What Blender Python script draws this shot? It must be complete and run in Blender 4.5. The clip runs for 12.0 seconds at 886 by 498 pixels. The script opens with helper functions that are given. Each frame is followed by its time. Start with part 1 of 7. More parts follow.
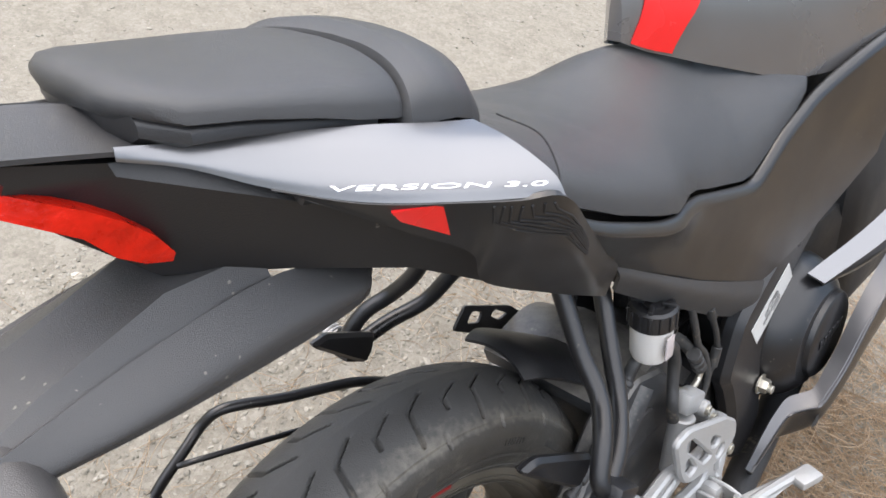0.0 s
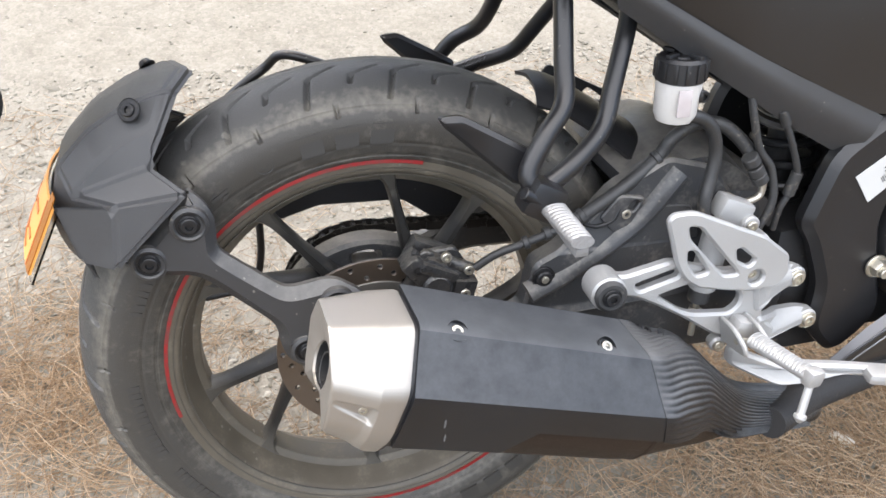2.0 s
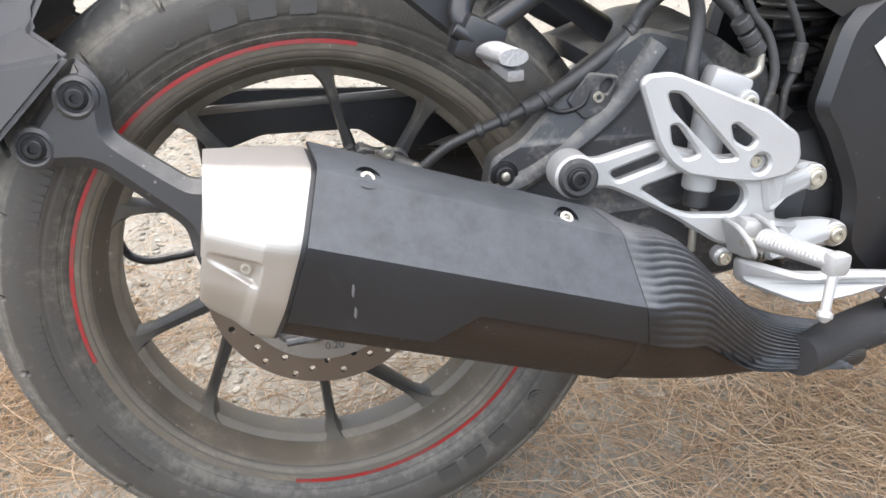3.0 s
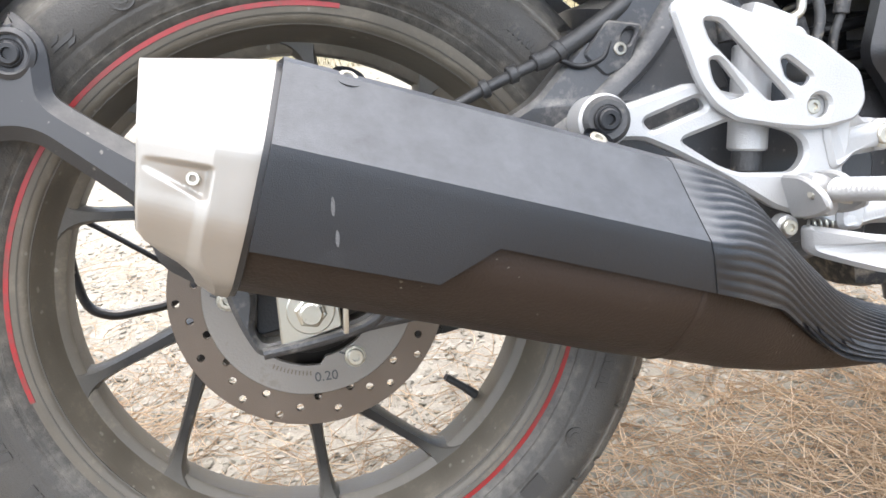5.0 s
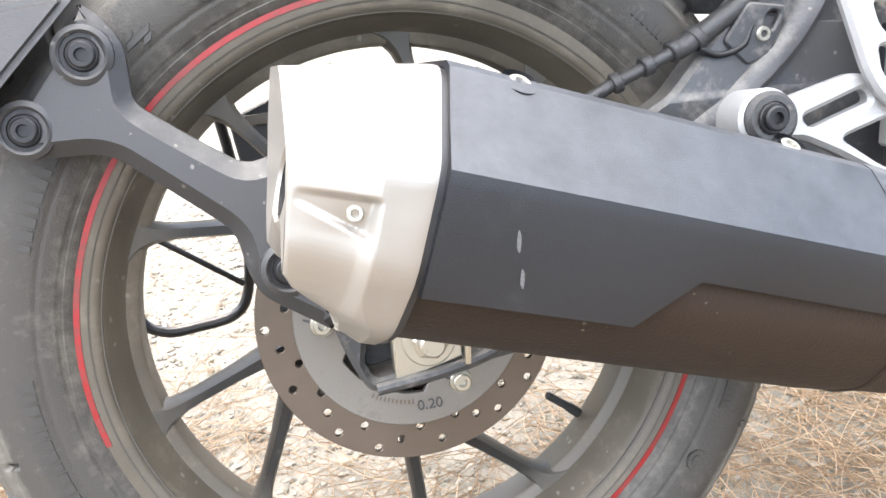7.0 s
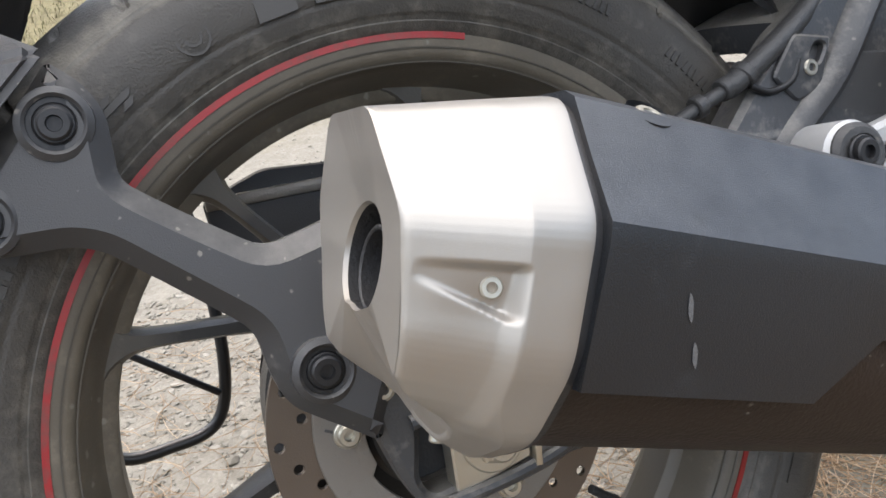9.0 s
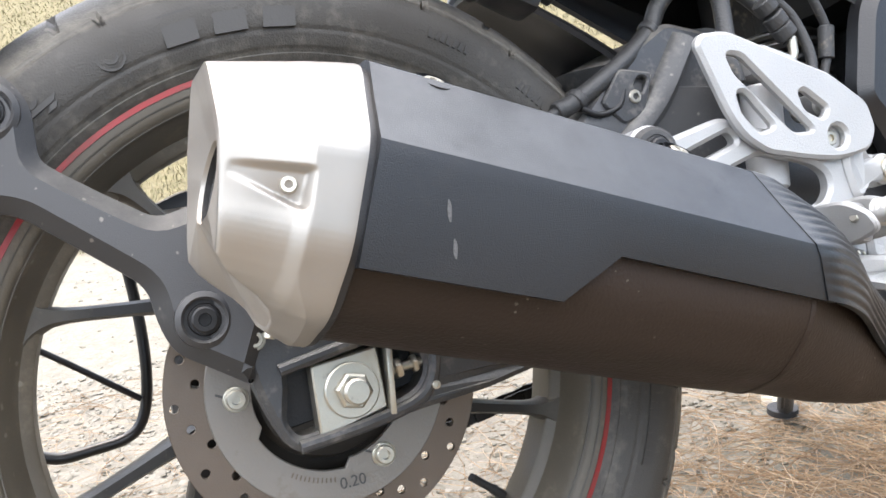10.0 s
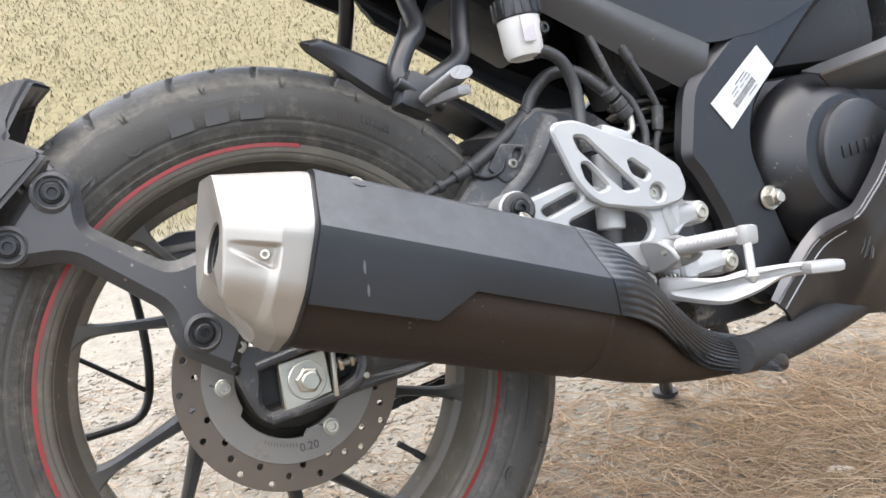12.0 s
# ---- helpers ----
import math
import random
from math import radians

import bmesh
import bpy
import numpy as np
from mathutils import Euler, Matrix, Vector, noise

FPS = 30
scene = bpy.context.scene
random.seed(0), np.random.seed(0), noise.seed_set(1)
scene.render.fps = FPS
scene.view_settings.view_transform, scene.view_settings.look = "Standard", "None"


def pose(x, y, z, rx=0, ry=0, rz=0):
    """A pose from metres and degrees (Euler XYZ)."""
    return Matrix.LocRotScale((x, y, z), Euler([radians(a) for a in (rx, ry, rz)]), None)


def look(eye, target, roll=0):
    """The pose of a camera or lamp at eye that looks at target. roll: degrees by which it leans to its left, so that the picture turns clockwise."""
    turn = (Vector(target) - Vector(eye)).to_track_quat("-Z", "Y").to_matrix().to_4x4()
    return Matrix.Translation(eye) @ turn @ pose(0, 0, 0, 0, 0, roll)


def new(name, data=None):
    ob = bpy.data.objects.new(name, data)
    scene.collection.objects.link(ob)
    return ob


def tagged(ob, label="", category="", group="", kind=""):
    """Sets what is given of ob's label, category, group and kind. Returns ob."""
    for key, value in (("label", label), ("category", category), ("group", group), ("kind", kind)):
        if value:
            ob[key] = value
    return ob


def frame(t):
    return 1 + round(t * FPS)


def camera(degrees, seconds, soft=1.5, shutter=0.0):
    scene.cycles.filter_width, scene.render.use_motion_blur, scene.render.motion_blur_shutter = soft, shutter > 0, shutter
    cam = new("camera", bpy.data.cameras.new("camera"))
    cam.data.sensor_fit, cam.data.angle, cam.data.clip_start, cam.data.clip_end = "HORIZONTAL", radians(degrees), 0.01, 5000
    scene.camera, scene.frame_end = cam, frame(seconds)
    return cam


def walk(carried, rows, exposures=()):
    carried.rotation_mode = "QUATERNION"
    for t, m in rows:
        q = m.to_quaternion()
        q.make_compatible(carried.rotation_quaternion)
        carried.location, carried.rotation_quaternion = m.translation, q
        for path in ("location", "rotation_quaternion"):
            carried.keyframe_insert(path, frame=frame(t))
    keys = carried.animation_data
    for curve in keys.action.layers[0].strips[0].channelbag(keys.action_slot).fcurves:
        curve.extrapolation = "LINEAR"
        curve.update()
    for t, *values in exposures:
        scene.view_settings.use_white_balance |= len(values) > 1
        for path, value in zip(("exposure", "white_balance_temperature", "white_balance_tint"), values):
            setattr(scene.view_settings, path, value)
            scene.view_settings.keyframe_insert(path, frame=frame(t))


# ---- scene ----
from mathutils.geometry import tessellate_polygon

# the way of the camera: seconds, eye, a point ahead of it, roll
PATH = [
    (0, (-0.3524, -0.2609, 1.1907), (0.2591, 0.2153, 0.5588), 9.25),
    (0.3, (-0.3411, -0.3730, 1.1663), (0.1933, 0.1722, 0.5204), 9.27),
    (0.5, (-0.3446, -0.4348, 1.1439), (0.1487, 0.1502, 0.5002), 8.71),
    (0.6, (-0.3377, -0.4614, 1.1376), (0.1240, 0.1449, 0.4901), 8.42),
    (1, (-0.3117, -0.4918, 1.1076), (0.0739, 0.1420, 0.4371), 7.49),
    (1.5, (-0.2418, -0.5384, 1.0791), (0.0756, 0.0986, 0.3768), 6.35),
    (1.7, (-0.2116, -0.5708, 1.0703), (0.0805, 0.0797, 0.3693), 6.63),
    (2, (-0.1212, -0.6625, 1.0321), (0.0941, 0.0432, 0.3570), 4.15),
    (2.5, (-0.0366, -0.7134, 0.9354), (0.1162, 0.0441, 0.3006), 0.61),
    (2.7, (-0.0143, -0.7166, 0.8741), (0.1350, 0.0620, 0.2645), -0.89),
    (4.3, (-0.0160, -0.6693, 0.6344), (0.1818, 0.2197, 0.2215), -1.45),
    (4.5, (-0.0230, -0.6657, 0.6219), (0.1721, 0.2321, 0.2270), -2.27),
    (5, (-0.0114, -0.6755, 0.5992), (0.1636, 0.2275, 0.2069), -4.45),
    (5.5, (-0.0131, -0.6691, 0.5966), (0.1613, 0.2282, 0.1912), -5.43),
    (6, (-0.0250, -0.6527, 0.5957), (0.1532, 0.2407, 0.1833), -5.81),
    (6.5, (-0.0652, -0.6093, 0.6009), (0.1265, 0.2809, 0.1877), -5.62),
    (7, (-0.0865, -0.5769, 0.6064), (0.1024, 0.3083, 0.1813), -5.27),
    (7.2, (-0.0883, -0.5587, 0.6009), (0.0951, 0.3235, 0.1671), -5.20),
    (8.8, (-0.1430, -0.4783, 0.5867), (0.1408, 0.3997, 0.2012), -7.00),
    (9, (-0.1487, -0.4769, 0.5784), (0.1715, 0.4047, 0.2315), -6.74),
    (9.5, (-0.1582, -0.5195, 0.5403), (0.2184, 0.3700, 0.2815), -6.35),
    (10, (-0.1287, -0.6032, 0.5175), (0.2363, 0.3022, 0.3010), -6.26),
    (10.5, (-0.1035, -0.6524, 0.5045), (0.2694, 0.2556, 0.3134), -6.73),
    (11, (-0.1089, -0.7060, 0.4867), (0.2810, 0.1946, 0.2949), -7.41),
    (11.5, (-0.1454, -0.7680, 0.4929), (0.2525, 0.1284, 0.2977), -7.21),
    (12, (-0.1796, -0.8223, 0.5984), (0.2244, 0.0632, 0.3687), -6.26),
]
cam = camera(54.65, 12.0, soft=1.6)
walk(cam, [(t, look(eye, target, roll)) for t, eye, target, roll in PATH],
     exposures=[(0.0, 1.25), (0.5, 1.93), (1.0, 1.67), (1.5, 1.89), (2.0, 1.60), (2.5, 1.66), (4.5, 2.15), (5.0, 2.19), (5.5, 2.56), (6.5, 2.72), (7.0, 2.53), (9.0, 1.34), (9.5, 1.25), (10.0, 1.95), (11.0, 1.77), (11.5, 2.09), (12.0, 1.73)])

# ---- light ----
world = bpy.data.worlds.new("sky")
scene.world = world
world.use_nodes = True
wn = world.node_tree
sky = wn.nodes.new("ShaderNodeTexSky")
sky.sky_type, sky.sun_disc = "NISHITA", False
sky.sun_elevation, sky.sun_rotation = radians(66), radians(340)
sky.air_density, sky.dust_density, sky.ozone_density = 1.0, 4.0, 1.0
wn.links.new(sky.outputs[0], wn.nodes["Background"].inputs[0])
wn.nodes["Background"].inputs[1].default_value = 0.15
sun = new("sun", bpy.data.lights.new("sun", "SUN"))
sun.data.energy, sun.data.angle, sun.data.color = 2.9, radians(125), (1.0, 0.966, 0.925)
sun.matrix_world = look((-0.5, -0.45, 4.0), (0, 0, 0))


# ---- materials ----
def surf(name, col, rough=0.5, metal=0.0, var=0.15, var_scale=9.0, grain=0.1, grain_scale=500.0, dust=0.0,
         dust_col=(0.33, 0.28, 0.21), dust_scale=14.0, coat=0.0, coat_rough=0.12, spec=0.5, trans=0.0, stretch=(1, 1, 1), rvar=0.2, specks=0.0, speck_scale=170.0, patch=1.5, dust_sheen=0.0, dust_sheen_col=(0.20, 0.185, 0.16)):
    m = bpy.data.materials.new(name)
    m.use_nodes = True
    nt = m.node_tree
    n, link = nt.nodes, nt.links.new
    bsdf = n["Principled BSDF"]
    co = n.new("ShaderNodeTexCoord")
    mp = n.new("ShaderNodeMapping")
    mp.inputs["Scale"].default_value = stretch
    link(co.outputs["Object"], mp.inputs[0])

    def noise_tex(scale, detail):
        t = n.new("ShaderNodeTexNoise")
        t.inputs["Scale"].default_value, t.inputs["Detail"].default_value = scale, detail
        link(mp.outputs[0], t.inputs["Vector"])
        return t
    big, fine = noise_tex(var_scale, 6), noise_tex(grain_scale, 3)
    mix = n.new("ShaderNodeMix")
    mix.data_type = "RGBA"
    mix.inputs[6].default_value = (*[c * (1 - var) for c in col], 1)
    mix.inputs[7].default_value = (*[min(1, c * (1 + var)) for c in col], 1)
    link(big.outputs[0], mix.inputs[0])
    out = mix.outputs[2]
    rr = n.new("ShaderNodeMapRange")
    rr.inputs[1].default_value, rr.inputs[2].default_value = 0.3, 0.7
    rr.inputs[3].default_value, rr.inputs[4].default_value = max(0.03, rough * (1 - rvar)), min(1, rough * (1 + rvar))
    link(big.outputs[0], rr.inputs[0])
    rough_out = rr.outputs[0]
    if dust:
        speck, patch_n = noise_tex(dust_scale * 9, 4), noise_tex(dust_scale, 8)
        patch_n.inputs["Roughness"].default_value = 0.7
        mul = n.new("ShaderNodeMath")
        mul.operation = "MULTIPLY_ADD"
        link(speck.outputs[0], mul.inputs[0])
        mul.inputs[1].default_value = 0.35
        link(patch_n.outputs[0], mul.inputs[2])
        ramp = n.new("ShaderNodeMapRange")
        ramp.inputs[1].default_value, ramp.inputs[2].default_value = 0.92 - 0.45 * dust, 1.05 - 0.25 * dust
        ramp.inputs[4].default_value = min(1.0, 0.5 + 0.5 * dust)
        link(mul.outputs[0], ramp.inputs[0])
        dm = n.new("ShaderNodeMix")
        dm.data_type = "RGBA"
        link(ramp.outputs[0], dm.inputs[0])
        link(out, dm.inputs[6])
        dm.inputs[7].default_value = (*dust_col, 1)
        out = dm.outputs[2]
        r2 = n.new("ShaderNodeMix")
        link(ramp.outputs[0], r2.inputs[0])
        link(rough_out, r2.inputs[2])
        r2.inputs[3].default_value = 0.95
        rough_out = r2.outputs[0]
    if specks:
        # dried splashes: a few small dots of pale mud
        cell, clump = n.new("ShaderNodeTexVoronoi"), noise_tex(12, 2)
        cell.inputs["Scale"].default_value, cell.inputs["Randomness"].default_value = speck_scale, 1.0
        warp = n.new("ShaderNodeVectorMath")
        warp.operation = "MULTIPLY_ADD"
        link(noise_tex(speck_scale * 2.5, 2).outputs["Color"], warp.inputs[0])
        warp.inputs[1].default_value = (0.35 / speck_scale,) * 3
        link(mp.outputs[0], warp.inputs[2])
        link(warp.outputs[0], cell.inputs["Vector"])
        pick = n.new("ShaderNodeSeparateColor")
        link(cell.outputs["Color"], pick.inputs[0])
        size = n.new("ShaderNodeMath")
        size.operation = "MULTIPLY"
        link(pick.outputs[0], size.inputs[0])
        link(clump.outputs[0], size.inputs[1])
        lim = n.new("ShaderNodeMapRange")
        lim.inputs[1].default_value, lim.inputs[2].default_value = 0.50 - 0.22 * specks, 0.62
        lim.inputs[3].default_value, lim.inputs[4].default_value = 0.0, 0.26
        link(size.outputs[0], lim.inputs[0])
        diff = n.new("ShaderNodeMath")
        diff.operation = "SUBTRACT"
        link(lim.outputs[0], diff.inputs[0])
        link(cell.outputs["Distance"], diff.inputs[1])
        edge = n.new("ShaderNodeMapRange")
        edge.inputs[1].default_value, edge.inputs[2].default_value, edge.inputs[4].default_value = 0.0, 0.10, 0.6
        link(diff.outputs[0], edge.inputs[0])
        sm = n.new("ShaderNodeMix")
        sm.data_type = "RGBA"
        link(edge.outputs[0], sm.inputs[0])
        link(out, sm.inputs[6])
        sm.inputs[7].default_value = (0.22, 0.205, 0.175, 1)
        out = sm.outputs[2]
    if dust_sheen:
        # dry dust on upward faces, in patches; on the exhaust also painted sky sheen
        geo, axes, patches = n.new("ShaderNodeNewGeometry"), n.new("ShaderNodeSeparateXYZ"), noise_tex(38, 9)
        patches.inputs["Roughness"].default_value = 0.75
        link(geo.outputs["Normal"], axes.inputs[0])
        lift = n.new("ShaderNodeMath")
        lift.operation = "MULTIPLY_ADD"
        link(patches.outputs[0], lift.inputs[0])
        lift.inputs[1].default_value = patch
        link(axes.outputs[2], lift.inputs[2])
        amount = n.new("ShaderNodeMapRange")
        amount.inputs[1].default_value, amount.inputs[2].default_value, amount.inputs[4].default_value = 0.55 + 0.5 * patch, 1.2 + 0.5 * patch, dust_sheen
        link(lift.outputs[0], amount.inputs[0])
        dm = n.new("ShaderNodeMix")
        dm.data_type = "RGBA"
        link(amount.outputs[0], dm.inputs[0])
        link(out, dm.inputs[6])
        dm.inputs[7].default_value = (*dust_sheen_col, 1)
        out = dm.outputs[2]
    link(out, bsdf.inputs["Base Color"])
    link(rough_out, bsdf.inputs["Roughness"])
    bsdf.inputs["Metallic"].default_value = metal
    bsdf.inputs["Specular IOR Level"].default_value = spec
    bsdf.inputs["Coat Weight"].default_value = coat
    bsdf.inputs["Coat Roughness"].default_value = coat_rough
    bsdf.inputs["Transmission Weight"].default_value = trans
    if grain:
        bump = n.new("ShaderNodeBump")
        bump.inputs["Strength"].default_value, bump.inputs["Distance"].default_value = grain, 0.002
        link(fine.outputs[0], bump.inputs["Height"])
        link(bump.outputs[0], bsdf.inputs["Normal"])
    return m


M = dict(
    tyre_mark=surf("tyre_lettering", (0.033, 0.031, 0.028), 0.55, dust=0.15, dust_col=(0.09, 0.08, 0.065), dust_scale=40),
    rim=surf("dusty_rim_paint", (0.084, 0.072, 0.054), 0.5, var=0.35, var_scale=30, dust=0.45, dust_col=(0.175, 0.148, 0.110), dust_scale=30, specks=1.3, speck_scale=90),
    red=surf("red_rim_tape", (0.21, 0.008, 0.009), 0.42, dust=0.62, dust_scale=34, dust_col=(0.075, 0.055, 0.045)),
    plastic=surf("black_textured_plastic", (0.042, 0.042, 0.043), 0.42, grain=0.35, grain_scale=1400, dust=0.24, dust_scale=30, dust_col=(0.14, 0.131, 0.116), specks=0.30),
    plastic_clean=surf("black_plastic", (0.014, 0.014, 0.015), 0.40, grain=0.15, grain_scale=900, dust=0.08, specks=0.15),
    frame=surf("black_frame_paint", (0.011, 0.011, 0.012), 0.34, grain=0.12, grain_scale=700, dust=0.15, dust_scale=40, specks=0.3),
    swing=surf("black_swingarm_paint", (0.036, 0.037, 0.039), 0.38, grain=0.2, dust=0.46, dust_scale=26, dust_col=(0.19, 0.178, 0.16), specks=1.0, speck_scale=120, dust_sheen=0.75),
    dark=surf("dark_engine_castings", (0.015, 0.015, 0.016), 0.6, grain=0.3, dust=0.3),
    seat=surf("black_seat_vinyl", (0.036, 0.037, 0.039), 0.42, grain=0.4, grain_scale=1600, var=0.1),
    silver=surf("silver_grey_paint", (0.19, 0.19, 0.195), 0.33, metal=0.85, grain=0.04, grain_scale=2500, coat=0.4, var=0.06),
    # the silver paint again, darkened to stand for its dark reflections on the cowl
    shaded_silver=surf("shaded_silver_paint", (0.10, 0.10, 0.105), 0.42, metal=0.7, grain=0.04, grain_scale=2500, coat=0.2, var=0.08, dust=0.2, dust_scale=40, dust_col=(0.07, 0.068, 0.064)),
    grey=surf("dark_grey_paint", (0.0165, 0.016, 0.016), 0.36, metal=0.0, spec=0.45, grain=0.05, grain_scale=2000, coat=0.2, dust=0.06, dust_scale=30, specks=0.1),
    tank_grey=surf("tank_grey_paint", (0.17, 0.165, 0.165), 0.28, metal=0.6, grain=0.03, coat=0.8, grain_scale=2500),
    gloss_red=surf("gloss_red_paint", (0.62, 0.012, 0.012), 0.3, grain=0.0, coat=0.3, var=0.05),
    lamp=surf("red_lamp_lens", (0.46, 0.010, 0.003), 0.3, grain=0.7, grain_scale=150, coat=0.1, spec=0.25, var=0.6, var_scale=60),
    amber=surf("amber_reflector", (0.26, 0.085, 0.001), 0.3, grain=0.15, grain_scale=900, coat=0.1, spec=0.25, var=0.2, var_scale=45),
    plate=surf("orange_number_plate", (0.78, 0.35, 0.085), 0.32, grain=0.05, var=0.15, dust=0.25, dust_col=(0.75, 0.50, 0.22), dust_scale=20),
    plate_ink=surf("number_plate_ink", (0.42, 0.14, 0.035), 0.4),
    white=surf("white_reservoir_plastic", (0.56, 0.545, 0.52), 0.35, grain=0.1, dust=0.12),
    clear=surf("clear_lens_plastic", (0.44, 0.40, 0.40), 0.18, grain=0.3, grain_scale=250, coat=0.5, var=0.25, var_scale=60),
    alu=surf("cast_aluminium", (0.37, 0.37, 0.365), 0.45, metal=0.4, grain=0.3, grain_scale=900, dust=0.14, dust_scale=35, dust_col=(0.25, 0.23, 0.195)),
    cap=surf("brushed_silver_cap", (0.350, 0.328, 0.297), 0.45, metal=0.7, grain=0.05, grain_scale=700, stretch=(1, 1, 6), var=0.05),
    # shield and pipe cover: pale bluish tops paint the sky's reflection over thin dust
    shield=surf("satin_black_shield", (0.0078, 0.0088, 0.0106), 0.38, spec=0.42, coat=0.22, coat_rough=0.30, grain=0.2, grain_scale=1500, var=0.3, var_scale=6, rvar=0.3, dust=0.36, dust_col=(0.0165, 0.0174, 0.0188), dust_scale=16, dust_sheen=0.80, dust_sheen_col=(0.105, 0.112, 0.122), patch=0.62),
    pipe_cover=surf("dusty_sheened_pipe_cover", (0.0078, 0.0088, 0.0106), 0.38, spec=0.42, coat=0.22, coat_rough=0.30, grain=0.2, grain_scale=1500, var=0.3, var_scale=6, rvar=0.3, dust=0.36, dust_col=(0.0165, 0.0174, 0.0188), dust_scale=16, dust_sheen=0.9, dust_sheen_col=(0.135, 0.137, 0.140), patch=0.7),
    muffler=surf("heat_tinted_steel", (0.0190, 0.0118, 0.0078), 0.5, spec=0.3, grain=0.3, dust=0.20, dust_col=(0.07, 0.05, 0.035), dust_scale=40, specks=0.5),
    steel=surf("zinc_bolt", (0.48, 0.455, 0.39), 0.36, metal=0.85, grain=0.1, dust=0.3, dust_scale=60, dust_col=(0.2, 0.18, 0.15)),
    disc=surf("brown_brake_disc", (0.135, 0.108, 0.086), 0.40, metal=0.7, grain=0.15, grain_scale=900, var=0.3, var_scale=12, dust=0.25, dust_col=(0.14, 0.10, 0.07)),
    carrier=surf("grey_disc_carrier", (0.20, 0.187, 0.168), 0.45, metal=0.6, grain=0.2, dust=0.35, dust_col=(0.17, 0.148, 0.118), dust_scale=18),
    black_bolt=surf("black_bolt", (0.018, 0.018, 0.019), 0.4, metal=0.4, dust=0.3, dust_scale=60),
    hose=surf("rubber_hose", (0.026, 0.026, 0.026), 0.48, grain=0.3, dust=0.32, dust_scale=30),
    caliper=surf("caliper_casting", (0.036, 0.036, 0.037), 0.32, metal=0.3, grain=0.5, grain_scale=300, var=0.4, var_scale=60, dust=0.42, dust_scale=60, dust_col=(0.21, 0.195, 0.165), specks=0.9, dust_sheen=0.6),
    chain=surf("dirty_chain", (0.026, 0.023, 0.020), 0.5, metal=0.5, dust=0.35, dust_col=(0.08, 0.07, 0.055)),
    acrylic=surf("clear_acrylic", (0.9, 0.9, 0.88), 0.08, grain=0.0, trans=1.0, var=0.0),
    scratch=surf("bare_scuff", (0.085, 0.085, 0.085), 0.6, grain=0.3),
    ink=surf("black_marker", (0.05, 0.05, 0.05), 0.6, grain=0),
    stay=surf("muddy_black_plastic", (0.029, 0.029, 0.030), 0.42, grain=0.14, grain_scale=1400, dust=0.30, dust_scale=19, dust_col=(0.12, 0.112, 0.10), specks=1.6, speck_scale=130, dust_sheen=0.6, dust_sheen_col=(0.20, 0.19, 0.172), patch=0.9),
    paper=surf("white_sticker", (0.47, 0.47, 0.455), 0.4, grain=0.05),
    white_print=surf("white_print", (0.85, 0.85, 0.86), 0.4, grain=0),
    rubber_white=surf("worn_grey_peg", (0.25, 0.25, 0.25), 0.45, metal=0.5, grain=0.5, grain_scale=400, dust=0.35, dust_scale=50, dust_col=(0.2, 0.19, 0.17)),
)


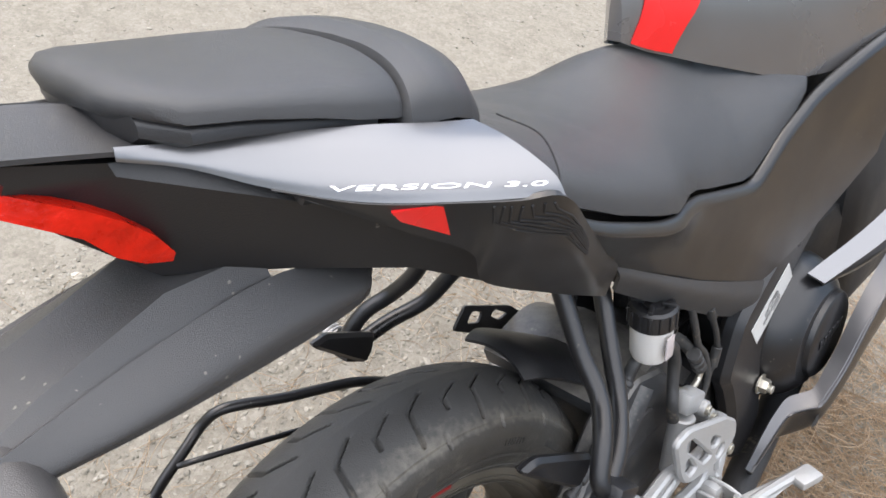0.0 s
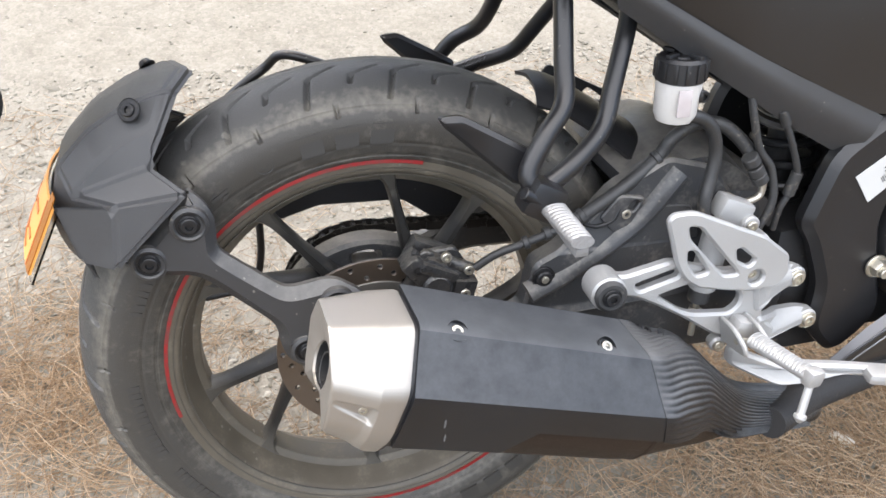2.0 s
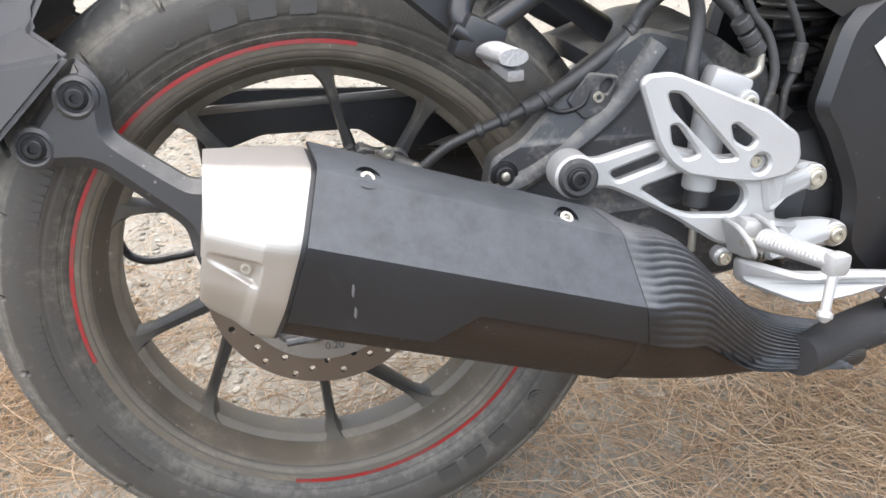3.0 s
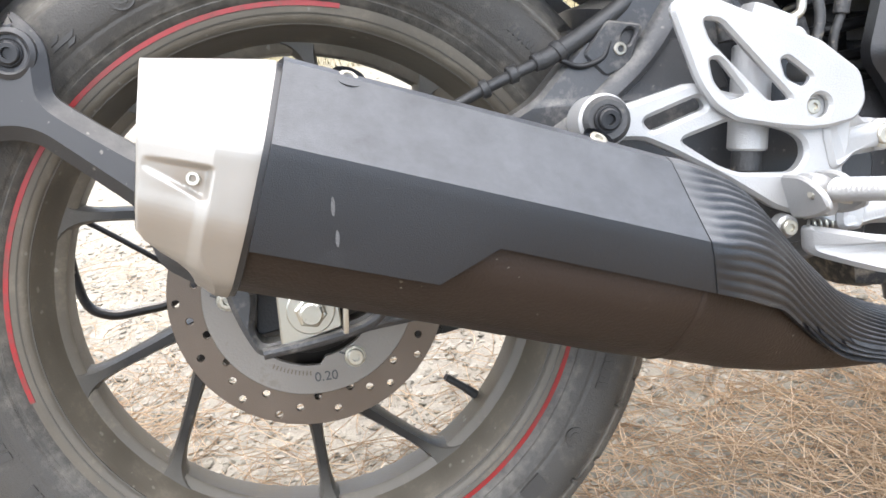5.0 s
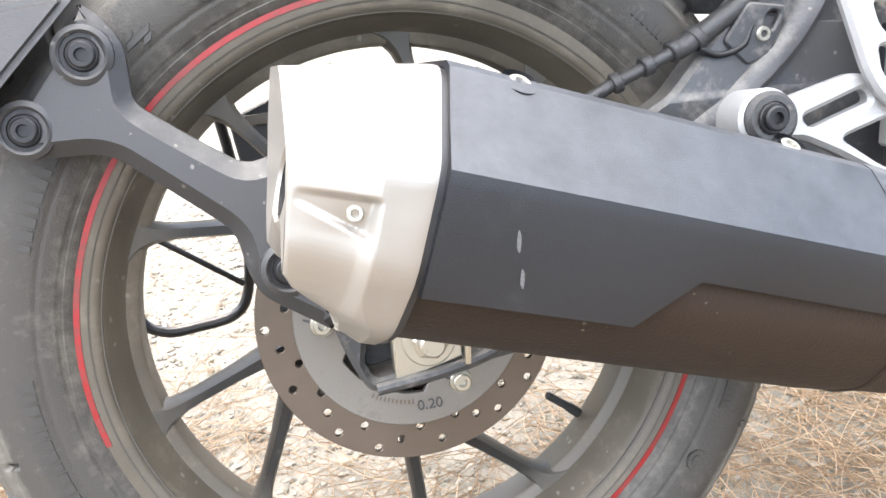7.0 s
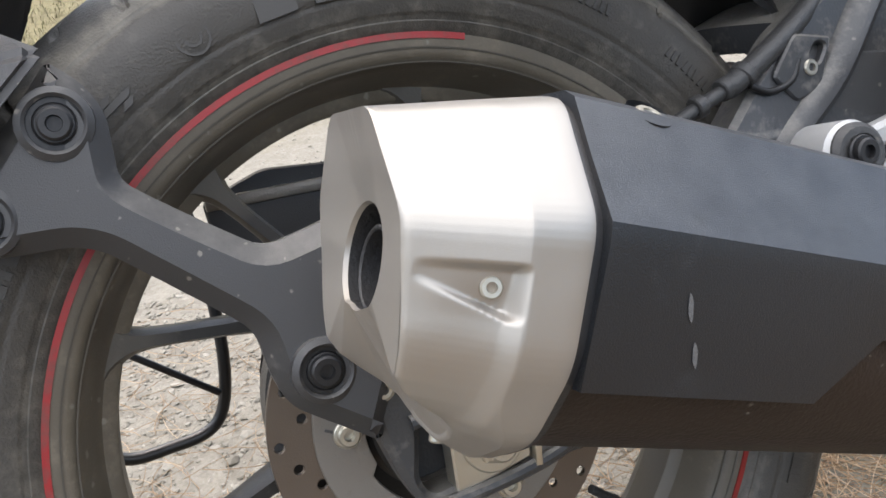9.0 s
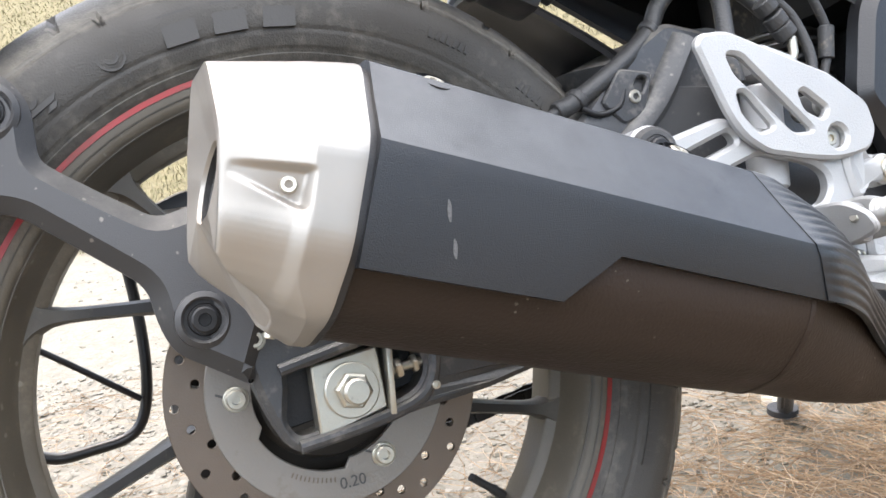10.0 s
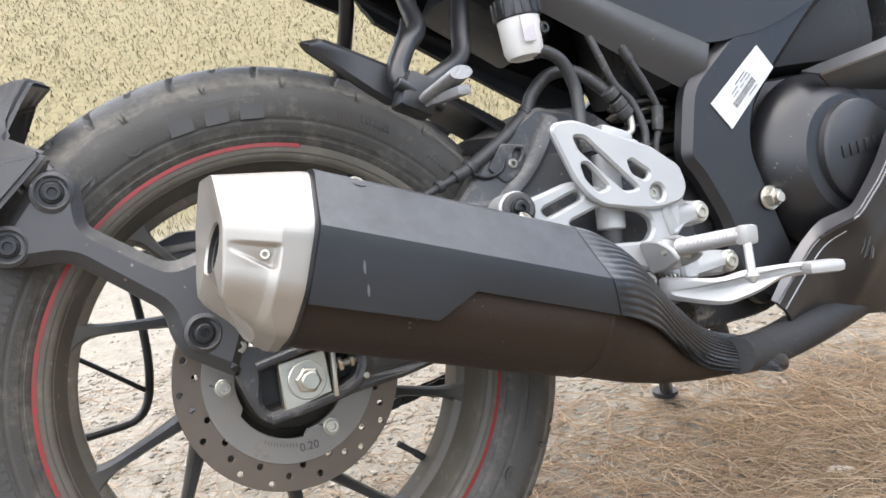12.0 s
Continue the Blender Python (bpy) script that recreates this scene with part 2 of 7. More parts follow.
def tyre_surface():
    """Black rubber: scuffed tread, a band of dried mud round the shoulder, a browner sidewall."""
    m = surf("tyre_rubber", (0.046, 0.0455, 0.044), 0.52, spec=0.4, grain=0.3, grain_scale=700, var=0.3, var_scale=30, specks=1.1, speck_scale=48)
    nt = m.node_tree
    n, link = nt.nodes, nt.links.new
    bsdf = n["Principled BSDF"]
    base = bsdf.inputs["Base Color"].links[0].from_socket
    co, sep = n.new("ShaderNodeTexCoord"), n.new("ShaderNodeSeparateXYZ")
    link(co.outputs["Object"], sep.inputs[0])
    flat, ln = n.new("ShaderNodeCombineXYZ"), n.new("ShaderNodeVectorMath")
    link(sep.outputs[0], flat.inputs[0])
    link(sep.outputs[2], flat.inputs[2])
    ln.operation = "LENGTH"
    link(flat.outputs[0], ln.inputs[0])
    band, wall = n.new("ShaderNodeValToRGB"), n.new("ShaderNodeValToRGB")
    for rp, stops in ((band, ((0.222, 0.40), (0.234, 0.46), (0.243, 0.30), (0.2785, 0.27), (0.2825, 0.62), (0.290, 0.50), (0.297, 0.34), (0.303, 0.16), (0.312, 0.10))),
                      (wall, ((0.222, 0.85), (0.250, 1.0), (0.280, 0.9), (0.290, 0.35), (0.302, 0.0)))):
        els = rp.color_ramp.elements
        els[0].position, els[0].color = stops[0][0], (stops[0][1],) * 3 + (1,)
        els[1].position, els[1].color = stops[-1][0], (stops[-1][1],) * 3 + (1,)
        for p, v in stops[1:-1]:
            els.new(p).color = (v, v, v, 1)
        link(ln.outputs["Value"], rp.inputs[0])
    side = n.new("ShaderNodeMix")
    side.data_type = "RGBA"
    link(wall.outputs[0], side.inputs[0])
    link(base, side.inputs[6])
    side.inputs[7].default_value = (0.043, 0.0395, 0.034, 1)
    nz, fine = n.new("ShaderNodeTexNoise"), n.new("ShaderNodeTexNoise")
    nz.inputs["Scale"].default_value, nz.inputs["Detail"].default_value, nz.inputs["Roughness"].default_value = 26, 14, 0.72
    fine.inputs["Scale"].default_value, fine.inputs["Detail"].default_value = 150, 5
    link(co.outputs["Object"], nz.inputs["Vector"])
    link(co.outputs["Object"], fine.inputs["Vector"])
    mix2 = n.new("ShaderNodeMath")
    mix2.operation = "MULTIPLY_ADD"
    link(fine.outputs[0], mix2.inputs[0])
    mix2.inputs[1].default_value = 0.45
    link(nz.outputs[0], mix2.inputs[2])
    add = n.new("ShaderNodeMath")
    add.operation = "ADD"
    link(mix2.outputs[0], add.inputs[0])
    link(band.outputs[0], add.inputs[1])
    rr = n.new("ShaderNodeMapRange")
    rr.inputs[1].default_value, rr.inputs[2].default_value, rr.inputs[4].default_value = 1.07, 1.45, 0.80
    link(add.outputs[0], rr.inputs[0])
    mx = n.new("ShaderNodeMix")
    mx.data_type = "RGBA"
    link(rr.outputs[0], mx.inputs[0])
    link(side.outputs[2], mx.inputs[6])
    mx.inputs[7].default_value = (0.155, 0.142, 0.118, 1)
    link(mx.outputs[2], bsdf.inputs["Base Color"])
    return m


def spoke_surface():
    """Black paint, with the rim's dust gathered at the spokes' outer ends."""
    m = surf("black_spoke_paint", (0.0165, 0.0158, 0.0148), 0.45, spec=0.3, dust=0.32, dust_col=(0.13, 0.115, 0.095), dust_scale=34, specks=0.4)
    nt = m.node_tree
    n, link = nt.nodes, nt.links.new
    bsdf = n["Principled BSDF"]
    base = bsdf.inputs["Base Color"].links[0].from_socket
    co, flat, ln = n.new("ShaderNodeTexCoord"), n.new("ShaderNodeVectorMath"), n.new("ShaderNodeVectorMath")
    flat.operation, ln.operation = "MULTIPLY", "LENGTH"
    flat.inputs[1].default_value = (1, 0, 1)
    link(co.outputs["Object"], flat.inputs[0])
    link(flat.outputs[0], ln.inputs[0])
    nz, wob, rr, mx = n.new("ShaderNodeTexNoise"), n.new("ShaderNodeMath"), n.new("ShaderNodeMapRange"), n.new("ShaderNodeMix")
    nz.inputs["Scale"].default_value, nz.inputs["Detail"].default_value = 45, 8
    link(co.outputs["Object"], nz.inputs["Vector"])
    wob.operation = "MULTIPLY_ADD"
    link(nz.outputs[0], wob.inputs[0])
    wob.inputs[1].default_value = 0.035
    link(ln.outputs["Value"], wob.inputs[2])
    rr.inputs[1].default_value, rr.inputs[2].default_value, rr.inputs[4].default_value = 0.180, 0.214, 0.9
    link(wob.outputs[0], rr.inputs[0])
    mx.data_type = "RGBA"
    link(rr.outputs[0], mx.inputs[0])
    link(base, mx.inputs[6])
    mx.inputs[7].default_value = (0.082, 0.075, 0.063, 1)
    link(mx.outputs[2], bsdf.inputs["Base Color"])
    return m


M["tyre"] = tyre_surface()
M["spoke"] = spoke_surface()


# ---- modelling helpers ----
LEAN = 13.44                       # the stand lets it lean to its left
AXLE = 0.303                       # axle above the tyre's foot, in the machine's own frame
root = tagged(new("motorcycle"), "black and grey sport motorcycle leaning on its side stand on gravel", "motorcycle")
root.matrix_world = pose(0, 0, 0.295) @ pose(0, 0, 0, -LEAN) @ pose(0, 0, -AXLE)
V = Vector


def part(name, bm, mat, parent, label="", angle=32):
    """Links a bmesh as one mesh object under a thing or a part."""
    me = bpy.data.meshes.new(name)
    bmesh.ops.recalc_face_normals(bm, faces=bm.faces)
    bm.to_mesh(me)
    bm.free()
    me.materials.append(M[mat] if isinstance(mat, str) else mat)
    for p in me.polygons:
        p.use_smooth = True
    me.set_sharp_from_angle(angle=radians(angle))
    ob = new(name, me)
    ob.parent = parent
    if parent is root:
        ob.matrix_parent_inverse = pose(0, 0, AXLE)
    if label:
        ob["label"] = label
    return ob


def flip(bm):
    """The mirror image on the machine's other side."""
    for v in bm.verts:
        v.co.y = -v.co.y
    return bm


def spline(pts, n=8):
    """A smooth line through the points."""
    p = [V(q) for q in pts]
    p = [p[0] * 2 - p[1]] + p + [p[-1] * 2 - p[-2]]
    out = []
    for i in range(1, len(p) - 2):
        for k in range(n):
            t = k / n
            out.append(0.5 * (2 * p[i] + (p[i + 1] - p[i - 1]) * t + (2 * p[i - 1] - 5 * p[i] + 4 * p[i + 1] - p[i + 2]) * t * t
                              + (3 * p[i] - p[i - 1] - 3 * p[i + 1] + p[i + 2]) * t ** 3))
    return out + [p[-2]]


def loft(rings, bm=None, caps=True, closed=True):
    bm = bm or bmesh.new()
    vs = [[bm.verts.new(p) for p in ring] for ring in rings]
    for a, b in zip(vs, vs[1:]):
        for i in range(len(a) if closed else len(a) - 1):
            j = (i + 1) % len(a)
            bm.faces.new((a[i], a[j], b[j], b[i]))
    if caps:
        bm.faces.new(vs[0])
        bm.faces.new(vs[-1][::-1])
    return bm


def tube(pts, r, n=8, seg=12, bm=None, flat=1.0, smooth=True):
    """A round bar along a line; r is a number or a function of the way along, 0 to 1."""
    line = spline(pts, n) if smooth else [V(p) for p in pts]
    rings, up = [], None
    for i, p in enumerate(line):
        d = (line[min(i + 1, len(line) - 1)] - line[max(i - 1, 0)]).normalized()
        if up is None:
            up = d.orthogonal().normalized()
        up = (up - d * up.dot(d)).normalized()
        side = d.cross(up)
        rad = r(i / (len(line) - 1)) if callable(r) else r
        rings.append([p + rad * (math.cos(a) * up + flat * math.sin(a) * side) for a in (2 * math.pi * k / seg for k in range(seg))])
    return loft(rings, bm)


def lathe(profile, n=96, bm=None, centre=(0, 0, 0), a0=0.0, a1=360.0):
    """Turns a closed outline of (radius, y) about the wheel's axle."""
    bm = bm or bmesh.new()
    full = abs(a1 - a0 - 360) < 1e-6
    rings = []
    for k in range(n if full else n + 1):
        a = radians(a0 + (a1 - a0) * k / n)
        rings.append([V(centre) + V((r * math.cos(a), y, r * math.sin(a))) for r, y in profile])
    if full:
        rings.append(rings[0])
        vs = [[bm.verts.new(p) for p in ring] for ring in rings[:-1]]
        vs.append(vs[0])
        for a, b in zip(vs, vs[1:]):
            for i in range(len(a)):
                j = (i + 1) % len(a)
                bm.faces.new((a[i], a[j], b[j], b[i]))
        return bm
    return loft(rings, bm)


def rod(a, b, r, seg=16, bm=None, bevel=0.0, r2=None):
    """A straight round bar with eased ends."""
    a, b = V(a), V(b)
    d = (b - a).normalized()
    up = d.orthogonal().normalized()
    side = d.cross(up)
    r2 = r if r2 is None else r2
    bv = bevel or min(r, r2) * 0.12
    steps = [(a, r - bv), (a + d * bv, r), (b - d * bv, r2), (b, r2 - bv)]
    return loft([[p + q * (math.cos(t) * up + math.sin(t) * side) for t in (2 * math.pi * k / seg for k in range(seg))] for p, q in steps], bm)


def box(c, size, bm=None, turn=None, bevel=0.003):
    """A block with chamfered edges. turn: a rotation matrix."""
    b2 = bmesh.new()
    bmesh.ops.create_cube(b2, size=1)
    for v in b2.verts:
        v.co = V((v.co.x * size[0], v.co.y * size[1], v.co.z * size[2]))
    if bevel:
        bmesh.ops.bevel(b2, geom=b2.edges[:], offset=bevel, segments=2, affect="EDGES", profile=0.6)
    m = Matrix.Translation(c) @ (turn.to_4x4() if turn else Matrix())
    b2.transform(m)
    if bm is None:
        return b2
    me = bpy.data.meshes.new("tmp")
    b2.to_mesh(me)
    b2.free()
    bm.from_mesh(me)
    bpy.data.meshes.remove(me)
    return bm


def rounded(pts, r=0.006, n=4):
    """An outline of (x, z) or (x, z, radius) with its corners rounded."""
    out = []
    m = len(pts)
    for i in range(m):
        p, a, b = V(pts[i][:2]), V(pts[i - 1][:2]), V(pts[(i + 1) % m][:2])
        rad = pts[i][2] if len(pts[i]) > 2 else r
        la, lb = (a - p).length, (b - p).length
        k = min(rad, la * 0.45, lb * 0.45)
        s, e = p + (a - p) * (k / la), p + (b - p) * (k / lb)
        for j in range(n + 1):
            t = j / n
            out.append((1 - t) ** 2 * s + 2 * t * (1 - t) * p + t * t * e)
    return out


def area(loop):
    return sum(a.x * b.y - b.x * a.y for a, b in zip(loop, loop[1:] + loop[:1])) / 2


def inset(loop, d):
    """The outline moved inwards (for one that runs counter-clockwise) by d."""
    out = []
    m = len(loop)
    for i in range(m):
        t1, t2 = (loop[i] - loop[i - 1]), (loop[(i + 1) % m] - loop[i])
        t1 = t1.normalized() if t1.length > 1e-9 else t2.normalized()
        t2 = t2.normalized() if t2.length > 1e-9 else t1
        nrm = V((-(t1.y + t2.y), t1.x + t2.x))
        nrm = nrm.normalized() if nrm.length > 1e-6 else V((-t1.y, t1.x))
        out.append(loop[i] + nrm * d)
    return out


def plate(outline, y, thick, holes=(), bevel=0.002, r=0.006, bm=None, back=False, n=4):
    """A flat part in the machine's side view, near face at y (a number or a function of x and z), with holes and eased edges."""
    from_fn = y if callable(y) else (lambda px, pz: y)
    bm = bm or bmesh.new()
    loops = [rounded(o, r, n) if r > 0 and len(o) < 40 else [V(p[:2]) for p in o] for o in [outline, *holes]]
    if area(loops[0]) < 0:
        loops[0].reverse()
    for k in range(1, len(loops)):
        if area(loops[k]) > 0:
            loops[k].reverse()
    fronts = [inset(l, bevel) for l in loops]
    tris = tessellate_polygon([[V((p.x, p.y, 0)) for p in l] for l in fronts])

    def row(ls, dy):
        return [[bm.verts.new((p.x, from_fn(p.x, p.y) + dy, p.y)) for p in l] for l in ls]
    levels = [row(fronts, 0), row(loops, bevel), row(loops, thick - bevel), row(fronts, thick)]
    flat_f, flat_b = [v for l in levels[0] for v in l], [v for l in levels[3] for v in l]
    for t in tris:
        if len(set(t)) == 3:
            bm.faces.new([flat_f[i] for i in t])
            bm.faces.new([flat_b[i] for i in reversed(t)])
    for a, b in zip(levels, levels[1:]):
        for la, lb in zip(a, b):
            for i in range(len(la)):
                j = (i + 1) % len(la)
                bm.faces.new((la[i], la[j], lb[j], lb[i]))
    return bm


def ring_pts(r, n, cx=0.0, cz=0.0):
    return [(cx + r * math.cos(2 * math.pi * k / n), cz + r * math.sin(2 * math.pi * k / n)) for k in range(n)]


def patch(rows, thick=0.003, n=6, bm=None, out=(0, -1, 0.3), across=0):
    """A curved shell through rows of points; thick goes away from the side named by out."""
    cols = [spline(r, across or n) for r in rows]
    grid = list(zip(*[spline(c, n) for c in zip(*cols)]))
    nu, nv = len(grid), len(grid[0])
    bm = bm or bmesh.new()
    nrm = []
    for i in range(nu):
        for j in range(nv):
            du = grid[min(i + 1, nu - 1)][j] - grid[max(i - 1, 0)][j]
            dv = grid[i][min(j + 1, nv - 1)] - grid[i][max(j - 1, 0)]
            q = du.cross(dv)
            q = q.normalized() if q.length > 1e-9 else V(out).normalized()
            nrm.append(q if q.dot(V(out)) > 0 else -q)
    f = [[bm.verts.new(grid[i][j]) for j in range(nv)] for i in range(nu)]
    b = [[bm.verts.new(grid[i][j] - nrm[i * nv + j] * thick) for j in range(nv)] for i in range(nu)]
    for i in range(nu - 1):
        for j in range(nv - 1):
            bm.faces.new((f[i][j], f[i + 1][j], f[i + 1][j + 1], f[i][j + 1]))
            bm.faces.new((b[i][j], b[i][j + 1], b[i + 1][j + 1], b[i + 1][j]))
    edge = [(i, 0) for i in range(nu)] + [(nu - 1, j) for j in range(1, nv)] + [(i, nv - 1) for i in range(nu - 2, -1, -1)] + [(0, j) for j in range(nv - 2, 0, -1)]
    for (i, j), (k, l) in zip(edge, edge[1:] + edge[:1]):
        bm.faces.new((f[i][j], f[k][l], b[k][l], b[i][j]))
    return bm


def text_mesh(words, size, m, thick=0.0006):
    """Lettering laid flat by the matrix m (x along the line, y up the letters)."""
    cu = bpy.data.curves.new("lettering", "FONT")
    cu.body, cu.size, cu.extrude, cu.align_x, cu.align_y = words, size, thick, "CENTER", "CENTER"
    tmp = new("lettering", cu)
    dg = bpy.context.evaluated_depsgraph_get()
    me = bpy.data.meshes.new_from_object(tmp.evaluated_get(dg))
    bpy.data.objects.remove(tmp)
    bm = bmesh.new()
    bm.from_mesh(me)
    bpy.data.meshes.remove(me)
    bm.transform(m)
    return bm


def side_frame(c, angle=0.0, tilt=0.0, turn=0.0):
    """A frame at c on the machine's right side: x forward turned by angle, y up, z towards the viewer."""
    return Matrix.Translation(c) @ pose(0, 0, 0, 0, 0, turn) @ pose(0, 0, 0, 90 + tilt, 0, 0) @ pose(0, 0, 0, 0, 0, angle)


def bolt(name, c, r, h, parent, mat="black_bolt", axis=(0, -1, 0), socket=True, washer=0.0, label="", flats=0):
    """A screw head with a socket, standing h proud of c along axis."""
    c, d = V(c), V(axis).normalized()
    bm = bmesh.new()
    if washer:
        rod(c, c + d * 0.0015, washer, 20, bm)
    up = d.orthogonal().normalized()
    side = d.cross(up)
    seg = flats or 18

    def circ(rad, off, k=seg):
        return [c + d * off + rad * (math.cos(t) * up + math.sin(t) * side) for t in (2 * math.pi * i / k for i in range(k))]
    rings = [circ(r, 0), circ(r, h * 0.8), circ(r * 0.86, h)]
    if socket:
        rings += [circ(r * 0.5, h), circ(r * 0.45, h * 0.35)]
    loft(rings, bm)
    return part(name, bm, mat, parent, label)


# ---- rear wheel ----
def build_wheel():
    rim = part("rear_wheel", lathe([(0.232, -0.046), (0.231, -0.050), (0.215, -0.050), (0.210, -0.047), (0.206, -0.040), (0.202, -0.026), (0.1975, -0.0185), (0.1915, -0.0165), (0.1895, -0.0145), (0.1890, -0.010),
                                    (0.1890, 0.010), (0.1895, 0.0145), (0.1915, 0.0165), (0.1975, 0.0185), (0.202, 0.026), (0.206, 0.040), (0.210, 0.047), (0.215, 0.050), (0.231, 0.050),
                                    (0.232, 0.046), (0.222, 0.04), (0.215, 0), (0.222, -0.04)], 144), "rim", root,
               "dusty black alloy rear wheel with a red rim stripe")
    # tyre: the carcass with its tread grooves pressed in
    prof = spline([(0.222, -0.047, 0), (0.229, -0.053, 0), (0.240, -0.0585, 0), (0.256, -0.0625, 0), (0.272, -0.0625, 0), (0.286, -0.0555, 0),
                   (0.299, -0.041, 0), (0.3085, -0.021, 0), (0.312, 0, 0)], 12)
    half = [(p.x, p.y) for p in prof]
    prof = half + [(r, -y) for r, y in half[-2::-1]]
    nc = 1400
    bm = bmesh.new()
    rows = []
    for k in range(nc):
        a = 2 * math.pi * k / nc
        ring = []
        for r, y in prof:
            s = abs(y)
            d = 0.0
            if r > 0.276:
                # a long bent groove, a short one half a pitch on, and a nick on the shoulder
                ph = (a * 23 / (2 * math.pi) + (0.5 if y > 0 else 0.0)) % 1.0
                for off, s0, s1, s2 in ((0.0, 0.008, 0.024, 0.0535), (0.5, 0.012, 0.026, 0.038)):
                    if s0 < s < s2:
                        run = 0.36 * (min(s, s1) - s0) / (s1 - s0) + (0.10 * (s - s1) / 0.03 if s > s1 else 0)
                        dd = abs((ph - off - run + 0.5) % 1.0 - 0.5)
                        ends = min(1.0, (s - s0) / 0.003, (s2 - s) / 0.003)
                        d = max(d, 0.0055 * ends * min(1.0, max(0.0, (0.040 - dd) / 0.030)))
                nick = abs((ph - 0.12 + 0.5) % 1.0 - 0.5)
                if 0.0525 < s < 0.0605:
                    d = max(d, 0.004 * min(1.0, max(0.0, (0.034 - nick) / 0.026)))
            for c, q in ((0.2335, 0.0008), (0.247, -0.0006), (0.283, 0.0009)):
                if abs(r - c) < 0.0016:
                    d += q
            rr, yy = r - d, y
            if d and r < 0.284:
                rr, yy = r, y - math.copysign(-d, y)
            ring.append(bm.verts.new((rr * math.cos(a), yy, rr * math.sin(a))))
        rows.append(ring)
    for a, b in zip(rows, rows[1:] + rows[:1]):
        for i in range(len(a) - 1):
            bm.faces.new((a[i], a[i + 1], b[i + 1], b[i]))
    tyre = part("tyre", bm, "tyre", rim, "worn black rubber tyre dusted with dry mud", 40)
    # raised sidewall marks: a maker's mark as plain blocks, a ring, an arrow and small size marks
    bm = bmesh.new()

    def mark(a, r, w, h, skew=0.0, tall=0.0018):
        t = radians(a)
        rad, tan = V((math.cos(t), 0, math.sin(t))), V((math.sin(t), 0, -math.cos(t)))
        q = []
        for u, v in ((-w / 2, -h / 2), (w / 2, -h / 2), (w / 2 + skew, h / 2), (-w / 2 + skew, h / 2)):
            p = rad * (r + v) + tan * u
            q.append((p.x, -0.0622, p.z))
        lo = [bm.verts.new((x, y + 0.002, z)) for x, y, z in q]
        hi = [bm.verts.new((x, y - tall, z)) for x, y, z in q]
        bm.faces.new(hi)
        for i in range(4):
            j = (i + 1) % 4
            bm.faces.new((lo[i], lo[j], hi[j], hi[i]))
    for base in (95, -58):
        # a word shown as plain stacked bars
        for i in range(3):
            c = base + 7.6 - 7.6 * i
            mark(c, 0.2585, 0.0225, 0.0215, 0.002, 0.0009)
    for base, cnt, hgt in ((60, 7, 0.007), (40, 12, 0.007), (150, 11, 0.012), (190, 12, 0.012), (215, 9, 0.012), (-20, 10, 0.009)):
        for k in range(cnt):
            mark(base + 1.25 * (k - cnt / 2) * hgt / 0.008, 0.258 if hgt > 0.008 else 0.262, 0.0022 if hgt < 0.008 else 0.0062 - 0.002 * (k % 3 == 1), hgt, 0.001 * (k % 3 - 1), 0.0018 if hgt < 0.008 else 0.0011)
    for base in (113, -38):
        t = radians(base)
        cx, cz = 0.258 * math.cos(t), 0.258 * math.sin(t)
        lathe([(0.0095, -0.0630), (0.0095, -0.060), (0.0082, -0.060), (0.0082, -0.0630)], 20, bm, (cx, 0, cz))
        lathe([(0.005, -0.0628), (0.005, -0.060), (0.0036, -0.060), (0.0036, -0.0628)], 14, bm, (cx, 0, cz))
    for k in range(3):
        mark(124 + k * 0.9, 0.252 + k * 0.004, 0.006 + 0.012 * (k == 1), 0.0035, 0.004)
    tagged(part("sidewall_lettering", bm, "tyre_mark", tyre), kind="stuff")
    part("rim_lip", lathe([(0.2272, -0.0500), (0.2272, -0.0512), (0.2330, -0.0512), (0.2330, -0.0480)], 120), "frame", rim, "black rim edge")
    for r0 in (0.2085, 0.2165):
        part("rim_groove", lathe([(r0, -0.0470 - (r0 - 0.2085) * 0.4), (r0, -0.0488 - (r0 - 0.2085) * 0.25), (r0 + 0.0009, -0.0492 - (r0 - 0.2085) * 0.25), (r0 + 0.0009, -0.0470)], 120), "spoke", rim)
    for a0, a1 in ((76, 193), (256, 373)):
        part("rim_stripe", lathe([(0.2222, -0.0500), (0.2222, -0.0509), (0.2260, -0.0509), (0.2260, -0.0500)], 60, None, (0, 0, 0), a0, a1), "red", rim,
             "scuffed red rim tape")
    # ten spokes in five pairs, each pair leaning together towards the hub
    for k in range(10):
        mid = 139 + 72 * (k // 2)
        r_in, turn_in, turn_out = (0.067, -24.4, -15.5) if k % 2 else (0.0836, -16.4, 16.5)
        a_in, a_out = radians(mid + turn_in), radians(mid + turn_out)
        p0 = V((r_in * math.cos(a_in), 0, r_in * math.sin(a_in)))
        p1 = V((0.203 * math.cos(a_out), 0, 0.203 * math.sin(a_out)))
        d = (p1 - p0).normalized()
        tan = V((-d.z, 0, d.x))
        rings = []
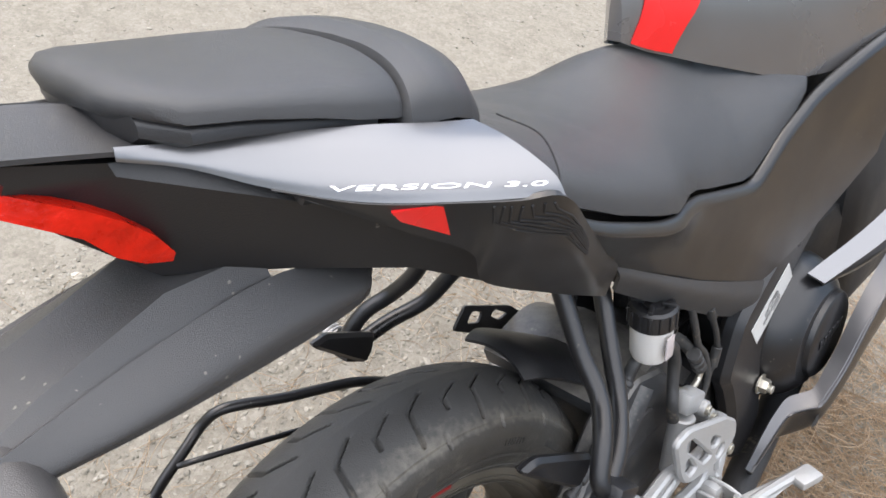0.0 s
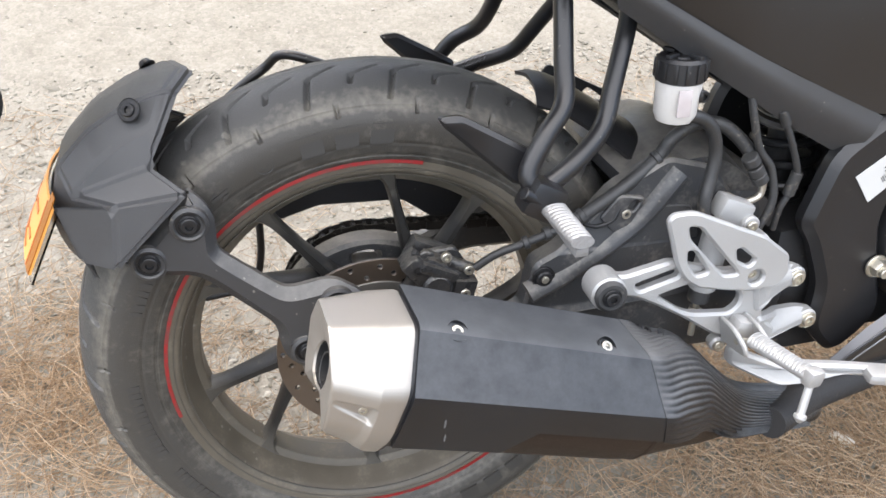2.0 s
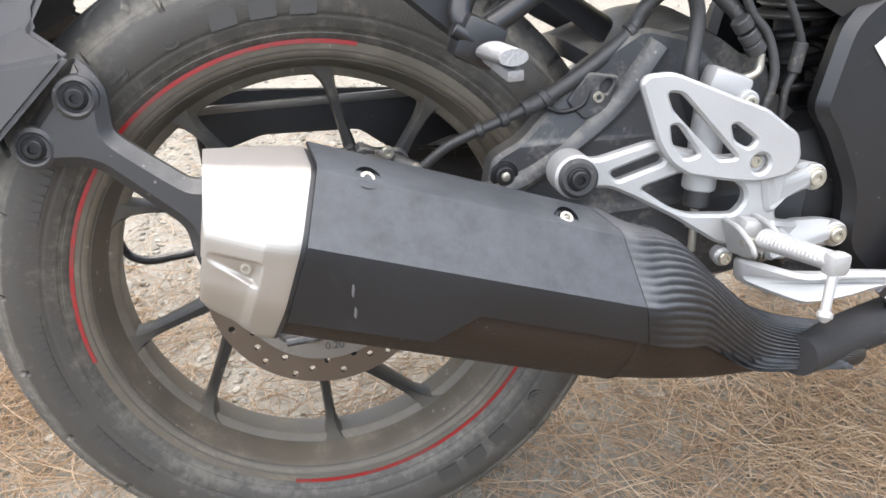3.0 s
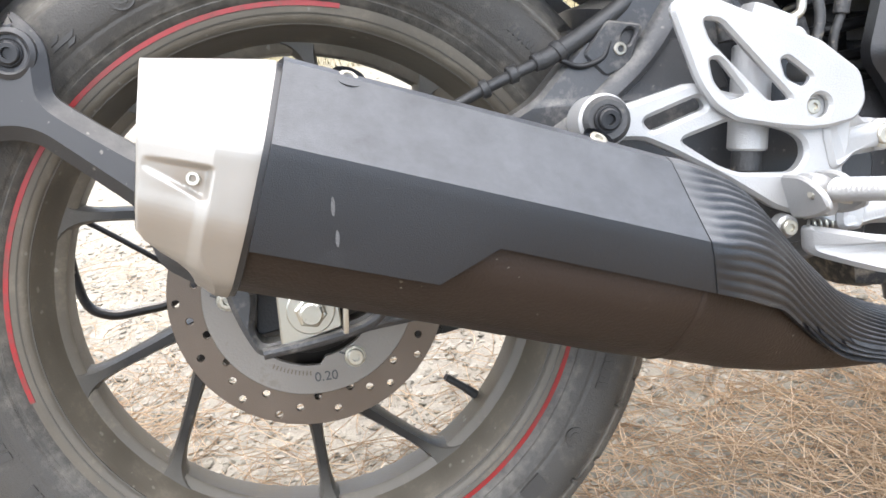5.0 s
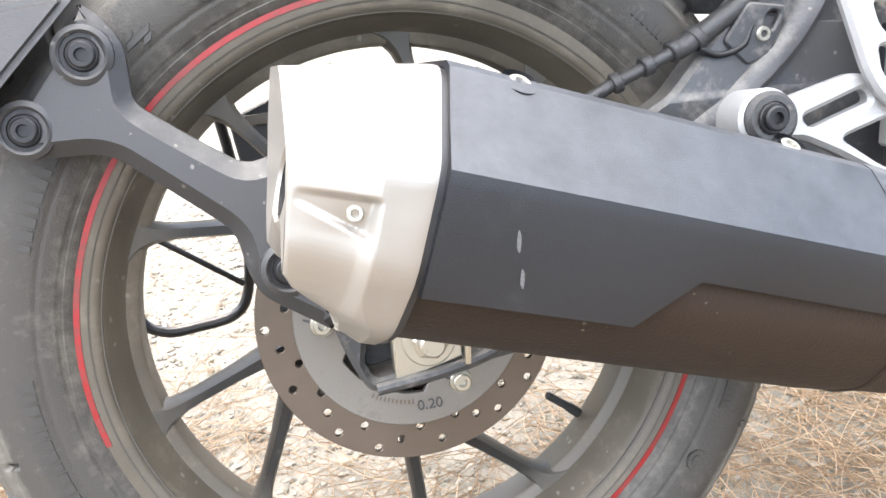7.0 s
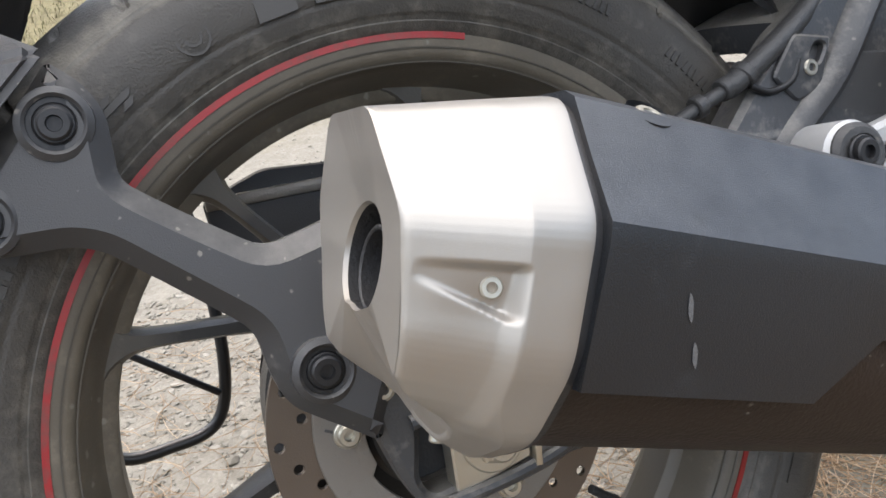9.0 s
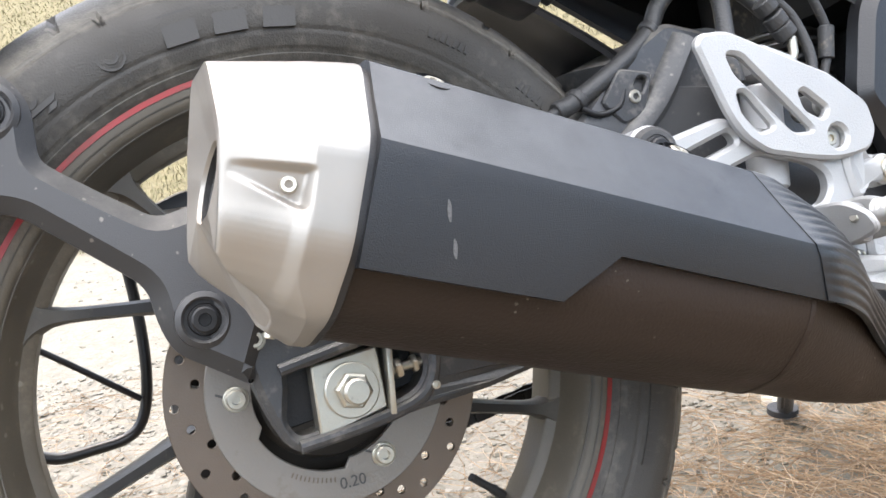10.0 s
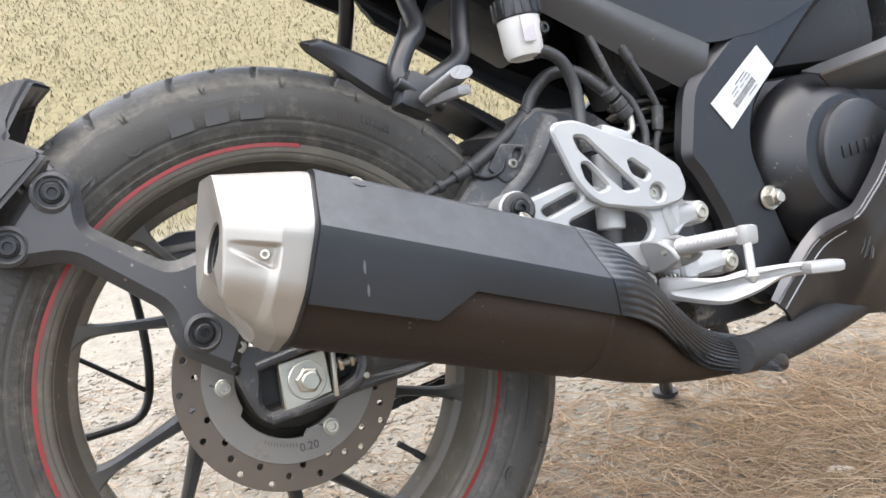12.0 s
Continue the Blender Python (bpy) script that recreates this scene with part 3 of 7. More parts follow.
        for f, w, dep in ((0, 0.0100, 0.020), (0.2, 0.0075, 0.018), (0.5, 0.0052, 0.0145), (0.72, 0.0050, 0.013), (0.81, 0.0056, 0.013), (0.87, 0.0072, 0.0135), (0.91, 0.0102, 0.014), (0.945, 0.0145, 0.0145), (0.975, 0.0205, 0.015), (1.0, 0.028, 0.0155)):
            c = p0.lerp(p1, f)
            ring = []
            for u, v in ((-1, -0.55), (-0.6, -1), (0.6, -1), (1, -0.55), (1, 0.55), (0.6, 1), (-0.6, 1), (-1, 0.55)):
                ring.append(c + tan * (u * w) + V((0, v * dep - 0.004, 0)))
            rings.append(ring)
        part("spoke", loft(rings), "spoke", rim)
    part("hub", lathe([(0.012, -0.052), (0.040, -0.052), (0.050, -0.044), (0.054, -0.030), (0.066, -0.020), (0.072, -0.010), (0.072, 0.010), (0.064, 0.02), (0.056, 0.03), (0.060, 0.052),
                       (0.035, 0.058), (0.012, 0.058)], 48), "spoke", rim)
    slots = [rounded([(r * math.cos(radians(88 + 72 * q + t)), r * math.sin(radians(88 + 72 * q + t))) for r, t in ((0.0885, -12), (0.090, 0), (0.0885, 12), (0.0735, 13), (0.0735, 0), (0.0735, -13))], 0.006, 3) for q in range(5)]
    part("sprocket_drum", plate(ring_pts(0.102, 90), 0.012, 0.032, slots, 0.004, r=0.0), "swing", rim, "dusty black sprocket drum with oval slots")
    for q in range(5):
        t = radians(72 * q + 52)
        bolt("drum_bolt", (0.084 * math.cos(t), 0.012, 0.084 * math.sin(t)), 0.005, 0.004, rim, "steel")
    # valve stem
    t = radians(-44)
    bm = rod((0.192 * math.cos(t), 0.012, 0.192 * math.sin(t)), (0.176 * math.cos(t), 0.010, 0.176 * math.sin(t)), 0.0042, 12)
    rod((0.177 * math.cos(t), 0.010, 0.177 * math.sin(t)), (0.160 * math.cos(t) - 0.006, 0.006, 0.160 * math.sin(t) + 0.004), 0.0034, 12, bm)
    part("valve_stem", bm, "hose", rim)
    # brake disc with its carrier
    radii = (0.104, 0.096, 0.087, 0.100, 0.086, 0.094, 0.102, 0.090)
    holes = [ring_pts(0.0031, 10, radii[k % 8] * math.cos(radians(176 + 9 * k)), radii[k % 8] * math.sin(radians(176 + 9 * k))) for k in range(40)]
    disc = part("brake_disc", plate(ring_pts(0.1105, 120), -0.0455, 0.0042, [ring_pts(0.078, 72)] + holes, 0.0004, r=0.0), "disc", root,
                "drilled brake disc with rust-brown surface")
    lugs = []
    for k in range(72):
        a = 2 * math.pi * k / 72
        dip = min(abs((math.degrees(a) - c + 180) % 360 - 180) for c in (56, 176, 296))
        lugs.append(((0.054 + (0.006 if dip > 24 else 0.0)) * math.cos(a), (0.054 + (0.006 if dip > 24 else 0.0)) * math.sin(a)))
    part("disc_carrier", plate(ring_pts(0.0845, 96), -0.0475, 0.005, [lugs], 0.0006, r=0.0), "carrier", disc, "grey steel disc carrier")
    for a in (56, 176, 296):
        bolt("disc_bolt", (0.0645 * math.cos(radians(a)), -0.0475, 0.0645 * math.sin(radians(a))), 0.0068, 0.006, disc, "steel", washer=0.0088)
        part("paint_mark", box((0.0645 * math.cos(radians(a)) - 0.009, -0.0478, 0.0645 * math.sin(radians(a)) + 0.004), (0.008, 0.0006, 0.0016),
                               None, Euler((0, 0.5, 0)).to_matrix(), 0), "ink", disc)
    part("handwritten_number", text_mesh("0.20", 0.0112, side_frame((0.003, -0.0482, -0.0705), -2), 0.0003), "ink", disc, "black handwritten 0.20")
    bm = bmesh.new()
    for k in range(11):
        t = radians(236 + 2.6 * k)
        box((0.0665 * math.cos(t), -0.0477, 0.0665 * math.sin(t)), (0.0009, 0.0006, 0.0036), bm, Euler((0, -t - math.pi / 2, 0)).to_matrix(), 0)
    part("stamped_mark", bm, "disc", disc)
    # rear sprocket, chain and their guard on the far side
    teeth = []
    for k in range(96):
        a = 2 * math.pi * k / 96
        r = 0.090 if k % 2 == 0 else 0.0835
        teeth.append((r * math.cos(a), r * math.sin(a)))
    slots = [[(0.076 * math.cos(t), 0.076 * math.sin(t)) for t in (radians(72 * q + 70 + s) for s in range(0, 46, 5))] +
             [(0.056 * math.cos(t), 0.056 * math.sin(t)) for t in (radians(72 * q + 70 + s) for s in range(45, -1, -5))] for q in range(5)]
    spr = part("rear_sprocket", plate(teeth, 0.066, 0.006, slots, 0.0006, r=0.0), "chain", root, "dirty steel rear sprocket with chain")
    lower = V((0.46, 0.069, -0.035))
    line = [(0.46, 0.069, 0.055)]
    line += [(0.092 * math.cos(radians(a)), 0.069, 0.092 * math.sin(radians(a))) for a in range(84, 285, 8)]
    line.append(tuple(lower))
    pts = []
    for a, b in zip(line, line[1:]):
        a, b = V(a), V(b)
        m = max(1, round((b - a).length / 0.0127))
        pts += [a.lerp(b, k / m) for k in range(m)]
    bm = bmesh.new()
    for i, (a, b) in enumerate(zip(pts, pts[1:])):
        d = b - a
        ang = math.atan2(d.z, d.x)
        wy = 0.008 if i % 2 else 0.0055
        for s in (-1, 1):
            box((a + b) / 2 + V((0, s * wy, 0)), (0.017, 0.0016, 0.0105), bm, Euler((0, -ang, 0)).to_matrix(), 0)
        rod(a + V((0, -0.008, 0)), a + V((0, 0.008, 0)), 0.0038, 6, bm)
    part("chain", bm, "chain", spr)
    return rim


rear_wheel = build_wheel()


# ---- swingarm, axle, hugger ----
def build_swingarm():
    def arm_y(px, pz):
        """The fork's outer face: widest at the axle, stepped in towards the pivot."""
        return -0.118 + 0.010 * min(1.0, max(0.0, (px - 0.09) / 0.06)) + 0.010 * min(1.0, max(0.0, (px - 0.18) / 0.05))
    side = [(-0.068, 0.070), (-0.0620, 0.0425), (-0.0600, 0.018), (-0.0525, -0.008), (-0.0450, -0.0250, 0.005), (-0.0370, -0.0290, 0.005), (0.042, -0.0215), (0.090, -0.0195), (0.160, -0.0120), (0.380, -0.032), (0.462, -0.022), (0.475, 0.050), (0.430, 0.110),
            (0.350, 0.200), (0.300, 0.215), (0.246, 0.186), (0.185, 0.130), (0.156, 0.116), (0.146, 0.066), (0.110, 0.056), (0.060, 0.060), (0.000, 0.064), (-0.045, 0.080)]
    slot = [(-0.0450, -0.0080), (-0.0400, 0.0120), (-0.0390, 0.0220), (0.0177, 0.0285), (0.0440, 0.0260), (0.0490, 0.0045), (0.0410, -0.0075), (0.0260, -0.0125), (-0.0395, -0.0195)]
    arm = part("swingarm", plate(side, arm_y, 0.028, [slot], 0.004, r=0.009), "swing", root, "black painted swingarm with dust")
    part("slot_rail", tube([(-0.044, -0.119, 0.0235), (-0.010, -0.120, 0.0285), (0.020, -0.120, 0.0325), (0.048, -0.119, 0.0310), (0.0545, -0.119, 0.014), (0.050, -0.119, -0.004), (0.036, -0.119, -0.0155), (0.000, -0.120, -0.0215), (-0.040, -0.119, -0.0245)], 0.0042, seg=10), "swing", arm)
    part("slot_back", plate([(-0.044, -0.016), (-0.038, 0.024), (0.044, 0.028), (0.048, -0.006)], -0.098, 0.004, bevel=0.001), "dark", arm)
    for cx, cz in ((-0.0546, 0.0450), (-0.0041, 0.0500)):
        bolt("fork_bolt", (cx, -0.118, cz), 0.0050, 0.004, arm, "steel", washer=0.0068)
    part("fork_hole", lathe([(0.0, -0.1184), (0.0034, -0.1184), (0.0034, -0.116), (0.0, -0.116)], 12, None, (-0.0262, 0, 0.0390)), "black_bolt", arm)
    part("swingarm_beam", flip(plate([(-0.060, -0.024), (-0.060, 0.040), (0.050, 0.046), (0.140, 0.088), (0.220, 0.105), (0.300, 0.150), (0.350, 0.180), (0.430, 0.110), (0.475, 0.050), (0.462, -0.010), (0.380, 0.005), (0.260, 0.030), (0.140, 0.034), (0.050, 0.010), (0.030, -0.024)], -0.110, 0.030, [], 0.006, r=0.014)), "swing", arm)
    part("cross_member", box((0.385, 0, 0.10), (0.10, 0.17, 0.15), bevel=0.02), "swing", arm)
    part("upper_bridge", patch([[(0.26, -0.09, 0.19), (0.25, 0, 0.20), (0.26, 0.09, 0.19)], [(0.36, -0.09, 0.205), (0.36, 0, 0.22), (0.36, 0.09, 0.205)],
                                [(0.46, -0.08, 0.12), (0.46, 0, 0.13), (0.46, 0.08, 0.12)]], 0.02, out=(0, 0, 1)), "swing", arm)
    # raised rib and cover plates on the outer face
    part("side_rib", tube([(0.150, -0.108, 0.084), (0.200, -0.102, 0.104), (0.268, -0.099, 0.148), (0.312, -0.098, 0.200)], 0.0125, flat=0.6), "swing", arm)
    part("cover_plate", plate([(0.262, 0.118), (0.268, 0.150), (0.292, 0.164), (0.330, 0.160), (0.345, 0.120)], -0.102, 0.006, bevel=0.0015), "plastic", arm)
    part("hose_bracket", plate([(0.226, 0.158), (0.246, 0.182), (0.275, 0.176), (0.262, 0.146), (0.242, 0.140)], -0.104, 0.008,
                               [[(0.262, 0.160), (0.270, 0.172), (0.262, 0.175), (0.255, 0.166)]], 0.0015, r=0.004), "swing", arm)
    bolt("bracket_bolt", (0.255, -0.1005, 0.1595), 0.0052, 0.005, arm, "steel")
    bolt("link_bolt", (0.166, -0.1085, 0.101), 0.0085, 0.006, arm, "black_bolt", washer=0.0125)
    bolt("link_bolt", (0.166, -0.1145, 0.101), 0.004, 0.0015, arm, "steel", socket=False)
    bolt("small_hole_plug", (0.0507, -0.1235, -0.0075), 0.0028, 0.001, arm, "steel")
    # axle end: block, washer, nut, chain adjuster
    part("axle_block", plate([(-0.027, -0.023), (-0.025, 0.022), (0.018, 0.025), (0.018, -0.014)], -0.1195, 0.016, bevel=0.0012, r=0.002), "steel", arm, "zinc axle block")
    part("axle_plate", box((0.0225, -0.113, 0.004), (0.0040, 0.022, 0.046), None, Euler((0, 0.12, 0)).to_matrix(), 0.001), "steel", arm)
    part("axle_washer", rod((-0.0028, -0.1195, 0.0019), (-0.0028, -0.1222, 0.0019), 0.0175, 32, bevel=0.001), "steel", arm)
    bolt("axle_nut", (-0.0028, -0.1222, 0.0019), 0.0118, 0.0065, arm, "steel", socket=False, flats=6)
    part("axle_end", rod((-0.0028, -0.125, 0.0019), (-0.0028, -0.1355, 0.0019), 0.0084, 20, bevel=0.0015), "steel", arm)
    part("axle_shaft", rod((-0.0028, -0.118, 0.0019), (-0.0028, 0.12, 0.0019), 0.0085, 20), "steel", arm)
    bm = rod((0.022, -0.110, 0.0060), (0.050, -0.110, 0.0080), 0.0034, 12)
    rod((0.029, -0.110, 0.0065), (0.034, -0.110, 0.0070), 0.0070, 6, bm)
    rod((0.041, -0.110, 0.0072), (0.045, -0.110, 0.0076), 0.0062, 6, bm)
    part("chain_adjuster", bm, "steel", arm)
    # brake caliper over the disc
    cal = part("brake_caliper", box((0.062, -0.073, 0.094), (0.056, 0.030, 0.050), None, Euler((0, 0.5, 0)).to_matrix(), 0.008), "caliper", root,
               "grimy black rear brake caliper")
    part("caliper_half", box((0.062, -0.030, 0.092), (0.058, 0.022, 0.046), None, Euler((0, 0.5, 0)).to_matrix(), 0.006), "caliper", cal)
    part("caliper_bracket", plate([(0.012, 0.020), (0.020, 0.070), (0.050, 0.122), (0.084, 0.124), (0.104, 0.090), (0.070, 0.050), (0.050, 0.015)], -0.064, 0.010, bevel=0.002), "caliper", cal)
    part("piston_boss", rod((0.058, -0.086, 0.094), (0.058, -0.094, 0.094), 0.016, 24, bevel=0.003), "caliper", cal)
    for dx, dz in ((-0.024, 0.020), (0.026, -0.016), (0.030, 0.012), (-0.010, -0.026), (0.006, 0.030)):
        bolt("caliper_bolt", (0.062 + dx, -0.086, 0.098 + dz), 0.0055, 0.006, cal, "black_bolt" if dx < 0 else "steel")
    for c, sz, tn in (((0.038, -0.078, 0.116), (0.030, 0.026, 0.022), 0.9), ((0.086, -0.078, 0.082), (0.026, 0.024, 0.034), 0.2), ((0.060, -0.089, 0.112), (0.044, 0.010, 0.012), 0.5), ((0.070, -0.088, 0.074), (0.040, 0.012, 0.014), 0.6)):
        part("caliper_rib", box(c, sz, None, Euler((0.1, tn, 0.1)).to_matrix(), 0.004), "caliper", cal)
    part("slide_pin", rod((0.072, -0.080, 0.118), (0.098, -0.082, 0.105), 0.007, 14), "caliper", cal)
    part("bleed_nipple", rod((0.040, -0.078, 0.122), (0.036, -0.082, 0.136), 0.0035, 10), "hose", cal)
    part("pad_spring", plate([(0.028, 0.112), (0.046, 0.134), (0.060, 0.128), (0.040, 0.106)], -0.080, 0.006, bevel=0.0015), "caliper", cal)
    # stay that carries the hugger and number plate
    def stay_y(px, pz):
        """The stay runs outwards from the hugger to its foot by the axle."""
        return -0.0925 - 0.1705 * (px + 0.2141) + 0.0463 * (pz - 0.1655)
    stay = part("hugger_stay", plate([(-0.1713, 0.2330, 0.004), (-0.1590, 0.2215), (-0.1510, 0.2060), (-0.1522, 0.1725, 0.009), (-0.1415, 0.1630), (-0.1205, 0.1462), (-0.0950, 0.1270, 0.010), (-0.0760, 0.1310), (-0.0500, 0.1375), (-0.0200, 0.1180),
                                      (-0.0140, 0.0900), (-0.0400, 0.0600), (-0.0520, 0.0350), (-0.0600, 0.0180), (-0.0700, 0.0255), (-0.1000, 0.0470), (-0.1058, 0.0660), (-0.1075, 0.0880, 0.016), (-0.1285, 0.1072), (-0.1668, 0.1412), (-0.1795, 0.1462),
                                      (-0.2215, 0.1478, 0.012), (-0.2375, 0.1615, 0.004)], stay_y, 0.026, bevel=0.0100, r=0.013),
                "stay", root, "black plastic stay dotted with mud")
    for cx, cz, r in ((-0.1734, 0.2030, 0.0125), (-0.2141, 0.1655, 0.0125), (-0.0807, 0.0628, 0.0120), (-0.0486, 0.1150, 0.0115)):
        y0 = stay_y(cx, cz)
        part("bolt_collar", lathe([(r, y0 - 0.0022), (r + 0.0016, y0 - 0.0034), (r + 0.0048, y0 - 0.0016), (r + 0.0052, y0 + 0.004), (r, y0 + 0.004)], 28, None, (cx, 0, cz)), "stay", stay)
        part("bolt_recess", lathe([(0.004, y0 - 0.0008), (r + 0.0004, y0 - 0.0008), (r + 0.0004, y0 + 0.003), (0.004, y0 + 0.003)], 28, None, (cx, 0, cz)), "black_bolt", stay)
        bolt("stay_bolt", (cx, y0 - 0.0008, cz), 0.0078, 0.0045, stay, "black_bolt", washer=0.0098)
    # the shell is faceted: a crown, bolt facets down to a crease, then steep flanks that come down to the stay
    def crown(ang):
        return 0.383 - (0.030 * ((136 - ang) / 21) ** 2 if ang < 136 else 0.036 * ((ang - 136) / 12) ** 2)
    lanes = ((-0.070, -0.025), (-0.048, -0.004), (0.0, 0.0), (0.048, -0.004), (0.070, -0.025))
    hug_rows = []
    for f in (0, 0.04, 0.22, 0.42, 0.62, 0.80, 0.815, 0.92, 1.0):
        row = []
        for y, dr in lanes:
            a0 = 116 + 6.5 * (abs(y) / 0.07) ** 2.4
            ang = a0 + (150 - a0) * f
            r = crown(ang) + dr + (0.0035 if f > 0.81 else 0.0) - (0.004 if f == 0 else 0)
            row.append(V((r * math.cos(radians(ang)), y, r * math.sin(radians(ang)))))
        hug_rows.append(row)
    bm = bmesh.new()
    nl = len(lanes)
    tops = {}
    for lift in (0, 1):
        skin = []
        for r in hug_rows:
            skin.append([bm.verts.new(p if not lift else V((p.x * 0.985, p.y * 0.95, p.z * 0.985 - 0.002))) for p in r])
        corner = {}
        for s in (-1, 1):
            for key, q in (("notch", (-0.200, 0.084, 0.257)), ("front", (-0.170, 0.105, 0.236)), ("fold", (-0.232, 0.103, 0.232)), ("foot", (-0.240, 0.111, 0.172)), ("heel", (-0.272, 0.094, 0.176)), ("rear", (-0.284, 0.092, 0.234))):
                q = V((q[0], s * q[1], q[2]))
                corner[key, s] = bm.verts.new(q if not lift else V((q.x + 0.001, q.y - s * 0.006, q.z - 0.002)))
        fs = []
        for i in range(len(skin) - 1):
            for j in range(nl - 1):
                fs.append((skin[i][j], skin[i + 1][j], skin[i + 1][j + 1], skin[i][j + 1]))
        for s in (-1, 1):
            e = [r[0 if s < 0 else nl - 1] for r in skin]
            c = [corner[k, s] for k in ("notch", "front", "fold", "foot", "heel", "rear")]
            for i in range(4):
                fs.append((e[i], e[i + 1], c[0]))
            fs += [(e[4], c[0], c[1], c[2]), (c[2], c[1], c[3]), (e[4], c[2], e[5]), (e[5], c[2], c[5]), (c[2], c[4], c[5]), (c[2], c[3], c[4])]
            for i in range(5, 8):
                fs.append((e[i], e[i + 1], c[5]))
        for q in fs:
            bm.faces.new(q)
        border = [skin[0][0]] + [skin[0][j] for j in range(1, nl)] + [corner[k, 1] for k in ("notch", "front", "foot", "heel", "rear")] + [skin[-1][j] for j in range(nl - 1, -1, -1)] + [corner[k, -1] for k in ("rear", "heel", "foot", "front", "notch")]
        tops[lift] = border
    for i in range(len(tops[0])):
        j = (i + 1) % len(tops[0])
        bm.faces.new((tops[0][i], tops[0][j], tops[1][j], tops[1][i]))
    bmesh.ops.recalc_face_normals(bm, faces=bm.faces)
    sharp = [e for e in bm.edges if len(e.link_faces) == 2 and e.calc_face_angle(0) > 0.16]
    bmesh.ops.bevel(bm, geom=sharp, offset=0.0036, segments=2, affect="EDGES")
    hug = part("hugger", bm, "plastic", root, "black plastic wheel hugger dotted with mud", 20)
    bolt("hugger_bolt", (-0.2095, -0.0605, 0.3015), 0.0062, 0.004, hug, "black_bolt", axis=(-0.45, -0.75, 0.5), washer=0.011)
    bolt("hugger_bolt", (-0.198, 0.050, 0.306), 0.0062, 0.007, hug, "black_bolt", axis=(-0.45, 0.55, 0.6), washer=0.009)
    # number plate behind it, with its lettering as plain bars
    a, b = V((-0.279, 0, 0.240)), V((-0.318, 0, 0.167))
    d = (b - a).normalized()
    out_n = V((d.z, 0, -d.x))
    out_n = out_n if out_n.x < 0 else -out_n

    def bow(y, f, lift=0.0):
        """A point of the sheet, bowed rearwards between its side edges."""
        return a + (b - a) * f + V((0, y, 0)) + out_n * (0.014 * (1 - (y / 0.088) ** 2) + lift)

    def sheet(y0, y1, f0, f1, lift, thick, n=4):
        return patch([[bow(y0 + (y1 - y0) * k / 6, f0 + (f1 - f0) * m / 2, lift) for k in range(7)] for m in range(3)], thick, n=n, out=tuple(out_n))
    npl = part("number_plate", sheet(-0.088, 0.080, 0.16, 1.0, 0.0, 0.002), "plate", root, "orange number plate on clear acrylic behind the hugger")
    part("acrylic_sheet", sheet(-0.092, 0.084, 0.20, 1.08, -0.0035, 0.002), "acrylic", npl, "clear acrylic backing sheet")
    part("plate_edge", sheet(-0.0882, -0.076, 0.03, 0.995, 0.0010, 0.0008), "amber", npl, "darker orange plate edge")
    part("edge_line", sheet(-0.0735, -0.071, 0.17, 0.995, 0.0010, 0.0008), "plate_ink", npl)
    for y0, y1, f0, f1 in ((-0.055, -0.030, 0.42, 0.47), (-0.020, 0.050, 0.50, 0.54), (-0.058, -0.040, 0.74, 0.78), (-0.030, 0.060, 0.78, 0.83), (-0.050, 0.030, 0.90, 0.93)):
        part("plate_bar", sheet(y0, y1, f0, f1, 0.0010, 0.0008, 2), "plate_ink", npl)
    return arm


swingarm = build_swingarm()


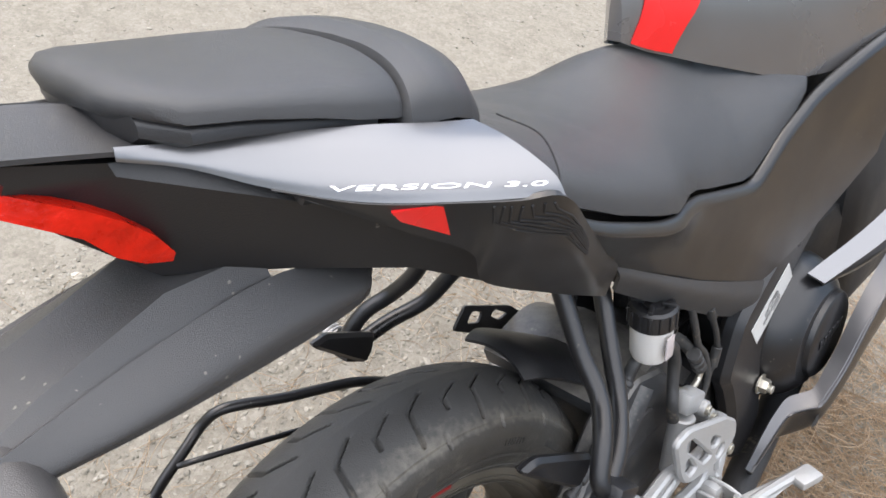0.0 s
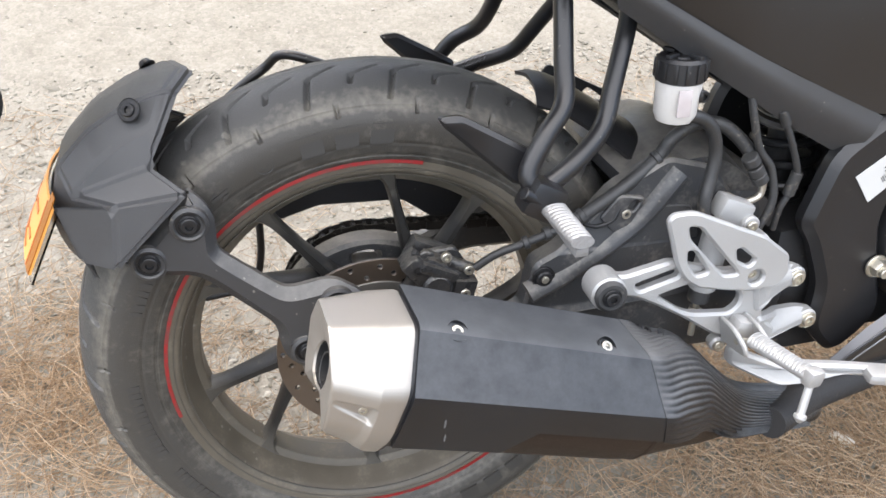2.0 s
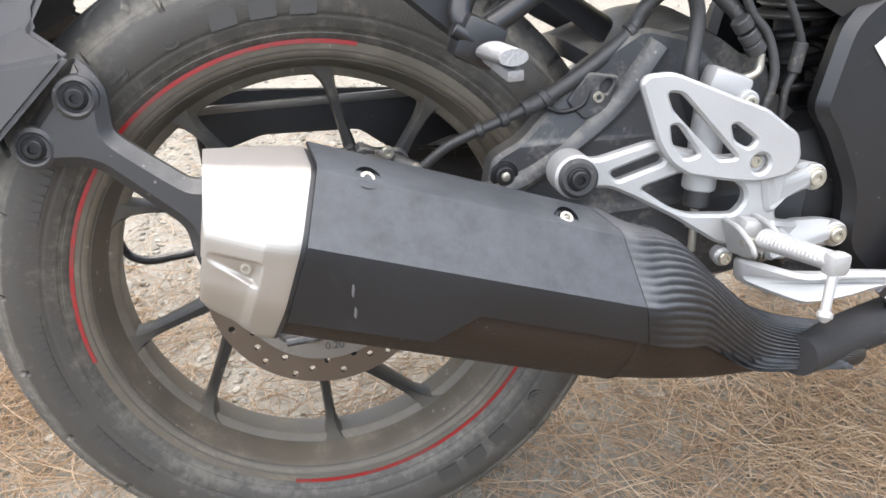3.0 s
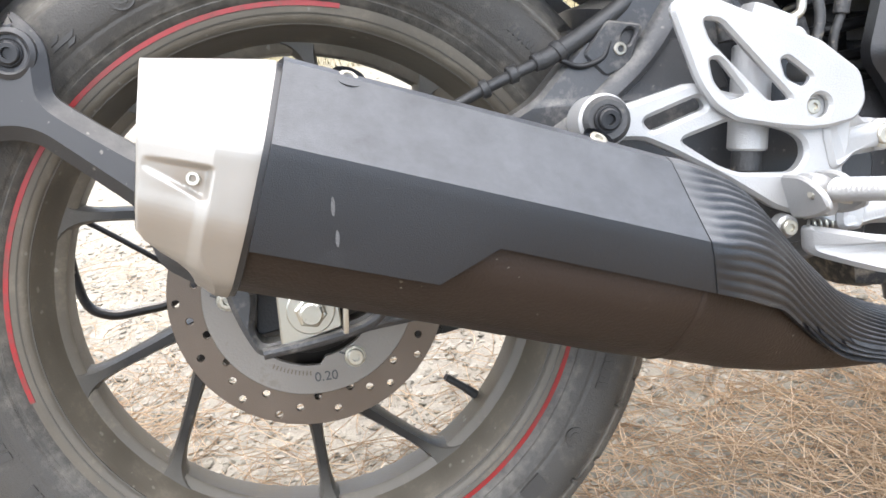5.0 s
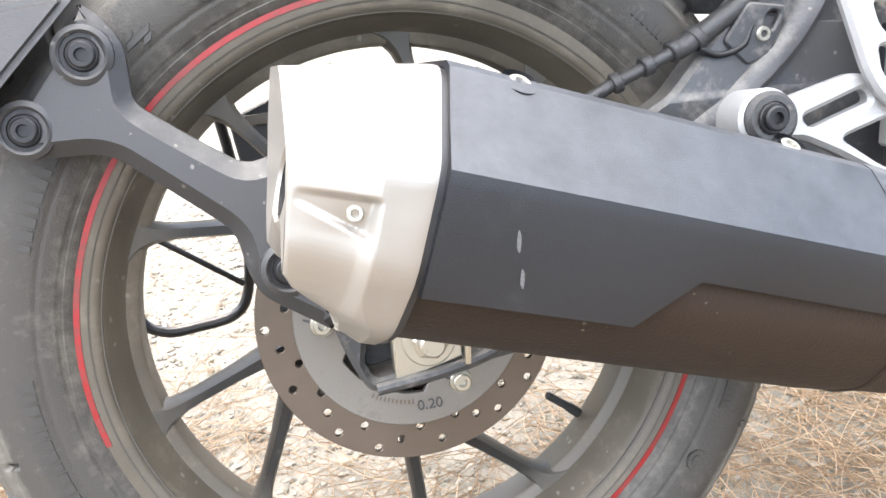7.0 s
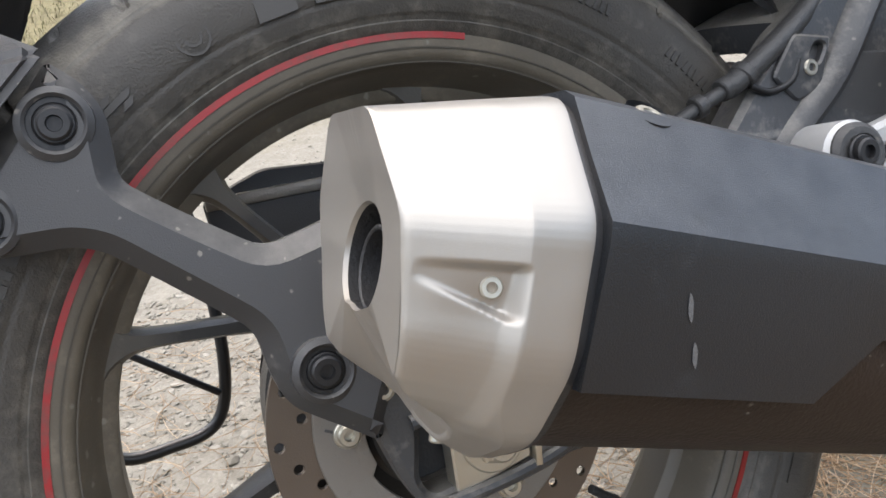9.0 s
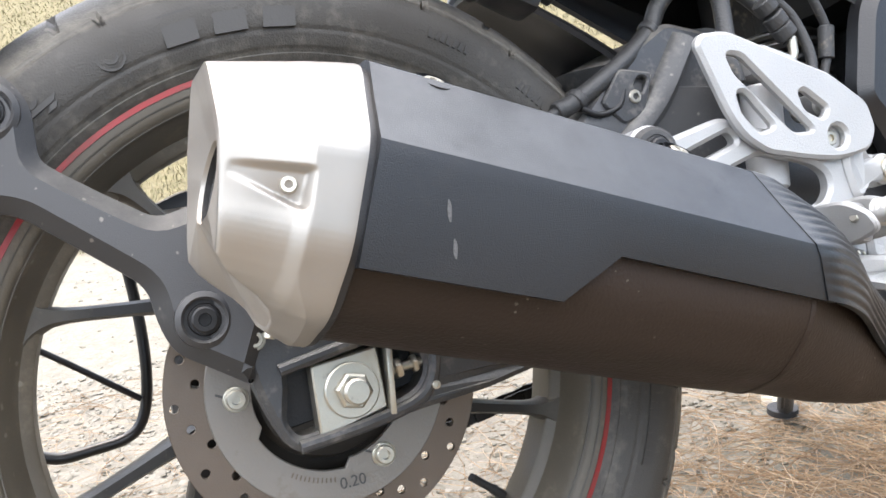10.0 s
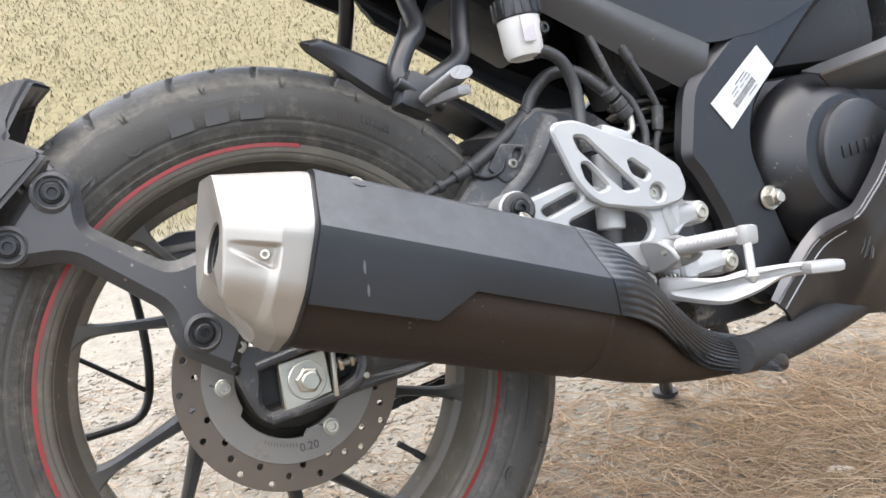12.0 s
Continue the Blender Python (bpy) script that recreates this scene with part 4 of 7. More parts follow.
# ---- exhaust ----
def build_exhaust():
    C0 = V((-0.022, -0.225, 0.105))
    D = V((0.938, 0.058, -0.342)).normalized()
    S = V((0, -1, 0))
    S = (S - D * S.dot(D)).normalized()
    U = S.cross(D).normalized()
    if U.z < 0:
        U = -U

    def at(p, s, u):
        return C0 + D * p + S * s + U * u
    sec = [(0.035, 0.067), (0.068, 0.0235), (0.065, -0.024), (0.046, -0.054), (0.014, -0.068), (-0.024, -0.064), (-0.055, -0.030), (-0.060, 0.025), (-0.027, 0.067)]

    def ring(p, k, ds=0.0, du=0.0, r=0.012, ks=None):
        return [at(p, ds + q.x * (ks or k), du + q.y * k) for q in rounded(sec, r, 4)]
    muf = part("muffler", loft([ring(-0.010, 0.88), ring(-0.008, 0.935), ring(0.235, 0.93), ring(0.262, 0.915), ring(0.265, 0.90), ring(0.33, 0.75, -0.005, -0.011, 0.02, 0.54), ring(0.38, 0.56, -0.012, -0.021, 0.03, 0.38),
                                ring(0.437, 0.37, -0.022, -0.026, 0.03, 0.27), ring(0.482, 0.29, -0.028, -0.0225, 0.03, 0.24), ring(0.525, 0.21, -0.033, -0.017, 0.03, 0.16)]), "muffler", root,
               "black motorcycle muffler with brushed silver end cap", 38)
    part("body_seam", loft([ring(0.2605, 0.920), ring(0.2625, 0.926), ring(0.2645, 0.918)]), "muffler", muf)
    # end cap: the rear face leans in below, a pressed dimple holds the screw, the outlet is recessed
    def depth(u):
        pts = ((-0.070, 0.024), (-0.063, 0.0255), (-0.057, 0.0295), (-0.052, 0.0360), (-0.047, 0.0455), (-0.042, 0.0535), (-0.036, 0.0585), (-0.020, 0.0610), (0.020, 0.0660), (0.070, 0.0735))
        for (u0, p0), (u1, p1) in zip(pts, pts[1:]):
            if u <= u1:
                return p0 + (p1 - p0) * max(0.0, (u - u0) / (u1 - u0))
        return pts[-1][1]
    fine = []
    loop = rounded(sec, 0.009, 6)
    for q, w in zip(loop, loop[1:] + loop[:1]):
        m = max(1, round((w - q).length / 0.0008))
        fine += [q.lerp(w, k / m) for k in range(m)]

    def cap_ring(k, f, dent=True):
        """The cap's outline shrunk by k, f of the way from the seam to the rear face."""
        out = []
        for q in fine:
            s0, u0 = q.x * ((1 - (1 - k) * 0.85) if q.x > 0 else k * (1 - 0.5 * (1 - k))), q.y * ((1.0 - 0.235 * max(0.0, f - 0.05) if f > 0 else k) if q.y > 0 else 1 - (1 - k) * 0.35)
            p = 0.0055 + f * (depth(q.y) - 0.0055)
            if dent and q.x > 0.03:
                def ease(v):
                    v = min(1.0, max(0.0, v))
                    return v * v * (3 - 2 * v)
                # behind the front band the flank is scooped, fading out at the rear edge and at the crease
                s0 -= 0.0030 * ease((p - 0.0245) / 0.008) * (1 - 0.75 * ease((p - 0.034) / 0.024)) * ease((0.006 - u0) / 0.018)
                e = (p - 0.0298) / 0.031                      # 0 at the dimple's front wall, 1 at its rear tip
                if -0.14 < e < 1.0:
                    f0 = max(0.0, e)
                    half = 0.0098 * (1 - f0) + 0.0040 * f0
                    mid = -0.0020 + 0.0040 * f0
                    s0 -= 0.0052 * ease((half - abs(u0 - mid)) / 0.0036) * ease((e + 0.14) / 0.14) * (1 - f0) ** 0.75
            out.append(at(-p, s0, u0))
        return out
    steps = [(0.94, 0.0), (1.0, 0.0), (1.006, 0.03), (1.004, 0.12)] + [(1.004 - 0.205 * max(0.0, (i + 1) / 84 - 0.30) / 0.70, 0.12 + 0.84 * (i + 1) / 84) for i in range(84)] + [(0.792, 0.972), (0.782, 0.984), (0.770, 0.993), (0.752, 1.0)]
    cap = part("end_cap", loft([cap_ring(k, f) for k, f in steps], caps=False), "cap", muf, "brushed silver muffler end cap", 40)
    fc = at(-0.0605, 0.004, 0.001)
    ring_o = cap_ring(0.752, 1.0, False)
    lip = cap_ring(0.70, 1.0, False)
    hole = [fc + (q - fc).normalized() * 0.0215 for q in ring_o]
    hole = [q - D * ((q - fc).dot(D)) for q in hole]
    part("outlet_face", loft([ring_o, lip, [q + (fc - q) * 0.0 for q in hole], [q + D * 0.002 + (fc - q) * 0.03 for q in hole]], caps=False), "cap", cap, "", 30)
    part("outlet_wall", loft([[q + D * 0.002 + (fc - q) * 0.03 for q in hole], [q + D * 0.030 + (fc - q) * 0.06 for q in hole]], caps=False), "dark", cap, "dark outlet wall", 30)
    part("outlet_floor", loft([[q + D * 0.029 for q in hole], [fc + D * 0.0292 + (q - fc) * 0.02 for q in hole]]), "dark", cap)
    part("outlet_pipe", lathe_along(fc + D * 0.004 - U * 0.003 + S * 0.002, D, 0.0162, 0.0142, 0.030), "dark", cap, "dark outlet pipe")
    nrm = (S * 0.97 - D * 0.2).normalized()
    bolt("cap_screw", at(-0.0348, 0.0558, -0.0010), 0.0038, 0.0040, cap, "steel", axis=tuple(nrm))
    bolt("rivet", at(-0.020, 0.0, -0.0625), 0.003, 0.003, cap, "steel", axis=tuple(-U), socket=False)
    part("seam_gasket", loft([ring(-0.0062, 0.985), ring(-0.0058, 0.992), ring(-0.0022, 0.992), ring(-0.0018, 0.985)]), "plastic_clean", muf, "dark seam gasket")
    # heat shield over the top and outer flank, with its stepped lower edge
    prof = [(-0.030, 0.0695), (0.030, 0.0700), (0.0372, 0.0672), (0.0535, 0.0455), (0.0705, 0.0245), (0.0712, 0.0170)]

    def low_edge(p):
        if p < 0.100:
            return -0.031
        if p < 0.128:
            return -0.031 + (p - 0.100) / 0.028 * 0.0265
        return -0.0045 - 0.010 * (p - 0.128)
    bm = bmesh.new()
    rows_o, rows_i = [], []
    ps = [-0.0022, 0.001, 0.04, 0.07, 0.095, 0.100, 0.105, 0.112, 0.119, 0.124, 0.128, 0.134, 0.16, 0.19, 0.22, 0.234, 0.245, 0.255, 0.265, 0.275, 0.285, 0.30]
    for p in ps:
        k = 1.0 - 0.05 * p / 0.27
        ue = low_edge(p)
        line = prof + [(0.0712 + (ue - 0.017) * 0.115, ue)]
        o, i = [], []
        for j, (a, b) in enumerate(line):
            # the front edge slants: the top stops first
            pp = min(p, 0.238 + 0.48 * (0.07 - b))
            o.append(at(pp, a * k, b * k))
            i.append(at(pp, (a - 0.0035) * k * 0.97, b * k - 0.003 * (j < 4)))
        rows_o.append(o)
        rows_i.append(i)
    fo = [[bm.verts.new(q) for q in r] for r in rows_o]
    fi = [[bm.verts.new(q) for q in r] for r in rows_i]
    m = len(fo[0])
    for a in range(len(fo) - 1):
        for b in range(m - 1):
            bm.faces.new((fo[a][b], fo[a + 1][b], fo[a + 1][b + 1], fo[a][b + 1]))
            bm.faces.new((fi[a][b], fi[a][b + 1], fi[a + 1][b + 1], fi[a + 1][b]))
        bm.faces.new((fo[a][m - 1], fo[a + 1][m - 1], fi[a + 1][m - 1], fi[a][m - 1]))
        bm.faces.new((fo[a][0], fi[a][0], fi[a + 1][0], fo[a + 1][0]))
    for a in (0, len(fo) - 1):
        for b in range(m - 1):
            bm.faces.new((fo[a][b], fo[a][b + 1], fi[a][b + 1], fi[a][b]))
    bmesh.ops.remove_doubles(bm, verts=bm.verts, dist=1e-5)
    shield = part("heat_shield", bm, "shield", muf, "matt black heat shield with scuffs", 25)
    for c in ((0.033, -0.2545, 0.1545), (0.177, -0.2405, 0.1025)):
        nr = (S * 0.55 + U * 0.83).normalized()
        q = V(c) + nr * 0.0006
        lz = lathe_along(q - nr * 0.002, nr, 0.0095, 0.0062, 0.0045)
        part("screw_seat", lz, "shield", shield)
        bolt("shield_screw", q, 0.0056, 0.003, shield, "steel", axis=tuple(nr))
    for p, u, ln in ((0.034, 0.000, 0.010), (0.040, -0.016, 0.009)):
        bm = bmesh.new()
        k = 1.0 - 0.05 * p / 0.27
        loop = []
        for i in range(14):
            t = 2 * math.pi * i / 14
            uu = u + 0.5 * ln * math.sin(t)
            s = 0.0712 + (uu - 0.017) * 0.115
            loop.append(bm.verts.new(at(p + 0.0011 * math.cos(t) * (1 + 0.25 * math.sin(2 * t)) - 0.3 * (uu - u), s * k + 0.0004, uu * k)))
        bm.faces.new(loop)
        part("scuff", bm, "scratch", shield)
    # ribbed cover that sweeps down over the pipe
    edge = [V(q) * 0.962 for q in prof + [(0.0687, -0.0058)]]
    runs = [(b - a).length for a, b in zip(edge, edge[1:])]

    def along(f):
        """The shield's outline, f of the way round from the top to its lower edge."""
        d = f * sum(runs)
        for a, b, r in zip(edge, edge[1:], runs):
            if d <= r + 1e-9:
                return a.lerp(b, d / r)
            d -= r
        return edge[-1]
    rows = []
    for p, cs, cu, rs, ru, low, slant in ((0.2305, 0.000, 0.000, 0.0670, 0.0670, -0.0058, 1.0), (0.248, 0.000, 0.000, 0.0655, 0.0672, -0.006, 0.85), (0.272, -0.006, 0.000, 0.0620, 0.0640, -0.007, 0.6),
                                          (0.302, -0.013, 0.000, 0.0600, 0.0580, -0.009, 0.35), (0.333, -0.019, -0.004, 0.0550, 0.0500, -0.011, 0.12), (0.362, -0.021, -0.011, 0.0470, 0.0430, -0.019, 0.0),
                                          (0.392, -0.021, -0.020, 0.0370, 0.0370, -0.030, 0.0), (0.422, -0.024, -0.025, 0.0320, 0.0300, -0.037, 0.0), (0.462, -0.029, -0.025, 0.0280, 0.0240, -0.036, 0.0),
                                          (0.510, -0.034, -0.021, 0.0255, 0.0205, -0.031, 0.0), (0.545, -0.038, -0.021, 0.0220, 0.0170, -0.030, 0.0), (0.562, -0.040, -0.021, 0.0185, 0.0140, -0.029, 0.0), (0.568, -0.040, -0.021, 0.0150, 0.0110, -0.027, 0.0)):
        row = []
        a1 = math.asin(max(-0.95, (low - cu) / ru))
        a0 = radians(150)
        blend = min(1.0, slant / 0.9) ** 1.5
        for j in range(157):
            th = a0 + (a1 - a0) * j / 156
            c, q = math.cos(th), math.sin(th)
            rib = 0.00075 * (1 - 2 * abs(math.sin(math.pi * j / 6.5)) ** 3) * min(1.0, max(0.0, (p - 0.228) / 0.06)) * min(1.0, max(0.0, (0.560 - p) / 0.05))
            e = V((cs + rs * math.copysign(abs(c) ** 0.9, c), cu + ru * q))
            g = along(j / 156)
            e = e.lerp(g, blend)
            row.append(at(p + slant * 0.48 * max(0.0, 0.070 - e.y), e.x + rib * c, e.y + rib * q))
        rows.append(row)
    part("ribbed_cover", patch(rows, 0.004, n=4, out=tuple(S + U), across=1), "pipe_cover", muf, "dusty ribbed black pipe cover, its top painted paler with sky sheen", 70)
    bolt("cover_screw", at(0.505, -0.016, -0.004), 0.0075, 0.002, muf, "dark", axis=tuple(S + U))
    part("exhaust_pipe", tube([at(0.47, -0.004, -0.022), (0.500, -0.146, -0.090), (0.600, -0.125, -0.084), (0.720, -0.105, -0.070), (0.860, -0.080, -0.060), (0.98, -0.05, -0.04)], lambda f: 0.019 + 0.005 * min(1, f * 2.5), seg=18), "dark", muf)
    return muf


def lathe_along(c, d, r_out, r_in, length):
    """A short pipe from c along d."""
    c, d = V(c), V(d).normalized()
    up = d.orthogonal().normalized()
    side = d.cross(up)

    def circ(r, o):
        return [c + d * o + r * (math.cos(t) * up + math.sin(t) * side) for t in (2 * math.pi * i / 28 for i in range(28))]
    return loft([circ(r_in, length), circ(r_in, 0.0006), circ(r_in + 0.0006, 0), circ(r_out - 0.0006, 0), circ(r_out, 0.0006), circ(r_out, length)], caps=False)


muffler = build_exhaust()


# ---- rear sets, pegs, brake plumbing ----
def build_rearset():
    struts = [(0.2450, 0.0930), (0.2100, 0.0965, 0.012), (0.1975, 0.1110, 0.012), (0.2100, 0.1255, 0.012), (0.2340, 0.1190), (0.2840, 0.1290), (0.3000, 0.1230), (0.3450, 0.1080), (0.3980, 0.1060), (0.4110, 0.0920), (0.4080, 0.0660, 0.014), (0.4000, 0.0500),
              (0.4060, 0.0360), (0.4220, 0.0240), (0.4160, 0.0030), (0.4040, 0.0040), (0.3740, 0.0180), (0.3440, 0.0295), (0.3070, 0.0560), (0.2690, 0.0800)]
    gaps = [[(0.2448, 0.1066), (0.2895, 0.1187), (0.2950, 0.1095), (0.2510, 0.0978)],
            [(0.2720, 0.0890), (0.3120, 0.0985), (0.3430, 0.0905), (0.3610, 0.0840), (0.3705, 0.0755), (0.3705, 0.0640), (0.3610, 0.0540), (0.3180, 0.0595), (0.3020, 0.0665)]]
    rs = part("rearset_bracket", plate(struts, -0.157, 0.013, gaps, 0.0030, r=0.006), "alu", root, "silver cast aluminium footrest bracket")
    heel = [(0.2675, 0.1800, 0.008), (0.2735, 0.1868, 0.008), (0.2960, 0.1870, 0.012), (0.3120, 0.1798), (0.3500, 0.1620), (0.3820, 0.1475), (0.3980, 0.1345), (0.4130, 0.1225, 0.006), (0.4170, 0.1010, 0.006), (0.4080, 0.0870, 0.010), (0.3760, 0.0835, 0.012),
            (0.3430, 0.0900), (0.3120, 0.0980), (0.2950, 0.1100, 0.012), (0.2840, 0.1285, 0.008)]
    holes = [[(0.2915, 0.1710), (0.3040, 0.1685), (0.3565, 0.1080), (0.3390, 0.1085), (0.2960, 0.1560)],
             [(0.2945, 0.1432), (0.3015, 0.1428), (0.3215, 0.1150), (0.3080, 0.1125), (0.2965, 0.1280)],
             [(0.3495, 0.1372), (0.3545, 0.1380), (0.3735, 0.1220), (0.3670, 0.1150), (0.3525, 0.1235)],
             ring_pts(0.0086, 18, 0.3777, 0.1006)]
    part("heel_plate", plate(heel, -0.166, 0.0088, holes, 0.0026, r=0.0045), "alu", rs)
    def ear_y(px, pz):
        return -0.1615 + 0.031 * min(1.0, max(0.0, (px - 0.400) / 0.045))
    part("upper_ear", plate([(0.392, 0.126), (0.384, 0.080), (0.390, 0.050), (0.414, 0.060), (0.440, 0.057), (0.462, 0.058, 0.011), (0.467, 0.076, 0.011), (0.450, 0.084, 0.008), (0.430, 0.086, 0.010), (0.4205, 0.098), (0.4135, 0.122)], ear_y, 0.015, bevel=0.0035, r=0.008), "alu", rs)
    part("lower_ear", plate([(0.394, 0.046), (0.392, 0.006), (0.440, 0.001), (0.470, -0.003), (0.492, -0.001, 0.011), (0.494, 0.018, 0.011), (0.472, 0.025), (0.430, 0.031)], ear_y, 0.015, bevel=0.0035, r=0.008), "alu", rs)
    for c, r in (((0.4527, 0.0704), 0.0095), ((0.4800, 0.0106), 0.0095)):
        part("boss", rod((c[0], -0.122, c[1]), (c[0], -0.1345, c[1]), 0.0125, 24, bevel=0.002), "alu", rs)
        bolt("bracket_bolt", (c[0], -0.1345, c[1]), r * 0.8, 0.005, rs, "steel", washer=0.0105)
    part("bolt_hole", lathe([(0.0058, -0.1580), (0.0088, -0.1580), (0.0088, -0.152), (0.0058, -0.152)], 24, None, (0.3777, 0, 0.1006)), "alu", rs)
    bolt("cylinder_bolt", (0.3777, -0.156, 0.1006), 0.0056, 0.003, rs, "steel")
    # rubber-bushed muffler hanger
    part("hanger_bush", rod((0.2125, -0.140, 0.1095), (0.2105, -0.174, 0.1110), 0.0185, 28, bevel=0.003), "alu", rs, "silver hanger bush")
    part("hanger_washer", rod((0.2107, -0.172, 0.1110), (0.2100, -0.1795, 0.1118), 0.0165, 28, bevel=0.003), "hose", rs)
    bolt("hanger_bolt", (0.2098, -0.1795, 0.1118), 0.0075, 0.005, rs, "black_bolt", washer=0.010)
    # rider's peg with its hinge and feeler
    hinge = part("peg_hinge", box((0.372, -0.166, 0.037), (0.030, 0.022, 0.030), None, Euler((0, 0.3, 0)).to_matrix(), 0.008), "alu", rs)
    part("hinge_pin", rod((0.350, -0.190, 0.043), (0.392, -0.190, 0.032), 0.0042, 12, bevel=0.001), "steel", hinge)
    for dx in (-0.0165, 0.0115):
        bm = plate([(-0.156, 0.054), (-0.156, 0.020), (-0.186, 0.024, 0.010), (-0.207, 0.032, 0.008), (-0.203, 0.045, 0.010), (-0.184, 0.055, 0.012)], 0.0, 0.006, bevel=0.0018, r=0.006)
        for v in bm.verts:
            v.co = V((0.3735 + dx - v.co.y * 0.9 - 0.25 * (v.co.z - 0.038), v.co.x, v.co.z))
        bmesh.ops.recalc_face_normals(bm, faces=bm.faces)
        part("hinge_fork", bm, "alu", hinge)
    peg = part("rider_peg", ribbed_bar((0.369, -0.194, 0.043), (0.386, -0.264, 0.047), 0.0108, 0.0096, 18), "alu", rs, "ribbed silver footpeg")
    part("peg_tip", box((0.3864, -0.2665, 0.0464), (0.0185, 0.014, 0.0185), None, Euler((0.06, 0.1, 0.2)).to_matrix(), 0.0045), "alu", peg)
    bm = rod((0.384, -0.268, 0.044), (0.3715, -0.279, 0.010), 0.0040, 12)
    rod((0.3745, -0.2765, 0.0155), (0.3705, -0.280, 0.0045), 0.0062, 16, bm, bevel=0.0045)
    part("feeler", bm, "alu", peg)
    # brake pedal
    pedal = part("brake_pedal", plate([(0.362, 0.016, 0.006), (0.380, 0.011), (0.410, 0.003), (0.440, 0.006), (0.480, 0.003), (0.515, -0.001), (0.535, -0.003), (0.535, -0.014), (0.510, -0.014), (0.475, -0.010),
                                       (0.446, -0.020), (0.410, -0.025), (0.380, -0.014), (0.362, -0.006, 0.006)], lambda x, z: -0.162 - 0.23 * max(0, min(0.24, x - 0.34)) - 0.40 * max(0, min(0.05, x - 0.36)), 0.013, bevel=0.0035, r=0.012), "alu", root, "silver rear brake pedal")
    part("pedal_toe", box((0.514, -0.224, -0.0075), (0.040, 0.027, 0.013), None, Euler((0, 0.1, -0.25)).to_matrix(), 0.0055), "alu", pedal)
    part("pedal_pivot", rod((0.354, -0.144, 0.015), (0.353, -0.157, 0.014), 0.009, 24, bevel=0.002), "alu", pedal)
    part("return_spring", coil((0.374, -0.150, 0.012), (0.418, -0.150, 0.010), 0.006, 0.0012, 9), "steel", pedal)
    bolt("pivot_bolt", (0.353, -0.157, 0.014), 0.006, 0.004, pedal, "steel")
    # master cylinder behind the plate
    mc = part("master_cylinder", rod((0.350, -0.128, 0.150), (0.340, -0.128, 0.072), 0.0150, 20), "alu", root, "silver rear brake master cylinder")
    part("cylinder_head", box((0.362, -0.126, 0.163), (0.040, 0.024, 0.026), None, Euler((0, 0.4, 0)).to_matrix(), 0.006), "alu", mc)
    for c in ((0.376, 0.150), (0.392, 0.128)):
        part("cylinder_lug", rod((c[0], -0.118, c[1]), (c[0], -0.144, c[1]), 0.010, 16), "alu", mc)
        bolt("lug_bolt", (c[0], -0.144, c[1]), 0.006, 0.004, mc, "steel")
    part("boot", rod((0.340, -0.128, 0.074), (0.338, -0.128, 0.056), 0.0115, 16), "hose", mc)
    bm = rod((0.338, -0.128, 0.058), (0.334, -0.132, 0.014), 0.0036, 10)
    rod((0.337, -0.128, 0.047), (0.336, -0.129, 0.036), 0.0075, 6, bm)
    part("push_rod", bm, "steel", mc)
    part("banjo", rod((0.355, -0.122, 0.160), (0.356, -0.122, 0.178), 0.0085, 6), "steel", mc)
    for q in ((0.386, -0.120, 0.201), (0.379, -0.1195, 0.2125), (0.392, -0.120, 0.1915)):
        part("banjo_ferrule", rod(V(q) + V((0.003, 0, -0.0045)), V(q) - V((0.003, 0, -0.0045)), 0.0088, 16), "hose", mc)
    part("banjo_pipe", tube([(0.357, -0.122, 0.169), (0.380, -0.121, 0.166), (0.396, -0.120, 0.171), (0.398, -0.120, 0.186)], 0.0038), "steel", mc)
    # fluid reservoir
    cz = V((0.281, -0.118, 0.0))
    ax = V((0.03, 0.02, 1)).normalized()

    def circ(r, h, seg=28, squash=1.0):
        return [V((cz.x + r * math.cos(t), cz.y + squash * r * math.sin(t), 0)) + ax * h for t in (2 * math.pi * i / seg for i in range(seg))]
    res = part("brake_reservoir", loft([circ(0.012, 0.2615), circ(0.0175, 0.2635), circ(0.0205, 0.270), circ(0.0222, 0.302), circ(0.0222, 0.306)]), "white", root,
               "translucent white brake fluid reservoir with black cap")
    part("reservoir_cap", loft([circ(0.0230, 0.303), circ(0.0242, 0.304), circ(0.0242, 0.323), circ(0.0215, 0.326), circ(0.0165, 0.326), circ(0.0160, 0.3235), circ(0.011, 0.3235), circ(0.0105, 0.326), circ(0.006, 0.326)]),
         "plastic_clean", res, "black screw cap")
    for k in range(14):
        t = 2 * math.pi * k / 14
        part("cap_rib", box(V((cz.x + 0.0243 * math.cos(t), cz.y + 0.0243 * math.sin(t), 0)) + ax * 0.314, (0.0028, 0.004, 0.018), None, Euler((0, 0, t)).to_matrix(), 0.0008), "plastic_clean", res)
    for k in range(4):
        t = 2 * math.pi * k / 4 + 0.4
        part("cap_lug", box(V((cz.x + 0.0155 * math.cos(t), cz.y + 0.0155 * math.sin(t), 0)) + ax * 0.3275, (0.014, 0.005, 0.004), None, Euler((0, 0, t)).to_matrix(), 0.001), "plastic_clean", res)
    part("sight_window", box((cz.x + 0.003, cz.y - 0.0192, 0.287), (0.014, 0.0022, 0.026), None, None, 0.0008), "clear", res, "greyish sight window")
    part("reservoir_mount", rod((0.297, -0.118, 0.289), (0.310, -0.122, 0.289), 0.0085, 16), "plastic_clean", res)
    bolt("mount_bolt", (0.309, -0.125, 0.2885), 0.0062, 0.004, res, "black_bolt")
